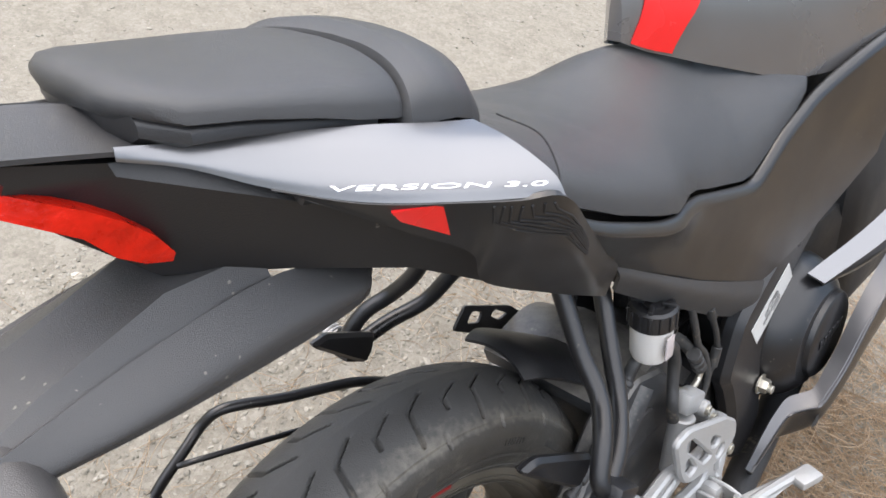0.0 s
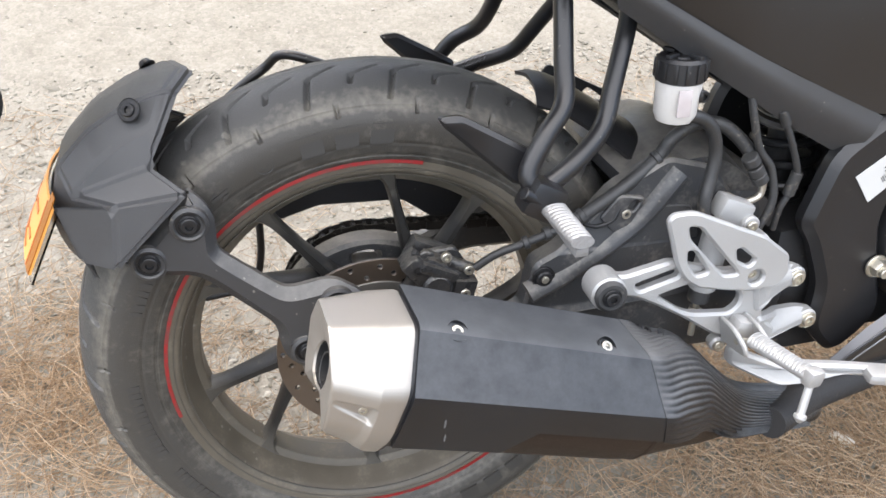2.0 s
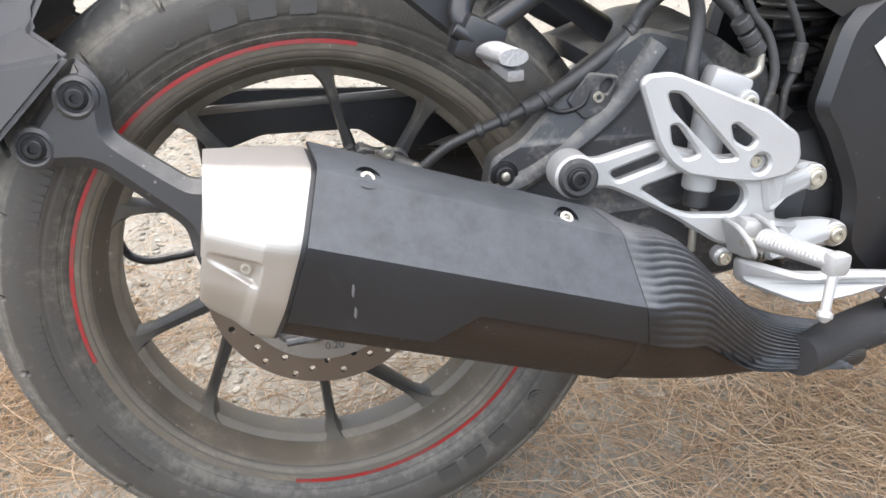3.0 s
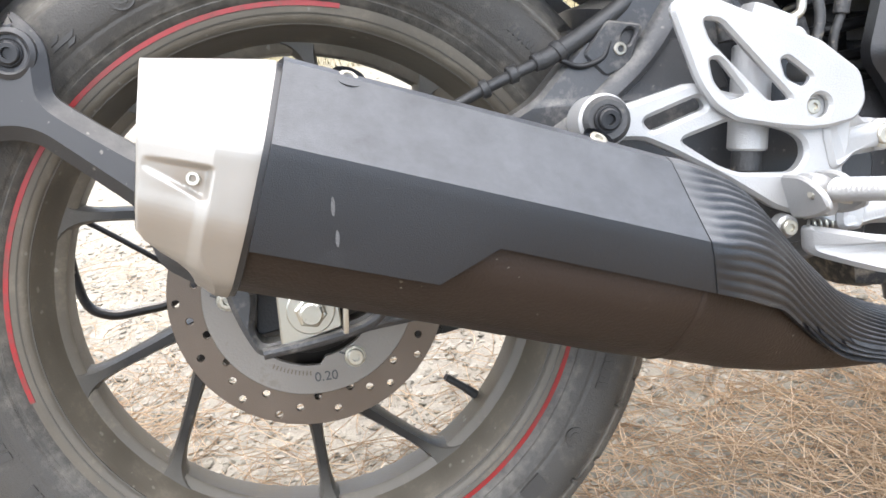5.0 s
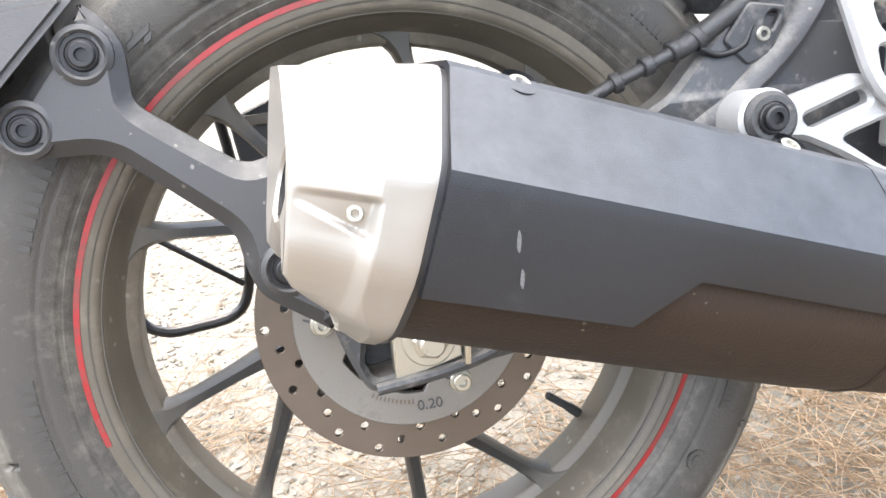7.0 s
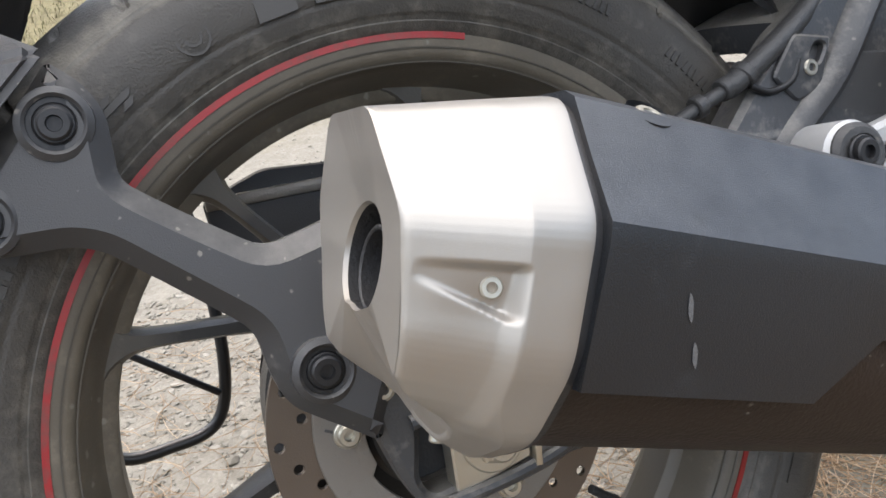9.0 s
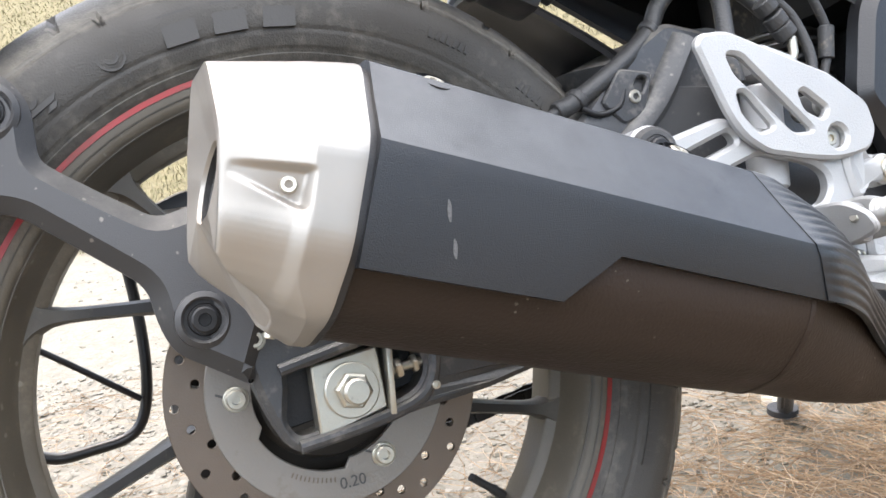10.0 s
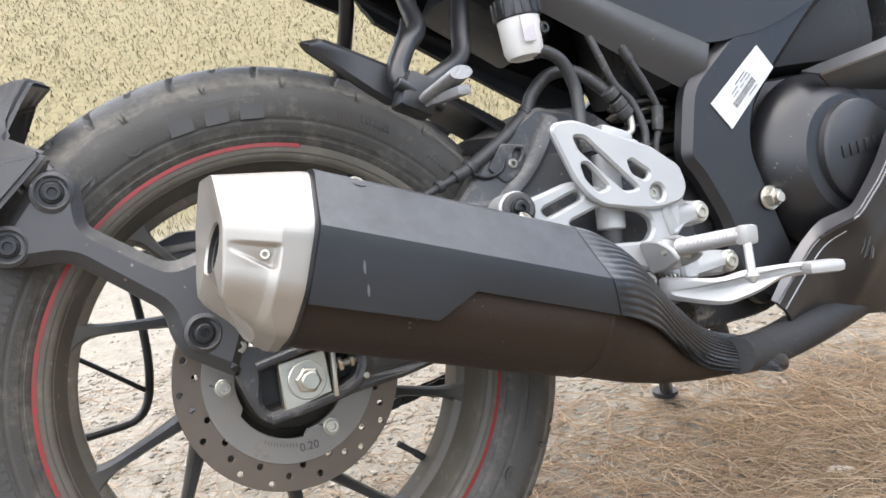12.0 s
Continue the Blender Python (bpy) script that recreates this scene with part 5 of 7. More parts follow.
    hose = part("reservoir_hose", tube([(0.294, -0.120, 0.268), (0.312, -0.119, 0.265), (0.329, -0.118, 0.252), (0.339, -0.116, 0.226), (0.336, -0.119, 0.199), (0.330, -0.124, 0.178), (0.330, -0.127, 0.155)], 0.0068), "hose", root, "black rubber brake hose")
    part("hose_clip", rod((0.297, -0.120, 0.2675), (0.302, -0.1198, 0.267), 0.0080, 14), "hose", hose)
    line = part("brake_line", tube([(0.397, -0.118, 0.184), (0.390, -0.112, 0.205), (0.374, -0.105, 0.228), (0.351, -0.098, 0.246), (0.325, -0.092, 0.246), (0.304, -0.088, 0.230), (0.291, -0.087, 0.211), (0.255, -0.094, 0.187), (0.207, -0.101, 0.163), (0.170, -0.105, 0.150),
                                    (0.142, -0.103, 0.140), (0.118, -0.096, 0.128), (0.098, -0.090, 0.112)], lambda f: 0.0072 if 0.10 < f < 0.70 else (0.0058 if f < 0.5 else 0.0044)), "hose", root, "black braided rear brake line")
    for a, b in (((0.192, -0.1030, 0.158), (0.186, -0.1035, 0.156)), ((0.172, -0.1048, 0.151), (0.165, -0.1050, 0.149)), ((0.150, -0.1040, 0.143), (0.144, -0.1032, 0.141))):
        part("line_ferrule", rod(a, b, 0.0070, 14), "hose", line)
    for p in ((0.291, -0.087, 0.211), (0.207, -0.101, 0.163)):
        part("line_clamp", rod(V(p) - V((0.003, 0, 0.002)), V(p) + V((0.003, 0, 0.002)), 0.0088, 16), "hose", line)
    part("clamp_strap", tube([(0.207, -0.105, 0.156), (0.222, -0.104, 0.150), (0.240, -0.103, 0.154), (0.248, -0.102, 0.166)], 0.0022), "black_bolt", line)
    part("switch_wire", tube([(0.398, -0.124, 0.130), (0.410, -0.124, 0.165), (0.404, -0.120, 0.200), (0.388, -0.118, 0.222), (0.376, -0.117, 0.255), (0.370, -0.110, 0.290), (0.368, -0.100, 0.320)], 0.0042), "hose", root, "black switch wire in a sleeve")


def ribbed_bar(a, b, r1, r2, ribs=13, tall=0.85):
    """A tapered footpeg with cross ribs."""
    a, b = V(a), V(b)
    d = (b - a).normalized()
    up = V((0, 0, 1)) - d * d.z
    up.normalize()
    side = d.cross(up)
    rings = []
    for k in range(ribs * 4 + 1):
        f = k / (ribs * 4)
        r = r1 + (r2 - r1) * f
        low = 0.74 if k % 4 in (2, 3) else 1.0
        ring = []
        for i in range(20):
            t = 2 * math.pi * i / 20
            c, s = math.cos(t), math.sin(t)
            rr = r * (low if c > -0.2 else 0.9)
            ring.append(a + (b - a) * f + up * (rr * c * tall) + side * (r * s))
        rings.append(ring)
    return loft(rings)


def coil(a, b, r, wire, turns, seg=10):
    a, b = V(a), V(b)
    d = (b - a).normalized()
    up = d.orthogonal().normalized()
    side = d.cross(up)
    pts = []
    m = int(turns * 14)
    for k in range(m + 1):
        t = 2 * math.pi * turns * k / m
        pts.append(a + (b - a) * (k / m) + r * (math.cos(t) * up + math.sin(t) * side))
    return tube(pts, wire, seg=seg, smooth=False)


def build_passenger_pegs():
    for sgn in (1, -1):
        def pl(bm):
            return bm if sgn > 0 else flip(bm)
        hang = part("passenger_peg_hanger", pl(tube([(0.181, -0.070, 0.400), (0.180, -0.080, 0.379), (0.173, -0.108, 0.330), (0.164, -0.136, 0.298), (0.140, -0.157, 0.277), (0.122, -0.168, 0.250), (0.128, -0.174, 0.232)], 0.0092, seg=16)), "frame", root,
                    "black tubular passenger footrest hanger")
        part("hanger_tube", pl(tube([(0.252, -0.070, 0.365), (0.246, -0.080, 0.345), (0.224, -0.108, 0.300), (0.206, -0.130, 0.268), (0.170, -0.155, 0.248), (0.136, -0.168, 0.232), (0.126, -0.176, 0.224)], 0.0092, seg=16)), "frame", hang)
        part("heel_guard", pl(plate([(0.0480, 0.2965), (0.0690, 0.2975), (0.1050, 0.2770), (0.1390, 0.2570), (0.1330, 0.2390), (0.1200, 0.2268), (0.0970, 0.2470), (0.0525, 0.2885)], lambda x, z: -0.141 - 0.12 * max(0, x - 0.06), 0.012, bevel=0.004, r=0.006)), "frame", hang)
        part("peg_socket", pl(box((0.132, -0.176, 0.228), (0.034, 0.030, 0.034), None, Euler((0, 0.5, 0)).to_matrix(), 0.006)), "frame", hang)
        part("socket_clip", pl(rod((0.112, -0.186, 0.240), (0.152, -0.184, 0.214), 0.006, 12)), "frame", hang)
        part("passenger_peg", pl(ribbed_bar((0.140, -0.178, 0.221), (0.137, -0.260, 0.227), 0.0128, 0.0100, 14, 0.6)), "rubber_white", hang, "worn light grey ribbed passenger peg")
        part("peg_web", pl(box((0.1385, -0.218, 0.2165), (0.012, 0.074, 0.008), None, Euler((0.07, 0.0, 0.03)).to_matrix(), 0.002)), "rubber_white", hang)


build_rearset()
build_passenger_pegs()


# ---- tail, lamp, fender ----
def table(x, *pts):
    """A value read from a row of (x, value) pairs."""
    for (x0, a), (x1, b) in zip(pts, pts[1:]):
        if x <= x1:
            return a + (b - a) * max(0.0, (x - x0) / (x1 - x0))
    return pts[-1][1]


def build_tail():
    tail = part("tail_fairing", loft([
        [(-0.245, s * 0.058, 0.655) for s in (-1, 1)] + [(-0.235, 0.052, 0.640), (-0.235, 0.03, 0.620), (-0.235, -0.03, 0.620), (-0.235, -0.052, 0.640)],
        [(-0.180, s * 0.044, 0.630) for s in (-1, 1)] + [(-0.178, 0.046, 0.622), (-0.160, 0.030, 0.545), (-0.160, -0.030, 0.545), (-0.178, -0.046, 0.622)],
        [(-0.090, s * 0.074, 0.619) for s in (-1, 1)] + [(-0.090, 0.090, 0.585), (-0.085, 0.050, 0.522), (-0.085, -0.050, 0.522), (-0.090, -0.090, 0.585)],
        [(0.000, s * 0.090, 0.600) for s in (-1, 1)] + [(0.000, 0.124, 0.555), (-0.005, 0.085, 0.498), (-0.005, -0.085, 0.498), (0.000, -0.124, 0.555)],
        [(0.060, s * 0.105, 0.585) for s in (-1, 1)] + [(0.070, 0.130, 0.520), (0.070, 0.095, 0.452), (0.070, -0.095, 0.452), (0.070, -0.130, 0.520)]]),
        "plastic_clean", root, "silver and black motorcycle tail fairing", 30)
    for sgn in (1, -1):
        def pl(bm):
            return bm if sgn > 0 else flip(bm)
        panel = []
        for top, low in (((-0.179, -0.054, 0.6415), (-0.180, -0.055, 0.634)), ((-0.141, -0.063, 0.634), (-0.148, -0.068, 0.622)), ((-0.093, -0.081, 0.628), (-0.114, -0.091, 0.604)),
                         ((-0.043, -0.096, 0.620), (-0.070, -0.121, 0.587)), ((0.000, -0.106, 0.610), (-0.016, -0.152, 0.576)), ((0.031, -0.113, 0.604), (0.040, -0.181, 0.567))):
            top, low = V(top), V(low)
            wide = (low - top).length
            roll = V((0, -0.55, 0.83)) * (0.11 * wide)
            panel.append([top, top.lerp(low, 0.34) + roll * 0.8, top.lerp(low, 0.66) + roll, top.lerp(low, 0.86) + roll * 0.80, low])
        part("silver_panel", pl(patch(panel, 0.004, out=(0, -0.6, 1))), "silver", tail, "metallic silver tail panel")
        part("tail_top", pl(patch([[(-0.246, -0.002, 0.668), (-0.240, -0.060, 0.657)], [(-0.207, -0.002, 0.661), (-0.206, -0.0565, 0.647)], [(-0.178, -0.002, 0.653), (-0.178, -0.0540, 0.6385)], [(-0.130, -0.002, 0.637), (-0.134, -0.058, 0.626)]], 0.003, out=(0, 0, 1))), "plastic", tail, "dark grey textured tail top")
        side_rows = [[(-0.114, -0.092, 0.603), (-0.105, -0.096, 0.598), (-0.098, -0.100, 0.593)], [(-0.070, -0.122, 0.586), (-0.058, -0.123, 0.572), (-0.046, -0.122, 0.558)],
                                     [(-0.016, -0.153, 0.575), (-0.004, -0.142, 0.550), (0.006, -0.130, 0.522)], [(0.012, -0.168, 0.570), (0.020, -0.150, 0.530), (0.024, -0.126, 0.488)],
                                     [(0.040, -0.182, 0.566), (0.075, -0.160, 0.505), (0.100, -0.124, 0.440)], [(0.104, -0.158, 0.508), (0.130, -0.145, 0.455), (0.150, -0.122, 0.411)],
                                     [(0.172, -0.132, 0.441), (0.196, -0.126, 0.418), (0.188, -0.120, 0.390)]]
        part("side_panel", pl(patch(side_rows, 0.004, out=(0, -1, 0))), "grey", tail, "dark grey tail side panel")
        part("red_accent", pl(patch([[(-0.059, -0.1285, 0.578), (-0.052, -0.1280, 0.569)], [(-0.031, -0.1435, 0.577), (-0.021, -0.1385, 0.550)]], 0.002, n=3, out=(0, -1, 0))), "gloss_red", tail)
        rows = [spline(r, 16) for r in side_rows]
        skin = list(zip(*[spline(c, 16) for c in zip(*rows)]))

        def on_panel(a, b):
            p = skin[round(a * (len(skin) - 1))][round(b * (len(skin[0]) - 1))]
            return p + V((0, -0.0006, 0))
        for k in range(7):
            a = 0.40 + 0.036 * k
            b = 0.13 + 0.030 * (6 - k)
            pts = [on_panel(a, 0.05), on_panel(a + 0.004, b)] + [on_panel(a + 0.004 + (0.80 - a) * f, b + 0.10 * f) for f in (0.3, 0.6, 0.9)]
            part("vent_slit", pl(tube(pts, 0.0010, seg=6, smooth=False)), "dark", tail)
        part("lamp_lens", pl(loft([[(-0.256, -0.030, 0.644), (-0.262, 0.0, 0.648), (-0.264, 0.0, 0.628), (-0.258, -0.032, 0.632)],
                                   [(-0.224, -0.050, 0.627), (-0.222, 0.0, 0.634), (-0.226, 0.0, 0.606), (-0.228, -0.050, 0.614)],
                                   [(-0.200, -0.052, 0.612), (-0.195, 0.0, 0.616), (-0.198, 0.0, 0.586), (-0.205, -0.050, 0.597)],
                                   [(-0.182, -0.051, 0.598), (-0.175, 0.0, 0.602), (-0.180, 0.0, 0.566), (-0.190, -0.048, 0.578)],
                                   [(-0.166, -0.050, 0.582), (-0.160, 0.0, 0.586), (-0.164, 0.0, 0.555), (-0.174, -0.046, 0.566)],
                                   [(-0.156, -0.048, 0.566), (-0.152, 0.0, 0.568), (-0.152, 0.0, 0.552), (-0.157, -0.044, 0.559)]])), "lamp", tail, "red tail lamp lens")
    bm = text_mesh("VERSION 3.0", 0.0135, lettering_frame((-0.0920, -0.1165, 0.6010), (0.0235, -0.1740, 0.5775), (-0.2, -0.72, 0.66)), 0.0003)
    part("lettering", bm, "white_print", tail, "white VERSION 3.0 lettering")
    # pillion seat: a firm pad with a raised roll at its front
    rows = []
    for x, w, zt, ze, sw in ((-0.176, 0.034, 0.664, 0.660, 0), (-0.172, 0.050, 0.669, 0.658, 0), (-0.162, 0.066, 0.671, 0.655, 0), (-0.148, 0.078, 0.669, 0.649, 0), (-0.110, 0.086, 0.662, 0.643, 0.004), (-0.065, 0.091, 0.656, 0.633, 0.016),
                             (-0.030, 0.095, 0.651, 0.624, 0.028), (0.002, 0.097, 0.646, 0.617, 0.036), (0.010, 0.096, 0.640, 0.616, 0.040)):
        rows.append(seat_ring(x, w, zt, ze, 3.4, sweep=sw))
    pil = part("pillion_seat", loft(rows), "seat", root, "black vinyl pillion seat pad", 50)
    rows = []
    for x, w, zt, ze in ((0.012, 0.096, 0.634, 0.612), (0.015, 0.102, 0.644, 0.611), (0.030, 0.105, 0.648, 0.609), (0.050, 0.106, 0.644, 0.606), (0.066, 0.105, 0.634, 0.600), (0.078, 0.101, 0.614, 0.590)):
        rows.append(seat_ring(x, w, zt, ze, 3.2, sweep=0.045))
    part("front_roll", loft(rows), "seat", pil, "", 50)
    part("seat_base", loft([seat_ring(x, w, zt, ze, 5, sw) for x, w, zt, ze, sw in ((-0.172, 0.034, 0.660, 0.644, 0), (-0.166, 0.058, 0.657, 0.643, 0), (-0.146, 0.0755, 0.650, 0.637, 0), (-0.110, 0.080, 0.644, 0.632, 0.004), (-0.065, 0.084, 0.635, 0.624, 0.016), (-0.010, 0.088, 0.623, 0.612, 0.03))]),
         "plastic_clean", pil, "black seat base")
    # rider's seat
    rows = [seat_ring(x, w, zt, ze, table(x, (0.22, 2.6), (0.30, 1.9), (0.352, 1.5), (0.40, 1.5), (0.48, 1.8), (0.58, 2.2))) for x, w, zt, ze in (
        (0.040, 0.090, 0.606, 0.560), (0.060, 0.112, 0.596, 0.550), (0.100, 0.137, 0.572, 0.521), (0.160, 0.1475, 0.545, 0.491), (0.220, 0.149, 0.528, 0.466), (0.250, 0.149, 0.525, 0.456), (0.270, 0.144, 0.524, 0.455),
        (0.295, 0.135, 0.527, 0.452), (0.320, 0.129, 0.532, 0.445), (0.352, 0.128, 0.546, 0.434), (0.380, 0.127, 0.545, 0.426), (0.425, 0.126, 0.533, 0.413), (0.445, 0.127, 0.529, 0.414), (0.480, 0.128, 0.524, 0.434),
        (0.530, 0.128, 0.514, 0.458), (0.560, 0.124, 0.503, 0.470), (0.580, 0.115, 0.492, 0.480))]
    rid = part("rider_seat", loft(rows), "seat", root, "black vinyl rider seat", 50)
    part("seat_stitch", tube([(0.078, -0.092, 0.588), (0.098, -0.115, 0.572), (0.098, -0.132, 0.550), (0.092, -0.138, 0.535)], 0.0007), "dark", rid)
    # rear fender with its side fins and plate bracket
    fen = part("rear_fender", loft([
        [(-0.100, -0.045, 0.540), (-0.100, 0.045, 0.540), (-0.095, 0.050, 0.512), (-0.095, -0.050, 0.512)],
        [(-0.165, -0.040, 0.539), (-0.165, 0.012, 0.545), (-0.160, 0.052, 0.517), (-0.160, -0.052, 0.517)],
        [(-0.250, -0.040, 0.513), (-0.250, 0.008, 0.519), (-0.250, 0.050, 0.502), (-0.250, -0.050, 0.502)],
        [(-0.302, -0.038, 0.489), (-0.302, 0.012, 0.494), (-0.300, 0.050, 0.480), (-0.300, -0.050, 0.480)],
        [(-0.322, -0.028, 0.470), (-0.322, 0.028, 0.470), (-0.314, 0.044, 0.452), (-0.314, -0.044, 0.452)]]), "plastic", root, "long black plastic rear fender", 30)
    for sgn in (1, -1):
        def pl(bm):
            return bm if sgn > 0 else flip(bm)
        part("fender_fin", pl(patch([[(-0.282, -0.052, 0.497), (-0.275, -0.062, 0.480), (-0.262, -0.060, 0.474)], [(-0.200, -0.052, 0.514), (-0.196, -0.072, 0.490), (-0.194, -0.070, 0.477)],
                                     [(-0.100, -0.050, 0.522), (-0.095, -0.070, 0.494), (-0.090, -0.066, 0.473)], [(-0.040, -0.046, 0.504), (-0.035, -0.064, 0.488), (-0.030, -0.060, 0.474)],
                                     [(-0.010, -0.040, 0.490), (-0.010, -0.047, 0.484), (-0.013, -0.046, 0.478)]], 0.010, out=(0, -1, 0.2))), "plastic", fen)
        part("signal_mount", pl(tube([(-0.286, -0.036, 0.470), (-0.285, -0.062, 0.466), (-0.284, -0.086, 0.462)], lambda f: 0.032 - 0.008 * f, seg=20, flat=0.85)), "plastic", fen)
        sig = part("turn_signal", pl(tube([(-0.285, -0.080, 0.462), (-0.287, -0.094, 0.459), (-0.289, -0.108, 0.456)], 0.0165, seg=16)), "hose", root, "black turn signal with clear lens on a rubber stalk")
        for k in range(4):
            part("stalk_ring", pl(rod((-0.2860, -0.086 - 0.006 * k, 0.4608 - 0.001 * k), (-0.2863, -0.089 - 0.006 * k, 0.4603 - 0.001 * k), 0.0182, 18)), "hose", sig)
        rows = []
        lens = []
        for f in (0.0, 0.06, 0.18, 0.36, 0.50, 0.64, 0.82, 0.94, 1.0):
            r = 0.024 * max(0.02, math.sin(math.pi * min(max(f, 0.01), 0.99)) ** 0.42)
            c = V((-0.330 + 0.066 * f, -0.130, 0.452 - 0.006 * f))
            ring = [c + V((0, r * 1.0 * math.cos(t), r * 0.95 * math.sin(t))) for t in (2 * math.pi * i / 24 for i in range(24))]
            (rows if f >= 0.36 else lens).append(ring)
            if f == 0.36:
                lens.append(ring)
        part("signal_body", pl(loft(rows)), "plastic_clean", sig)
        part("signal_lens", pl(loft(lens)), "clear", sig, "clear signal lens")
    part("plate_bracket", patch([[(-0.300, -0.040, 0.455), (-0.306, 0, 0.455), (-0.300, 0.040, 0.455)], [(-0.325, -0.055, 0.395), (-0.330, 0, 0.395), (-0.325, 0.055, 0.395)],
                                 [(-0.352, -0.060, 0.330), (-0.358, 0, 0.330), (-0.352, 0.060, 0.330)], [(-0.366, -0.060, 0.300), (-0.372, 0, 0.300), (-0.366, 0.060, 0.300)]], 0.006, out=(0, -1, 0)), "plastic", fen)
    part("reflector_arm", tube([(-0.310, -0.040, 0.410), (-0.320, -0.068, 0.380), (-0.326, -0.084, 0.352)], 0.013, flat=0.5), "plastic", fen)
    rd = V((-0.25, -0.93, 0.28)).normalized()
    c = V((-0.327, -0.098, 0.334))
    refl = part("side_reflector", rod(c - rd * 0.006, c + rd * 0.001, 0.0295, 36, bevel=0.001), "plastic_clean", root, "round amber reflector in a black ring")
    bm = bmesh.new()
    up = rd.orthogonal().normalized()
    sd = rd.cross(up)

    def rim_pt(k, r, h):
        t = 2 * math.pi * k / 48
        return bm.verts.new(c + rd * h + r * (math.cos(t) * up + math.sin(t) * sd))
    hub_v = bm.verts.new(c + rd * 0.0042)
    outer = [rim_pt(k, 0.0265, 0.0012) for k in range(48)]
    face = [rim_pt(k, 0.0262, 0.0030 + 0.00025 * (k // 4 % 2)) for k in range(48)]
    for k in range(48):
        j = (k + 1) % 48
        bm.faces.new((face[k], face[j], hub_v))
        bm.faces.new((outer[k], outer[j], face[j], face[k]))
    part("reflector_lens", bm, "amber", refl, "amber reflector lens", 2)


def lettering_frame(a, b, up):
    """A frame midway from a to b, along that line, facing up."""
    a, b = V(a), V(b)
    x = (b - a).normalized()
    z = V(up)
    z = (z - x * z.dot(x)).normalized()
    y = z.cross(x)
    m = Matrix((x, y, z)).transposed().to_4x4()
    # letters drawn wide to fill the length
    return Matrix.Translation((a + b) / 2 + z * 0.0046) @ m @ Matrix(((1.84, 0.30, 0, 0), (0, 0.34, 0, 0), (0, 0, 1, 0), (0, 0, 0, 1)))


def seat_ring(x, w, zt, ze, power, sweep=0.0):
    """A cushion's outline across the machine: rounded top, flat underside. sweep: the sides trail back."""
    ring = []
    for k in range(25):
        t = math.pi * k / 24
        c, s = math.cos(t), math.sin(t)
        y = w * math.copysign(abs(c) ** (2 / power), c)
        z = ze + (zt - ze) * abs(s) ** (2 / power)
        ring.append((x - sweep * (y / w) ** 2 * 0.6, y, z))
    ring += [(x - sweep * 0.5, -w * 0.8, ze - 0.006), (x, 0, ze - 0.008), (x - sweep * 0.5, w * 0.8, ze - 0.006)]
    return ring


build_tail()


# ---- tank, covers, frame, engine ----
def tank_point(x, v, lift=0.0):
    """The tank's skin: v from 0 at the lower right edge over the top to 1 at the lower left."""
    w = table(x, (0.366, 0.008), (0.380, 0.021), (0.400, 0.034), (0.430, 0.052), (0.47, 0.074), (0.53, 0.102), (0.60, 0.124), (0.716, 0.150), (1.0, 0.15)) + lift
    zb = table(x, (0.366, 0.552), (0.385, 0.541), (0.47, 0.510), (0.57, 0.481), (0.716, 0.478), (1.0, 0.478))
    zt = table(x, (0.366, 0.600), (0.370, 0.618), (0.380, 0.640), (0.41, 0.670), (0.47, 0.695), (0.57, 0.720), (0.72, 0.730), (1.0, 0.70)) + lift
    t = math.pi * v
    c, s = -math.cos(t), math.sin(t)
    return (x, w * math.copysign(abs(c) ** 0.75, c), zb + (zt - zb) * abs(s) ** 0.75)


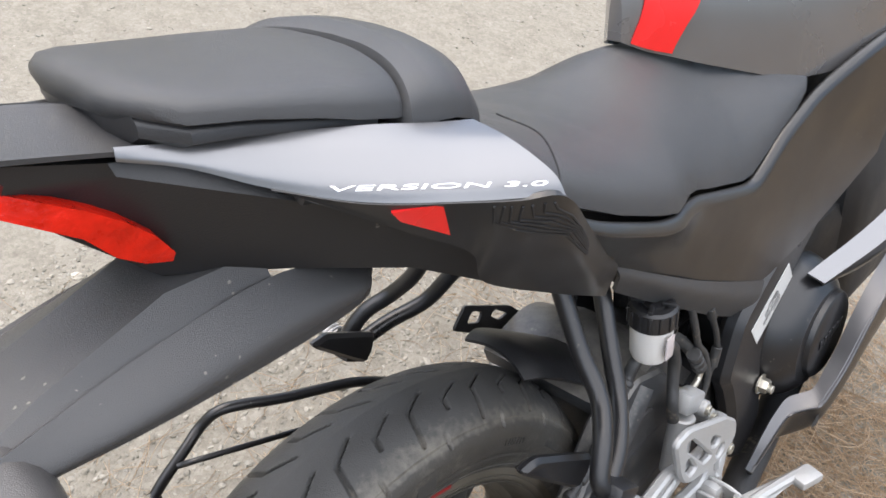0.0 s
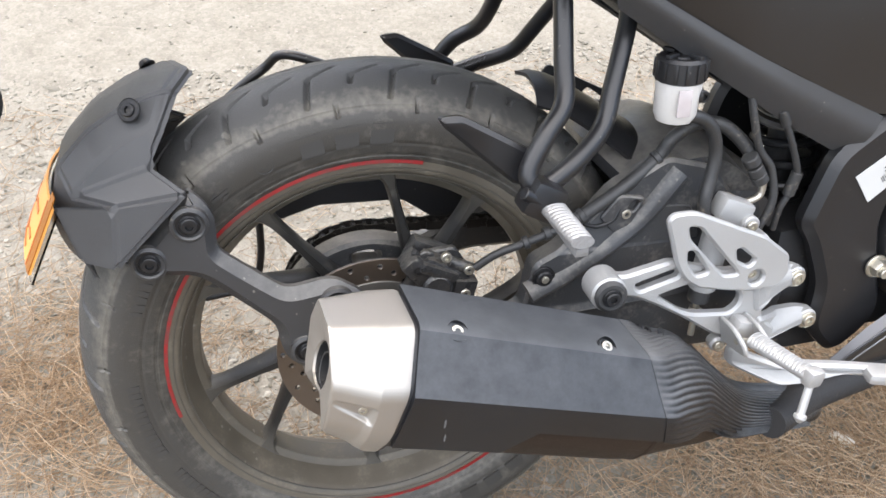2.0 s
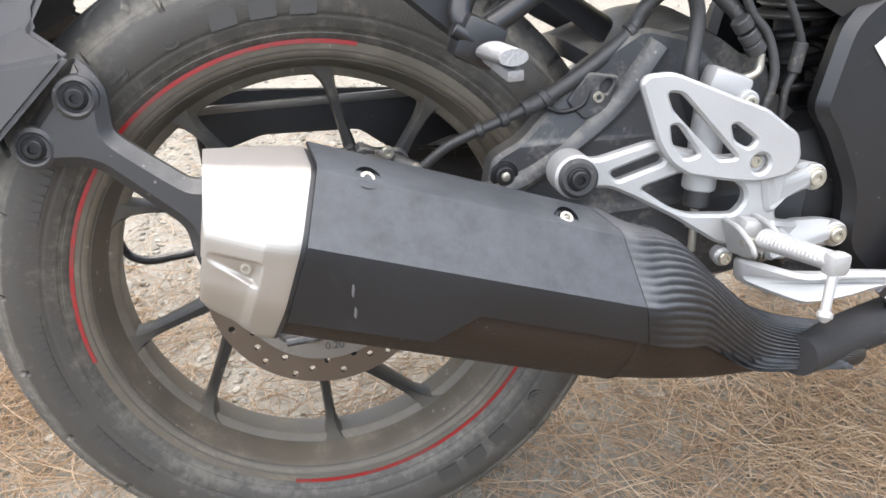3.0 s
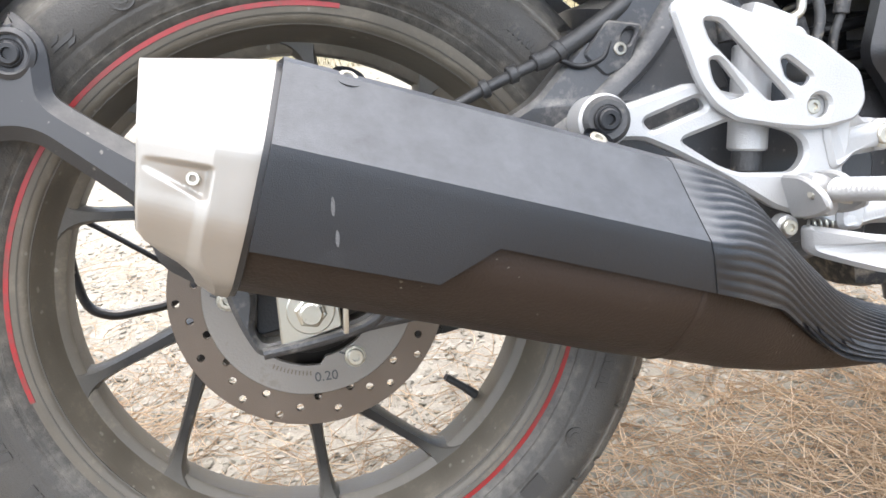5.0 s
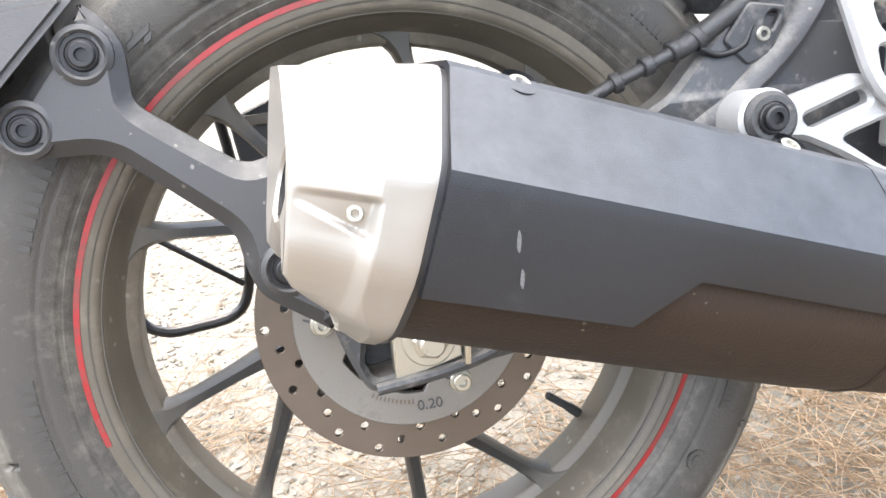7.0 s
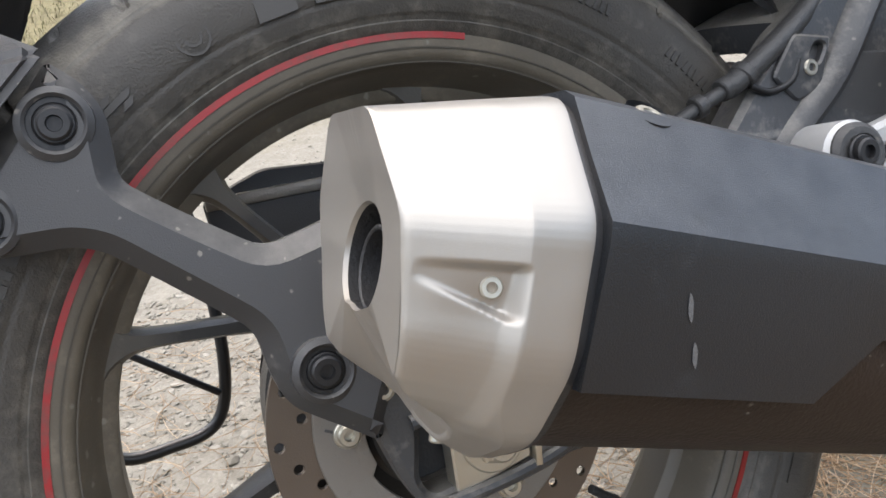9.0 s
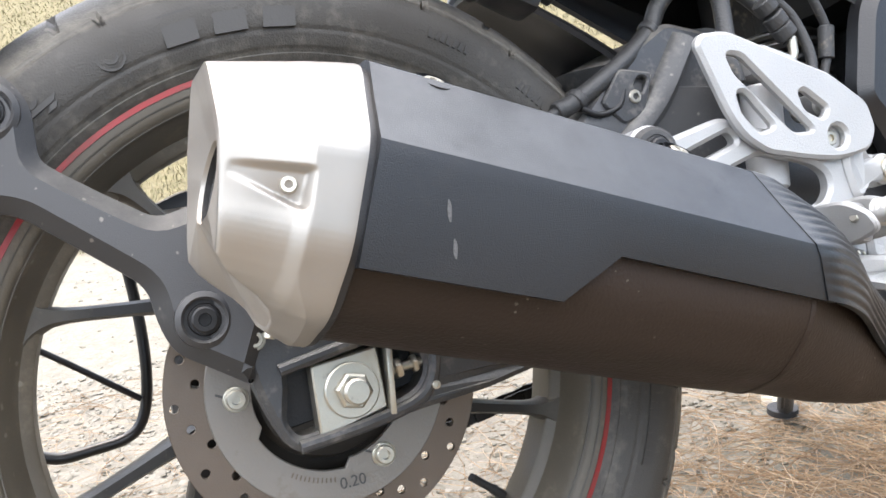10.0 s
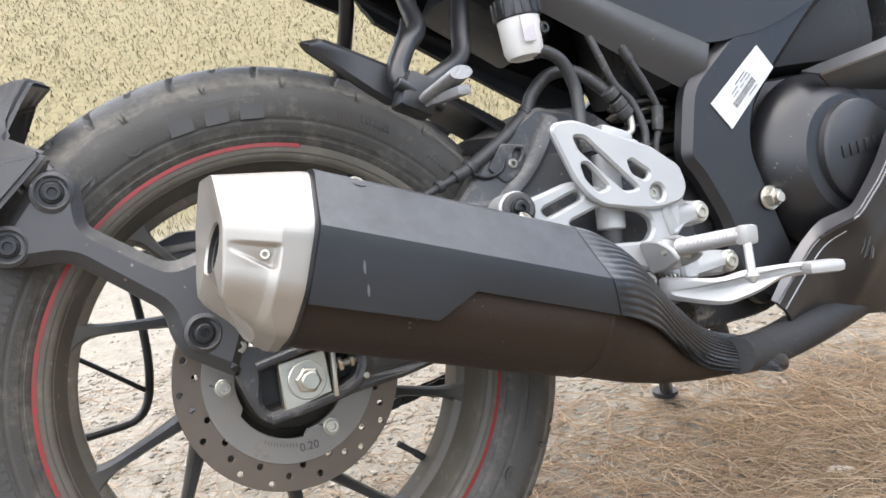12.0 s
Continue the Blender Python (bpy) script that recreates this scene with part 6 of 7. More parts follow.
def build_body():
    rows = [[tank_point(x, v / 14) for v in range(15)] for x in (0.366, 0.368, 0.372, 0.380, 0.392, 0.41, 0.47, 0.57, 0.716, 0.86, 0.98)]
    tank = part("fuel_tank", patch(rows, 0.004, n=4, out=(0, 0, 1)), "tank_grey", root, "metallic grey fuel tank with a red stripe", 50)
    part("tank_end", loft([[V(tank_point(0.366, v / 14)) for v in range(15)], [V((0.3655, 0, 0.57)) + (V(tank_point(0.366, v / 14)) - V((0.366, 0, 0.57))) * 0.1 for v in range(15)]]), "tank_grey", tank)
    heights = (0.002, 0.008, 0.020, 0.045, 0.08, 0.13, 0.2, 0.3, 0.42, 0.53)
    part("red_stripe", patch([[tank_point(0.371 + 0.036 * f + (0.007 + 0.019 * f) * min(1.0, v / 0.1) + 0.02 * v, v, 0.0035) for v in heights] for f in (0.0, 0.25, 0.5, 0.75, 1.0)], 0.002, n=4, out=(0, -0.5, 1)), "gloss_red", tank, "glossy red tank stripe")
    for sgn in (1, -1):
        def pl(bm):
            return bm if sgn > 0 else flip(bm)
        ledge = [(0.104, -0.144, 0.513), (0.130, -0.147, 0.499), (0.160, -0.149, 0.486), (0.215, -0.148, 0.463), (0.250, -0.145, 0.453), (0.278, -0.138, 0.449), (0.315, -0.131, 0.4415), (0.360, -0.129, 0.428), (0.410, -0.128, 0.414),
                 (0.436, -0.128, 0.410), (0.456, -0.128, 0.417), (0.495, -0.129, 0.443), (0.530, -0.130, 0.458), (0.580, -0.132, 0.475), (0.660, -0.146, 0.500), (0.760, -0.158, 0.516)]
        ledge = [V(p) for p in ledge]
        shelf = [p + V((0.002, -0.0085, -0.0085)) for p in ledge]
        lower = [((0.150, -0.134, 0.458), (0.205, -0.116, 0.412)), ((0.168, -0.136, 0.450), (0.218, -0.118, 0.404)), ((0.188, -0.138, 0.442), (0.230, -0.119, 0.397)), ((0.235, -0.140, 0.424), (0.275, -0.124, 0.372)), ((0.268, -0.140, 0.410), (0.300, -0.125, 0.358)),
                 ((0.296, -0.139, 0.402), (0.325, -0.126, 0.344)), ((0.328, -0.138, 0.392), (0.350, -0.128, 0.330)), ((0.368, -0.136, 0.375), (0.390, -0.129, 0.310)), ((0.414, -0.136, 0.356), (0.430, -0.130, 0.290)),
                 ((0.446, -0.136, 0.345), (0.465, -0.130, 0.272)), ((0.480, -0.136, 0.342), (0.500, -0.130, 0.255)), ((0.520, -0.137, 0.350), (0.530, -0.130, 0.252)), ((0.550, -0.138, 0.360), (0.560, -0.131, 0.255)),
                 ((0.595, -0.140, 0.372), (0.600, -0.132, 0.260)), ((0.672, -0.146, 0.395), (0.676, -0.138, 0.285)), ((0.770, -0.158, 0.420), (0.772, -0.150, 0.330))]
        cov = part("side_cover", pl(patch([[p + V((0.001, -0.0005, -0.003)), a, b] for p, (a, b) in zip(shelf, lower)], 0.005, n=4, out=(0, -1, 0))), "grey", root, "dark grey textured side cover")
        part("cover_lower_band", pl(patch([[(0.205, -0.117, 0.412), (0.212, -0.119, 0.398), (0.222, -0.108, 0.372)], [(0.275, -0.125, 0.372), (0.280, -0.126, 0.356), (0.285, -0.112, 0.330)],
                                           [(0.350, -0.129, 0.330), (0.352, -0.130, 0.312), (0.355, -0.115, 0.285)], [(0.430, -0.131, 0.290), (0.428, -0.131, 0.268), (0.425, -0.115, 0.240)],
                                           [(0.515, -0.131, 0.250), (0.505, -0.131, 0.228), (0.495, -0.112, 0.200)]], 0.005, out=(0, -1, 0))), "plastic", cov)
        part("cover_edge", pl(patch([[p + V((0, 0.004, -0.003)), p, p + V((0.001, -0.005, -0.0022)), q, q + V((0.001, -0.0003, -0.004))] for p, q in zip(ledge, shelf)], 0.004, n=4, out=(0, -0.6, 1))), "grey", cov, "rounded ledge under the seat")
        beam = part("frame_beam", pl(plate([(0.452, 0.130), (0.476, 0.210), (0.547, 0.262), (0.608, 0.296), (0.700, 0.372), (0.800, 0.440), (0.880, 0.450), (0.880, 0.360), (0.780, 0.330), (0.684, 0.273), (0.600, 0.205),
                                            (0.566, 0.170), (0.552, 0.128), (0.572, 0.050), (0.586, 0.004), (0.570, -0.024), (0.532, -0.056), (0.490, -0.010), (0.494, 0.048), (0.468, 0.108)], -0.130, 0.030, bevel=0.009, r=0.02)), "frame", root,
                    "black pressed steel frame beam")
        if sgn > 0:
            lab = part("label_sticker", plate([(0.583, 0.242), (0.602, 0.214), (0.523, 0.152), (0.500, 0.184)], -0.1316, 0.001, bevel=0.0002, r=0.001), "paper", beam, "white sticker with a barcode")
            a, b = V((0.590, 0, 0.226)), V((0.512, 0, 0.166))
            e = (b - a).normalized()
            nn = V((-e.z, 0, e.x))
            bm = bmesh.new()
            for k in range(20):
                p = a.lerp(b, 0.32 + 0.46 * k / 20)
                box((p.x + nn.x * 0.004, -0.1320, p.z + nn.z * 0.004), (0.0004 if k % 3 else 0.0007, 0.0006, 0.0075), bm, Euler((0, math.atan2(-e.z, e.x), 0)).to_matrix(), 0)
            for f0, off, ln in ((0.42, 0.0112, 0.018), (0.36, -0.0035, 0.010), (0.50, -0.0035, 0.008), (0.64, -0.0035, 0.010), (0.40, -0.0075, 0.016), (0.62, -0.0075, 0.012), (0.45, -0.0110, 0.022)):
                p = a.lerp(b, f0)
                box((p.x + nn.x * off, -0.1320, p.z + nn.z * off), (ln, 0.0006, 0.0007), bm, Euler((0, math.atan2(-e.z, e.x), 0)).to_matrix(), 0)
            part("barcode", bm, "ink", lab)
    # under-seat inner guard
    part("subframe_bracket", box((0.315, 0.0, 0.335), (0.12, 0.11, 0.035), None, Euler((0, 0.62, 0)).to_matrix(), 0.006), "dark", root, "muddy black subframe bracket")
    part("seat_subframe", box((0.26, 0, 0.445), (0.34, 0.17, 0.06), None, Euler((0, 0.52, 0)).to_matrix(), 0.02), "dark", root, "black steel seat subframe")
    part("shock_absorber", rod((0.498, 0.0, 0.04), (0.505, 0.0, 0.32), 0.018, 16), "dark", root, "black rear shock absorber with coil spring")
    shock = bpy.data.objects["shock_absorber"]
    part("shock_spring", coil((0.499, -0.005, 0.065), (0.503, -0.005, 0.196), 0.036, 0.0055, 5), "frame", shock)
    part("spring_cup", rod((0.503, 0, 0.196), (0.5035, 0, 0.204), 0.040, 28), "carrier", shock)
    part("preload_ring", rod((0.5035, 0, 0.207), (0.504, 0, 0.214), 0.037, 28), "carrier", shock)
    wire = part("sensor_wire", tube([(0.392, -0.100, 0.325), (0.396, -0.112, 0.292), (0.404, -0.118, 0.268), (0.410, -0.119, 0.252), (0.425, -0.120, 0.221), (0.437, -0.119, 0.190), (0.434, -0.118, 0.170), (0.426, -0.117, 0.150), (0.424, -0.115, 0.125)], 0.0036), "hose", root, "black sensor wire with a crimped joint")
    part("wire_joint", rod((0.437, -0.119, 0.192), (0.432, -0.118, 0.166), 0.0062, 12), "hose", wire)
    part("wire_end", rod((0.406, -0.118, 0.262), (0.413, -0.119, 0.246), 0.0055, 12), "hose", wire)
    part("guard_edge", box((0.019, 0.0865, 0.1455), (0.245, 0.006, 0.009), None, Euler((0, 0.012, 0)).to_matrix(), 0.002), "carrier", root, "light grey upper chain guard edge")
    part("chain_guard_bracket", plate([(0.219, 0.234), (0.240, 0.258), (0.322, 0.216), (0.350, 0.186), (0.290, 0.190), (0.262, 0.206)], 0.098, 0.004, [[(0.242, 0.232), (0.252, 0.244), (0.270, 0.234), (0.262, 0.222)], [(0.284, 0.220), (0.292, 0.226), (0.316, 0.208), (0.300, 0.206)]], 0.0008, r=0.005), "plastic_clean", root, "black pierced chain guard bracket")
    # engine
    eng = part("engine", box((0.72, 0.0, 0.08), (0.36, 0.20, 0.26), None, None, 0.03), "dark", root, "black motorcycle engine")
    part("gearbox", box((0.52, 0.0, 0.02), (0.14, 0.19, 0.18), None, None, 0.03), "dark", eng)
    part("airbox", box((0.66, 0.0, 0.34), (0.34, 0.21, 0.26), None, None, 0.04), "dark", eng)
    # added dark block, no real part: stands in for the shaded void up front
    part("void_filler", box((1.02, 0.0, 0.26), (0.36, 0.22, 0.60), None, None, 0.05), "dark", eng)
    cx, cz = 0.664, 0.098
    cover = part("clutch_cover", lathe([(0.0, -0.110), (0.106, -0.110), (0.104, -0.120), (0.099, -0.132), (0.091, -0.143), (0.082, -0.152), (0.074, -0.157), (0.070, -0.160), (0.0, -0.163)], 72, None, (cx, 0, cz)), "frame", eng, "round black clutch cover")
    part("cover_disc", lathe([(0.0, -0.160), (0.064, -0.160), (0.062, -0.167), (0.057, -0.170), (0.0, -0.171)], 64, None, (cx + 0.012, 0, cz)), "frame", cover)
    for k in range(6):
        part("maker_mark", box((cx - 0.022 + 0.0125 * k, -0.1715, cz + 0.004 + 0.001 * k), (0.0095, 0.002, 0.014), None, None, 0.0006), "frame", cover)
    part("cover_label", box((0.688, -0.1275, 0.176), (0.030, 0.0012, 0.012), None, Euler((-0.85, 0.35, 0)).to_matrix(), 0.0003), "paper", cover, "small white paper label")
    for x, z, r in ((0.5567, 0.0682, 0.0105), (0.6253, 0.1653, 0.0055), (0.6952, 0.1876, 0.0055), (0.5867, 0.1039, 0.0050), (0.5964, 0.0294, 0.0050)):
        bolt("engine_bolt", (x, -0.132 if r > 0.01 else -0.114, z), r, 0.008 if r < 0.01 else 0.012, eng, "steel", flats=6 if r > 0.01 else 0, washer=r * 1.35, socket=r < 0.01)
    for x, z in ((0.6253, 0.1653), (0.6952, 0.1876), (0.5867, 0.1039), (0.5964, 0.0294)):
        part("cover_lug", rod((x, -0.100, z), (x, -0.1142, z), 0.0095, 18), "frame", cover)
    part("bolt_tip", rod((0.556, -0.142, 0.067), (0.556, -0.150, 0.067), 0.006, 16), "steel", eng)
    # lower cowl and upper fairing with silver edges
    lip = [V(p) for p in ((0.5155, -0.154, -0.045), (0.534, -0.157, -0.027), (0.552, -0.160, -0.010), (0.570, -0.1625, 0.006), (0.585, -0.167, 0.0165), (0.598, -0.181, 0.025), (0.6115, -0.1955, 0.032), (0.630, -0.200, 0.048), (0.655, -0.204, 0.072), (0.700, -0.208, 0.122), (0.770, -0.210, 0.165), (0.92, -0.205, 0.185))]
    inner = [V(p) for p in ((0.512, -0.149, -0.041), (0.531, -0.150, -0.021), (0.552, -0.1505, -0.001), (0.575, -0.152, 0.017), (0.597, -0.156, 0.031), (0.611, -0.167, 0.0365), (0.625, -0.178, 0.042), (0.646, -0.180, 0.060), (0.672, -0.182, 0.086), (0.715, -0.184, 0.136), (0.780, -0.186, 0.180), (0.92, -0.182, 0.20))]
    cowl = part("belly_cowl", patch([[p + V((0.0015, 0.0012, -0.0012)), p + V((0.016, 0.002, -0.018)), p + V((0.022, 0.010, -0.030 - 0.35 * max(0.0, p.z + 0.045))), V((p.x + 0.030, -0.130, -0.075 - 0.15 * max(0.0, p.x - 0.52)))] for p in lip], 0.005, n=4, out=(0, -1, 0)), "grey", root,
                "dark grey belly cowl with a silver edge")
    part("cowl_edge", patch([[a, a.lerp(p, 0.92), p, p + V((0.0015, 0.0006, -0.0020))] for a, p in zip(inner, lip)], 0.003, n=4, out=(0, -0.5, 1)), "shaded_silver", cowl, "silver cowl edge")
    part("cowl_stripe", tube([p + V((0.011, 0.0010, -0.0095)) for p in lip[:6]], 0.0011, flat=0.6), "silver", cowl)
    for k in range(5):
        p = lip[6] + V((0.010 + 0.004 * k, 0.0035, -0.028 - 0.003 * (k % 2)))
        part("scuff", tube([p, p + V((-0.003, 0.001, -0.008)), p + V((-0.008, 0.003, -0.016 - 0.002 * k))], 0.0009 if k < 4 else 0.0022, flat=0.4, smooth=False), "scratch", cowl)
    fair = part("side_fairing", patch([[(0.641, -0.158, 0.194), (0.650, -0.156, 0.186), (0.660, -0.152, 0.178)], [(0.780, -0.188, 0.217), (0.790, -0.182, 0.185), (0.80, -0.165, 0.155)], [(0.925, -0.208, 0.259), (0.94, -0.196, 0.20), (0.95, -0.165, 0.15)]], 0.005, n=5, out=(0, -1, 0)), "grey", root, "brown-grey side fairing with a silver edge")
    part("fairing_edge", patch([[(0.636, -0.138, 0.204), (0.641, -0.160, 0.195)], [(0.775, -0.164, 0.231), (0.780, -0.190, 0.218)], [(0.92, -0.184, 0.274), (0.925, -0.210, 0.260)]], 0.003, n=5, out=(0, -0.5, 1)), "silver", fair, "silver fairing edge")
    # side stand on the far side
    stand = part("side_stand", tube([(0.52, 0.09, -0.06), (0.59, 0.17, -0.13), (0.660, 0.270, -0.218)], 0.0105), "swing", root, "dusty black steel side stand")
    part("stand_foot", lathe_along((0.664, 0.279, -0.219), (0.0, 0.23, -0.97), 0.020, 0.002, 0.008), "dark", stand)
    part("stand_spring", rod((0.53, 0.085, -0.05), (0.625, 0.235, -0.205), 0.0025, 8), "dark", stand)
    part("centre_lug", rod((0.600, 0.050, -0.075), (0.606, 0.050, -0.125), 0.012, 14), "swing", stand)
    # guard rails on the far side
    rail = part("leg_guard", tube([(-0.138, 0.148, 0.222), (-0.124, 0.146, 0.236), (-0.1000, 0.145, 0.254), (-0.0805, 0.146, 0.267), (-0.066, 0.136, 0.2815), (-0.045, 0.128, 0.281), (0.000, 0.122, 0.264), (0.090, 0.115, 0.232), (0.150, 0.110, 0.190), (0.180, 0.108, 0.130)], 0.0055), "frame", root, "black tubular leg guard")
    part("guard_rail", tube([(-0.138, 0.148, 0.222), (-0.134, 0.149, 0.200), (-0.117, 0.152, 0.165), (-0.110, 0.156, 0.100), (-0.110, 0.158, 0.036), (-0.118, 0.164, -0.010), (-0.134, 0.168, -0.0305), (-0.166, 0.166, -0.0345), (-0.198, 0.164, -0.033), (-0.218, 0.163, -0.012), (-0.222, 0.158, 0.060), (-0.215, 0.150, 0.140)], 0.0050), "frame", rail)
    part("guard_bar", tube([(-0.218, 0.150, 0.076), (-0.187, 0.1445, 0.0564), (-0.120, 0.156, 0.000)], 0.0028), "frame", rail)
    part("guard_bar", tube([(-0.113, 0.140, 0.245), (-0.087, 0.122, 0.250), (0.030, 0.112, 0.215)], 0.0030), "frame", rail)
    part("chain_guard", plate([(-0.105, 0.150), (-0.060, 0.165), (0.127, 0.148), (0.26, 0.15), (0.26, 0.06), (0.19, 0.045), (0.137, 0.050), (0.06, 0.110), (-0.04, 0.115), (-0.10, 0.098)], 0.088, 0.006, bevel=0.0015), "plastic_clean", root, "black plastic chain guard")
    part("front_hugger", patch([[(0.176, -0.040, 0.262), (0.180, -0.020, 0.274), (0.182, 0.012, 0.278), (0.180, 0.044, 0.272)], [(0.205, -0.052, 0.254), (0.206, -0.026, 0.270), (0.207, 0.012, 0.275), (0.206, 0.050, 0.268)],
                                [(0.255, -0.058, 0.218), (0.256, -0.030, 0.240), (0.257, 0.012, 0.246), (0.256, 0.055, 0.236)], [(0.300, -0.060, 0.180), (0.305, -0.030, 0.206), (0.308, 0.012, 0.212), (0.305, 0.058, 0.200)]], 0.004, n=4, out=(0.6, 0, 0.8)),
         "plastic_clean", root, "black plastic front edge of the tyre hugger")


build_body()


# ---- ground ----
def ground_height(x, y):
    """Flat gravel by the machine, rising to a grassy bank beyond."""
    f = max(0.0, y - 2.6)
    bank = 0.23 * f * f / (f + 1.6) if f > 0 else 0.0
    bank = bank if bank < 7 else 7 + 3 * math.tanh((bank - 7) / 3)
    near = max(0.0, 1.0 - (x * x + y * y) / 60)
    return bank + near * (0.010 * noise.noise((x * 1.7, y * 1.7, 0)) + 0.004 * noise.noise((x * 7, y * 7, 3)) + 0.0025 * noise.noise((x * 24, y * 24, 8)))


def build_ground():
    def axis(c, n, fine, far):
        k = math.asinh(far / fine) / n
        return [c + fine * math.sinh(k * i) for i in range(-n, n + 1)]
    xs, ys = axis(0.25, 120, 0.9, 400), axis(0.5, 120, 0.9, 400)
    bm = bmesh.new()
    grid = [[bm.verts.new((x, y, ground_height(x, y))) for y in ys] for x in xs]
    for a, b in zip(grid, grid[1:]):
        for j in range(len(ys) - 1):
            bm.faces.new((a[j], b[j], b[j + 1], a[j + 1]))
    me = bpy.data.meshes.new("ground")
    bm.to_mesh(me)
    bm.free()
    for p in me.polygons:
        p.use_smooth = True
    m = bpy.data.materials.new("gravel_and_dry_grass")
    m.use_nodes = True
    nt = m.node_tree
    n, link = nt.nodes, nt.links.new
    bsdf = n["Principled BSDF"]
    bsdf.inputs["Roughness"].default_value = 0.95
    bsdf.inputs["Specular IOR Level"].default_value = 0.2
    co = n.new("ShaderNodeTexCoord")

    def tex(kind, scale, detail=6.0):
        t = n.new(kind)
        t.inputs["Scale"].default_value = scale
        if kind == "ShaderNodeTexNoise":
            t.inputs["Detail"].default_value = detail
        link(co.outputs["Object"], t.inputs["Vector"])
        return t

    def ramp(src, stops):
        r = n.new("ShaderNodeValToRGB")
        els = r.color_ramp.elements
        els[0].position, els[0].color = stops[0][0], (*stops[0][1], 1)
        els[1].position, els[1].color = stops[-1][0], (*stops[-1][1], 1)
        for p, c in stops[1:-1]:
            els.new(p).color = (*c, 1)
        link(src, r.inputs[0])
        return r.outputs[0]

    def mix(f, a, b):
        q = n.new("ShaderNodeMix")
        q.data_type = "RGBA"
        link(f, q.inputs[0]) if not isinstance(f, float) else None
        if isinstance(f, float):
            q.inputs[0].default_value = f
        link(a, q.inputs[6])
        link(b, q.inputs[7])
        return q.outputs[2]
    v1, v2 = tex("ShaderNodeTexVoronoi", 95), tex("ShaderNodeTexVoronoi", 240)
    base = ramp(tex("ShaderNodeTexNoise", 14, 8).outputs[0], [(0.3, (0.133, 0.122, 0.099)), (0.5, (0.172, 0.159, 0.133)), (0.7, (0.203, 0.191, 0.163))])
    grit = ramp(v1.outputs["Color"], [(0.1, (0.102, 0.093, 0.078)), (0.5, (0.169, 0.157, 0.133)), (0.9, (0.254, 0.241, 0.208))])
    fine = ramp(v2.outputs["Color"], [(0.1, (0.113, 0.104, 0.082)), (0.9, (0.235, 0.221, 0.190))])
    sand = mix(0.45, mix(0.5, grit, fine), base)
    grass = ramp(tex("ShaderNodeTexNoise", 17, 12).outputs[0], [(0.3, (0.092, 0.080, 0.040)), (0.5, (0.150, 0.130, 0.074)), (0.7, (0.142, 0.130, 0.066))])
    sep = n.new("ShaderNodeSeparateXYZ")
    link(co.outputs["Object"], sep.inputs[0])
    wob = n.new("ShaderNodeMath")
    wob.operation = "MULTIPLY_ADD"
    link(tex("ShaderNodeTexNoise", 1.3, 8).outputs[0], wob.inputs[0])
    wob.inputs[1].default_value = 1.2
    link(sep.outputs[1], wob.inputs[2])
    edge = n.new("ShaderNodeMapRange")
    edge.inputs[1].default_value, edge.inputs[2].default_value = 2.8, 3.5
    link(wob.outputs[0], edge.inputs[0])
    # brown pine litter lies thick on the near side
    litter = ramp(tex("ShaderNodeTexNoise", 60, 10).outputs[0], [(0.32, (0.046, 0.031, 0.018)), (0.5, (0.110, 0.079, 0.046)), (0.68, (0.180, 0.134, 0.082))])
    wob2 = n.new("ShaderNodeMath")
    wob2.operation = "MULTIPLY_ADD"
    link(tex("ShaderNodeTexNoise", 1.4, 12).outputs[0], wob2.inputs[0])
    wob2.inputs[1].default_value = 1.3
    link(sep.outputs[1], wob2.inputs[2])
    near = n.new("ShaderNodeMapRange")
    near.inputs[1].default_value, near.inputs[2].default_value = 0.45, 0.0
    link(wob2.outputs[0], near.inputs[0])
    link(mix(near.outputs[0], mix(edge.outputs[0], sand, grass), litter), bsdf.inputs["Base Color"])
    add = n.new("ShaderNodeMath")
    add.operation = "ADD"
    link(v1.outputs["Distance"], add.inputs[0])
    link(v2.outputs["Distance"], add.inputs[1])
    bump = n.new("ShaderNodeBump")
    bump.inputs["Strength"].default_value, bump.inputs["Distance"].default_value = 0.4, 0.003
    bump.invert = True
    link(add.outputs[0], bump.inputs["Height"])
    link(bump.outputs[0], bsdf.inputs["Normal"])
    me.materials.append(m)
    tagged(new("ground", me), "pale gravel ground with a dry grassy bank beyond", "ground", kind="structure")


def island_mat(name, c0, c1, c2, rough=0.9):
    m = bpy.data.materials.new(name)
    m.use_nodes = True
    n, link = m.node_tree.nodes, m.node_tree.links.new
    geo, r = n.new("ShaderNodeNewGeometry"), n.new("ShaderNodeValToRGB")
    els = r.color_ramp.elements
    els[0].color, els[1].color = (*c0, 1), (*c2, 1)
    els.new(0.5).color = (*c1, 1)
    link(geo.outputs["Random Per Island"], r.inputs[0])
    nz, mx = n.new("ShaderNodeTexNoise"), n.new("ShaderNodeMix")
    nz.inputs["Scale"].default_value = 300
    mx.data_type, mx.blend_type = "RGBA", "MULTIPLY"
    mx.inputs[0].default_value = 0.5
    link(r.outputs[0], mx.inputs[6])
    link(nz.outputs[0], mx.inputs[7])
    gain = n.new("ShaderNodeMix")
    gain.data_type = "RGBA"
    gain.inputs[0].default_value = 0.75
    link(mx.outputs[2], gain.inputs[6])
    link(r.outputs[0], gain.inputs[7])
    link(gain.outputs[2], n["Principled BSDF"].inputs["Base Color"])
    n["Principled BSDF"].inputs["Roughness"].default_value = rough
    n["Principled BSDF"].inputs["Specular IOR Level"].default_value = 0.25
    return m


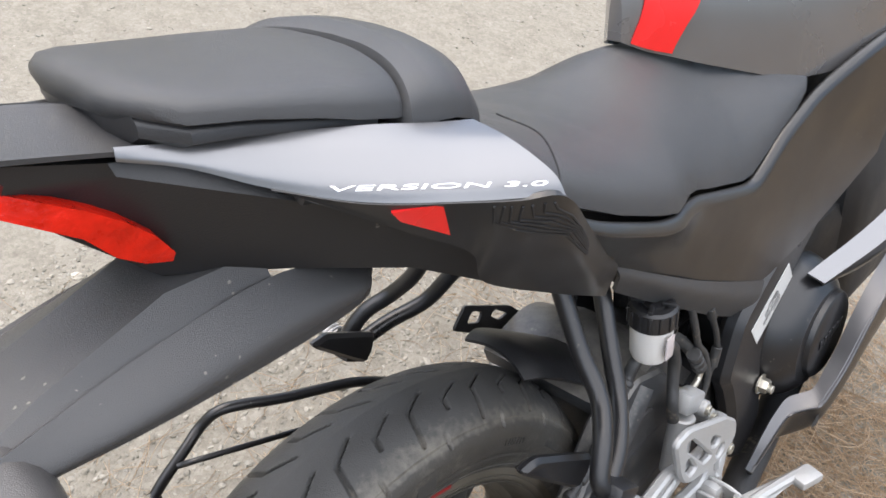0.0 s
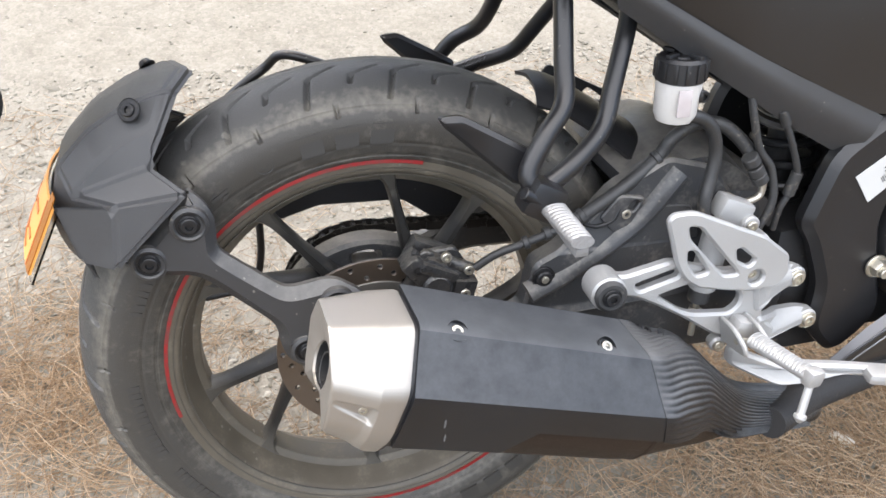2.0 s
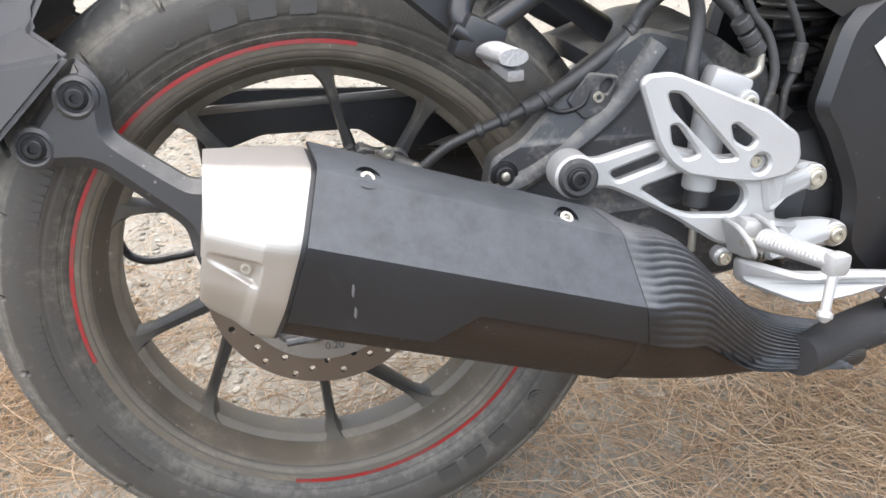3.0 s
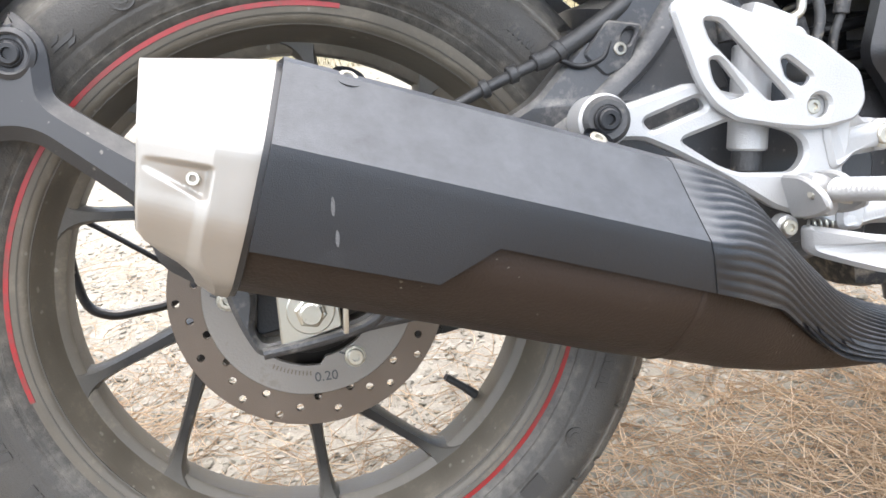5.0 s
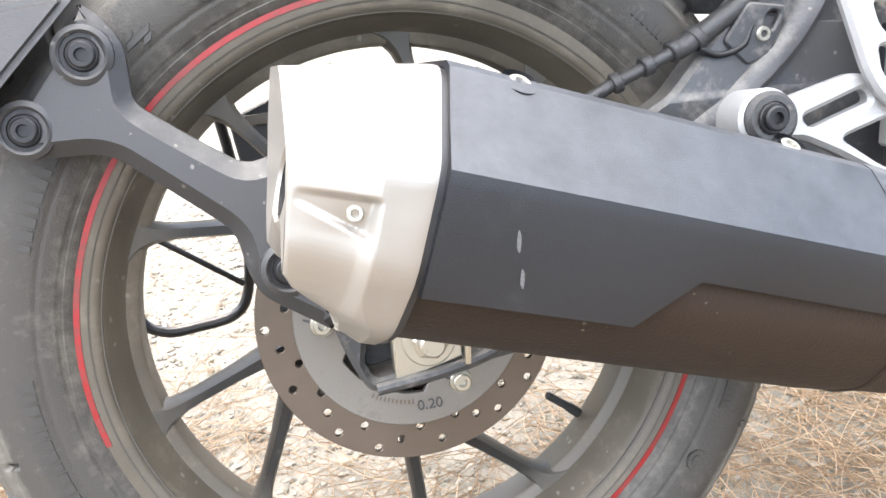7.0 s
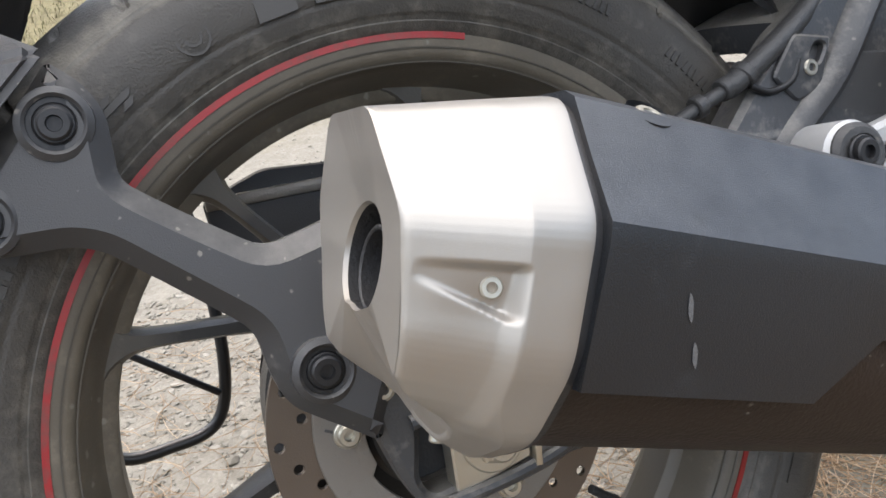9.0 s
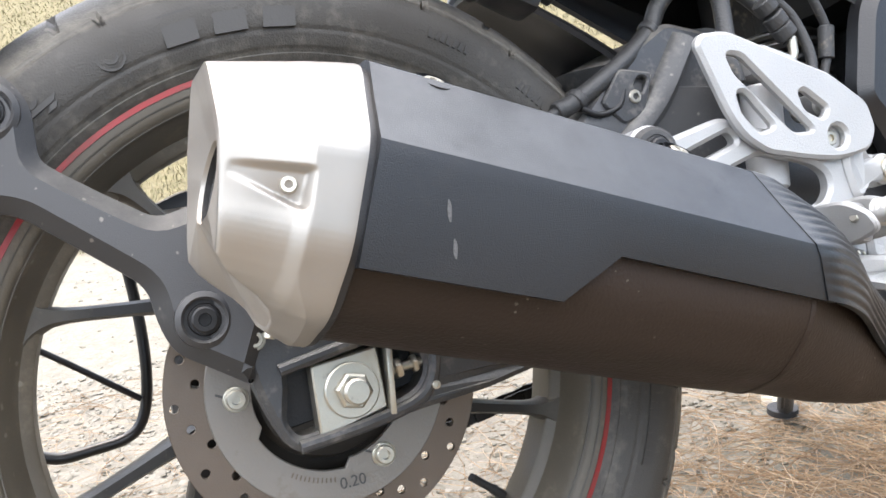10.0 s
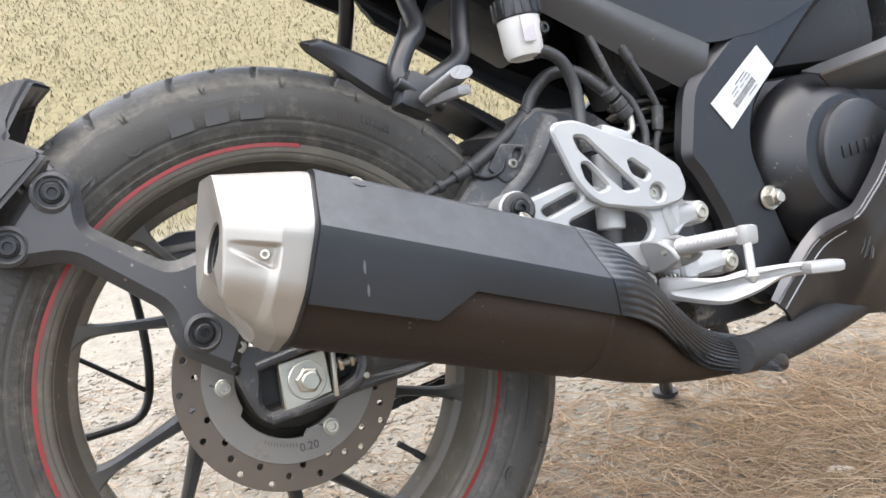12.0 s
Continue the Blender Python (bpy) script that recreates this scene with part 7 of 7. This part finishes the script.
def stuff(name, verts, faces, mat, label, category):
    me = bpy.data.meshes.new(name)
    me.from_pydata(verts, [], faces)
    me.materials.append(mat)
    return tagged(new(name, me), label, category, kind="stuff")


def build_gravel():
    rnd = random.Random(5)
    gold = (1 + 5 ** 0.5) / 2
    ico = [V(p).normalized() for p in ((-1, gold, 0), (1, gold, 0), (-1, -gold, 0), (1, -gold, 0), (0, -1, gold), (0, 1, gold), (0, -1, -gold), (0, 1, -gold), (gold, 0, -1), (gold, 0, 1), (-gold, 0, -1), (-gold, 0, 1))]
    tri = [(0, 11, 5), (0, 5, 1), (0, 1, 7), (0, 7, 10), (0, 10, 11), (1, 5, 9), (5, 11, 4), (11, 10, 2), (10, 7, 6), (7, 1, 8), (3, 9, 4), (3, 4, 2), (3, 2, 6), (3, 6, 8), (3, 8, 9), (4, 9, 5), (2, 4, 11), (6, 2, 10), (8, 6, 7), (9, 8, 1)]
    verts, faces = [], []
    for k in range(34000):
        if k % 4:
            x, y = rnd.uniform(-0.75, 1.25), rnd.uniform(-0.35, 1.1)
        else:
            x, y = rnd.uniform(-1.2, 2.6), rnd.uniform(-0.4, 2.6)
        s = 0.0018 + 0.0050 * rnd.random() ** 3
        if rnd.random() < 0.02:
            s *= 1.7
        turn = Euler((rnd.uniform(0, 6), rnd.uniform(0, 6), rnd.uniform(0, 6))).to_matrix()
        sx, sy, sz = s * rnd.uniform(0.8, 1.5), s * rnd.uniform(0.7, 1.1), s * rnd.uniform(0.3, 0.6)
        c = V((x, y, ground_height(x, y) + sz * 0.25))
        b = len(verts)
        yaw = Euler((rnd.uniform(-0.3, 0.3), rnd.uniform(-0.3, 0.3), rnd.uniform(0, 6))).to_matrix()
        for p in ico:
            q = turn @ (p * rnd.uniform(0.8, 1.15))
            verts.append(tuple(c + yaw @ V((q.x * sx, q.y * sy, q.z * sz))))
        faces += [(b + i, b + j, b + l) for i, j, l in tri]
    stuff("gravel", verts, faces, island_mat("gravel_stones", (0.140, 0.130, 0.107), (0.198, 0.186, 0.157), (0.271, 0.257, 0.222)), "pale loose gravel stones on the ground", "gravel")


def build_needles():
    rnd = random.Random(9)
    verts, faces = [], []
    for k in range(11500):
        u = rnd.random()
        if u < 0.55:
            x, y = rnd.gauss(0.75, 0.32), rnd.gauss(-0.10, 0.20)
        elif u < 0.70:
            x, y = rnd.gauss(-0.42, 0.14), rnd.gauss(0.22, 0.13)
        elif u < 0.75:
            x, y = rnd.gauss(0.05, 0.2), rnd.gauss(0.02, 0.12)
        else:
            x, y = rnd.uniform(-1.0, 1.6), rnd.uniform(-0.5, 1.0)
        a, ln, w = rnd.uniform(0, 6.283), rnd.uniform(0.05, 0.14), rnd.uniform(0.0003, 0.00055)
        bend = rnd.gauss(0, 0.5)
        z0 = 0.003 + 0.010 * rnd.random()
        tip = rnd.uniform(-0.004, 0.010)
        b = len(verts)
        for i in range(7):
            f = i / 6 - 0.5
            aa = a + bend * f
            px, py = x + ln * f * math.cos(aa), y + ln * f * math.sin(aa)
            z = ground_height(px, py) + z0 + tip * f
            nx, ny = -math.sin(aa) * w, math.cos(aa) * w
            verts += [(px + nx, py + ny, z), (px - nx, py - ny, z), (px, py, z + w * 1.6)]
        for i in range(6):
            o = b + 3 * i
            faces += [(o, o + 3, o + 5, o + 2), (o + 2, o + 5, o + 4, o + 1), (o + 1, o + 4, o + 3, o)]
    stuff("pine_needles", verts, faces, island_mat("dry_pine_needles", (0.165, 0.104, 0.058), (0.280, 0.192, 0.116), (0.42, 0.322, 0.218), 0.7), "dry brown pine needles strewn on the gravel", "needles")


def build_grass():
    rnd = random.Random(21)
    verts, faces = [], []
    for k in range(80000):
        d = rnd.random() ** 1.7
        y = 2.5 + 9.5 * d
        x = rnd.uniform(-1.0 - 0.3 * y, 1.0 + 1.0 * y)
        if y < 3.2 and rnd.random() > (y - 2.3) / 0.9:
            continue
        h, w = rnd.uniform(0.020, 0.060), rnd.uniform(0.0008, 0.0019) * (1 + 0.25 * (y - 2.5))
        a, lean = rnd.uniform(0, 6.283), rnd.uniform(0.5, 1.6)
        z = ground_height(x, y)
        cx, cy = math.cos(a), math.sin(a)
        b = len(verts)
        for f in (0.0, 0.5):
            o = lean * h * f * f
            verts += [(x - cy * w + cx * o, y + cx * w + cy * o, z + h * f), (x + cy * w + cx * o, y - cx * w + cy * o, z + h * f)]
        verts.append((x + cx * lean * h, y + cy * lean * h, z + h * max(0.35, 1 - 0.4 * lean)))
        faces += [(b, b + 1, b + 3, b + 2), (b + 2, b + 3, b + 4)]
    stuff("dry_grass", verts, faces, island_mat("dry_grass_blades", (0.130, 0.112, 0.064), (0.205, 0.180, 0.114), (0.140, 0.136, 0.066)), "short dry yellow grass on the bank", "grass")


def build_stones():
    rnd = random.Random(31)
    mat = surf("weathered_stone", (0.42, 0.39, 0.33), 0.9, var=0.3, var_scale=30, grain=0.6, grain_scale=160, spec=0.2)
    for x, y, s in ((0.49, 3.79, 0.055), (0.62, 4.02, 0.07), (0.56, 3.90, 0.045), (0.16, 1.02, 0.011), (0.70, 0.27, 0.020), (0.69, -0.10, 0.014), (-0.35, 0.70, 0.016), (0.95, 0.60, 0.015)):
        bm = bmesh.new()
        bmesh.ops.create_icosphere(bm, subdivisions=3, radius=1)
        off = rnd.uniform(0, 50)
        sx, sy, sz = s * rnd.uniform(1.0, 1.5), s * rnd.uniform(0.8, 1.0), s * rnd.uniform(0.45, 0.65)
        for v in bm.verts:
            k = 1 + 0.35 * noise.noise(v.co * 1.1 + V((off, 0, 0))) + 0.10 * noise.noise(v.co * 3.5 + V((0, off, 0)))
            v.co = V((v.co.x * k * sx, v.co.y * k * sy, v.co.z * k * sz))
        me = bpy.data.meshes.new("stone")
        bm.to_mesh(me)
        bm.free()
        me.materials.append(mat)
        ob = tagged(new("stone", me), "pale angular stone lying on the gravel" if y < 3 else "pale stone lying on the dry grass bank", "stone", group="loose stones")
        ob.matrix_world = pose(x, y, ground_height(x, y) + sz * 0.3, 0, 0, rnd.uniform(0, 360))


build_ground()
build_stones()
build_gravel()
build_needles()
build_grass()
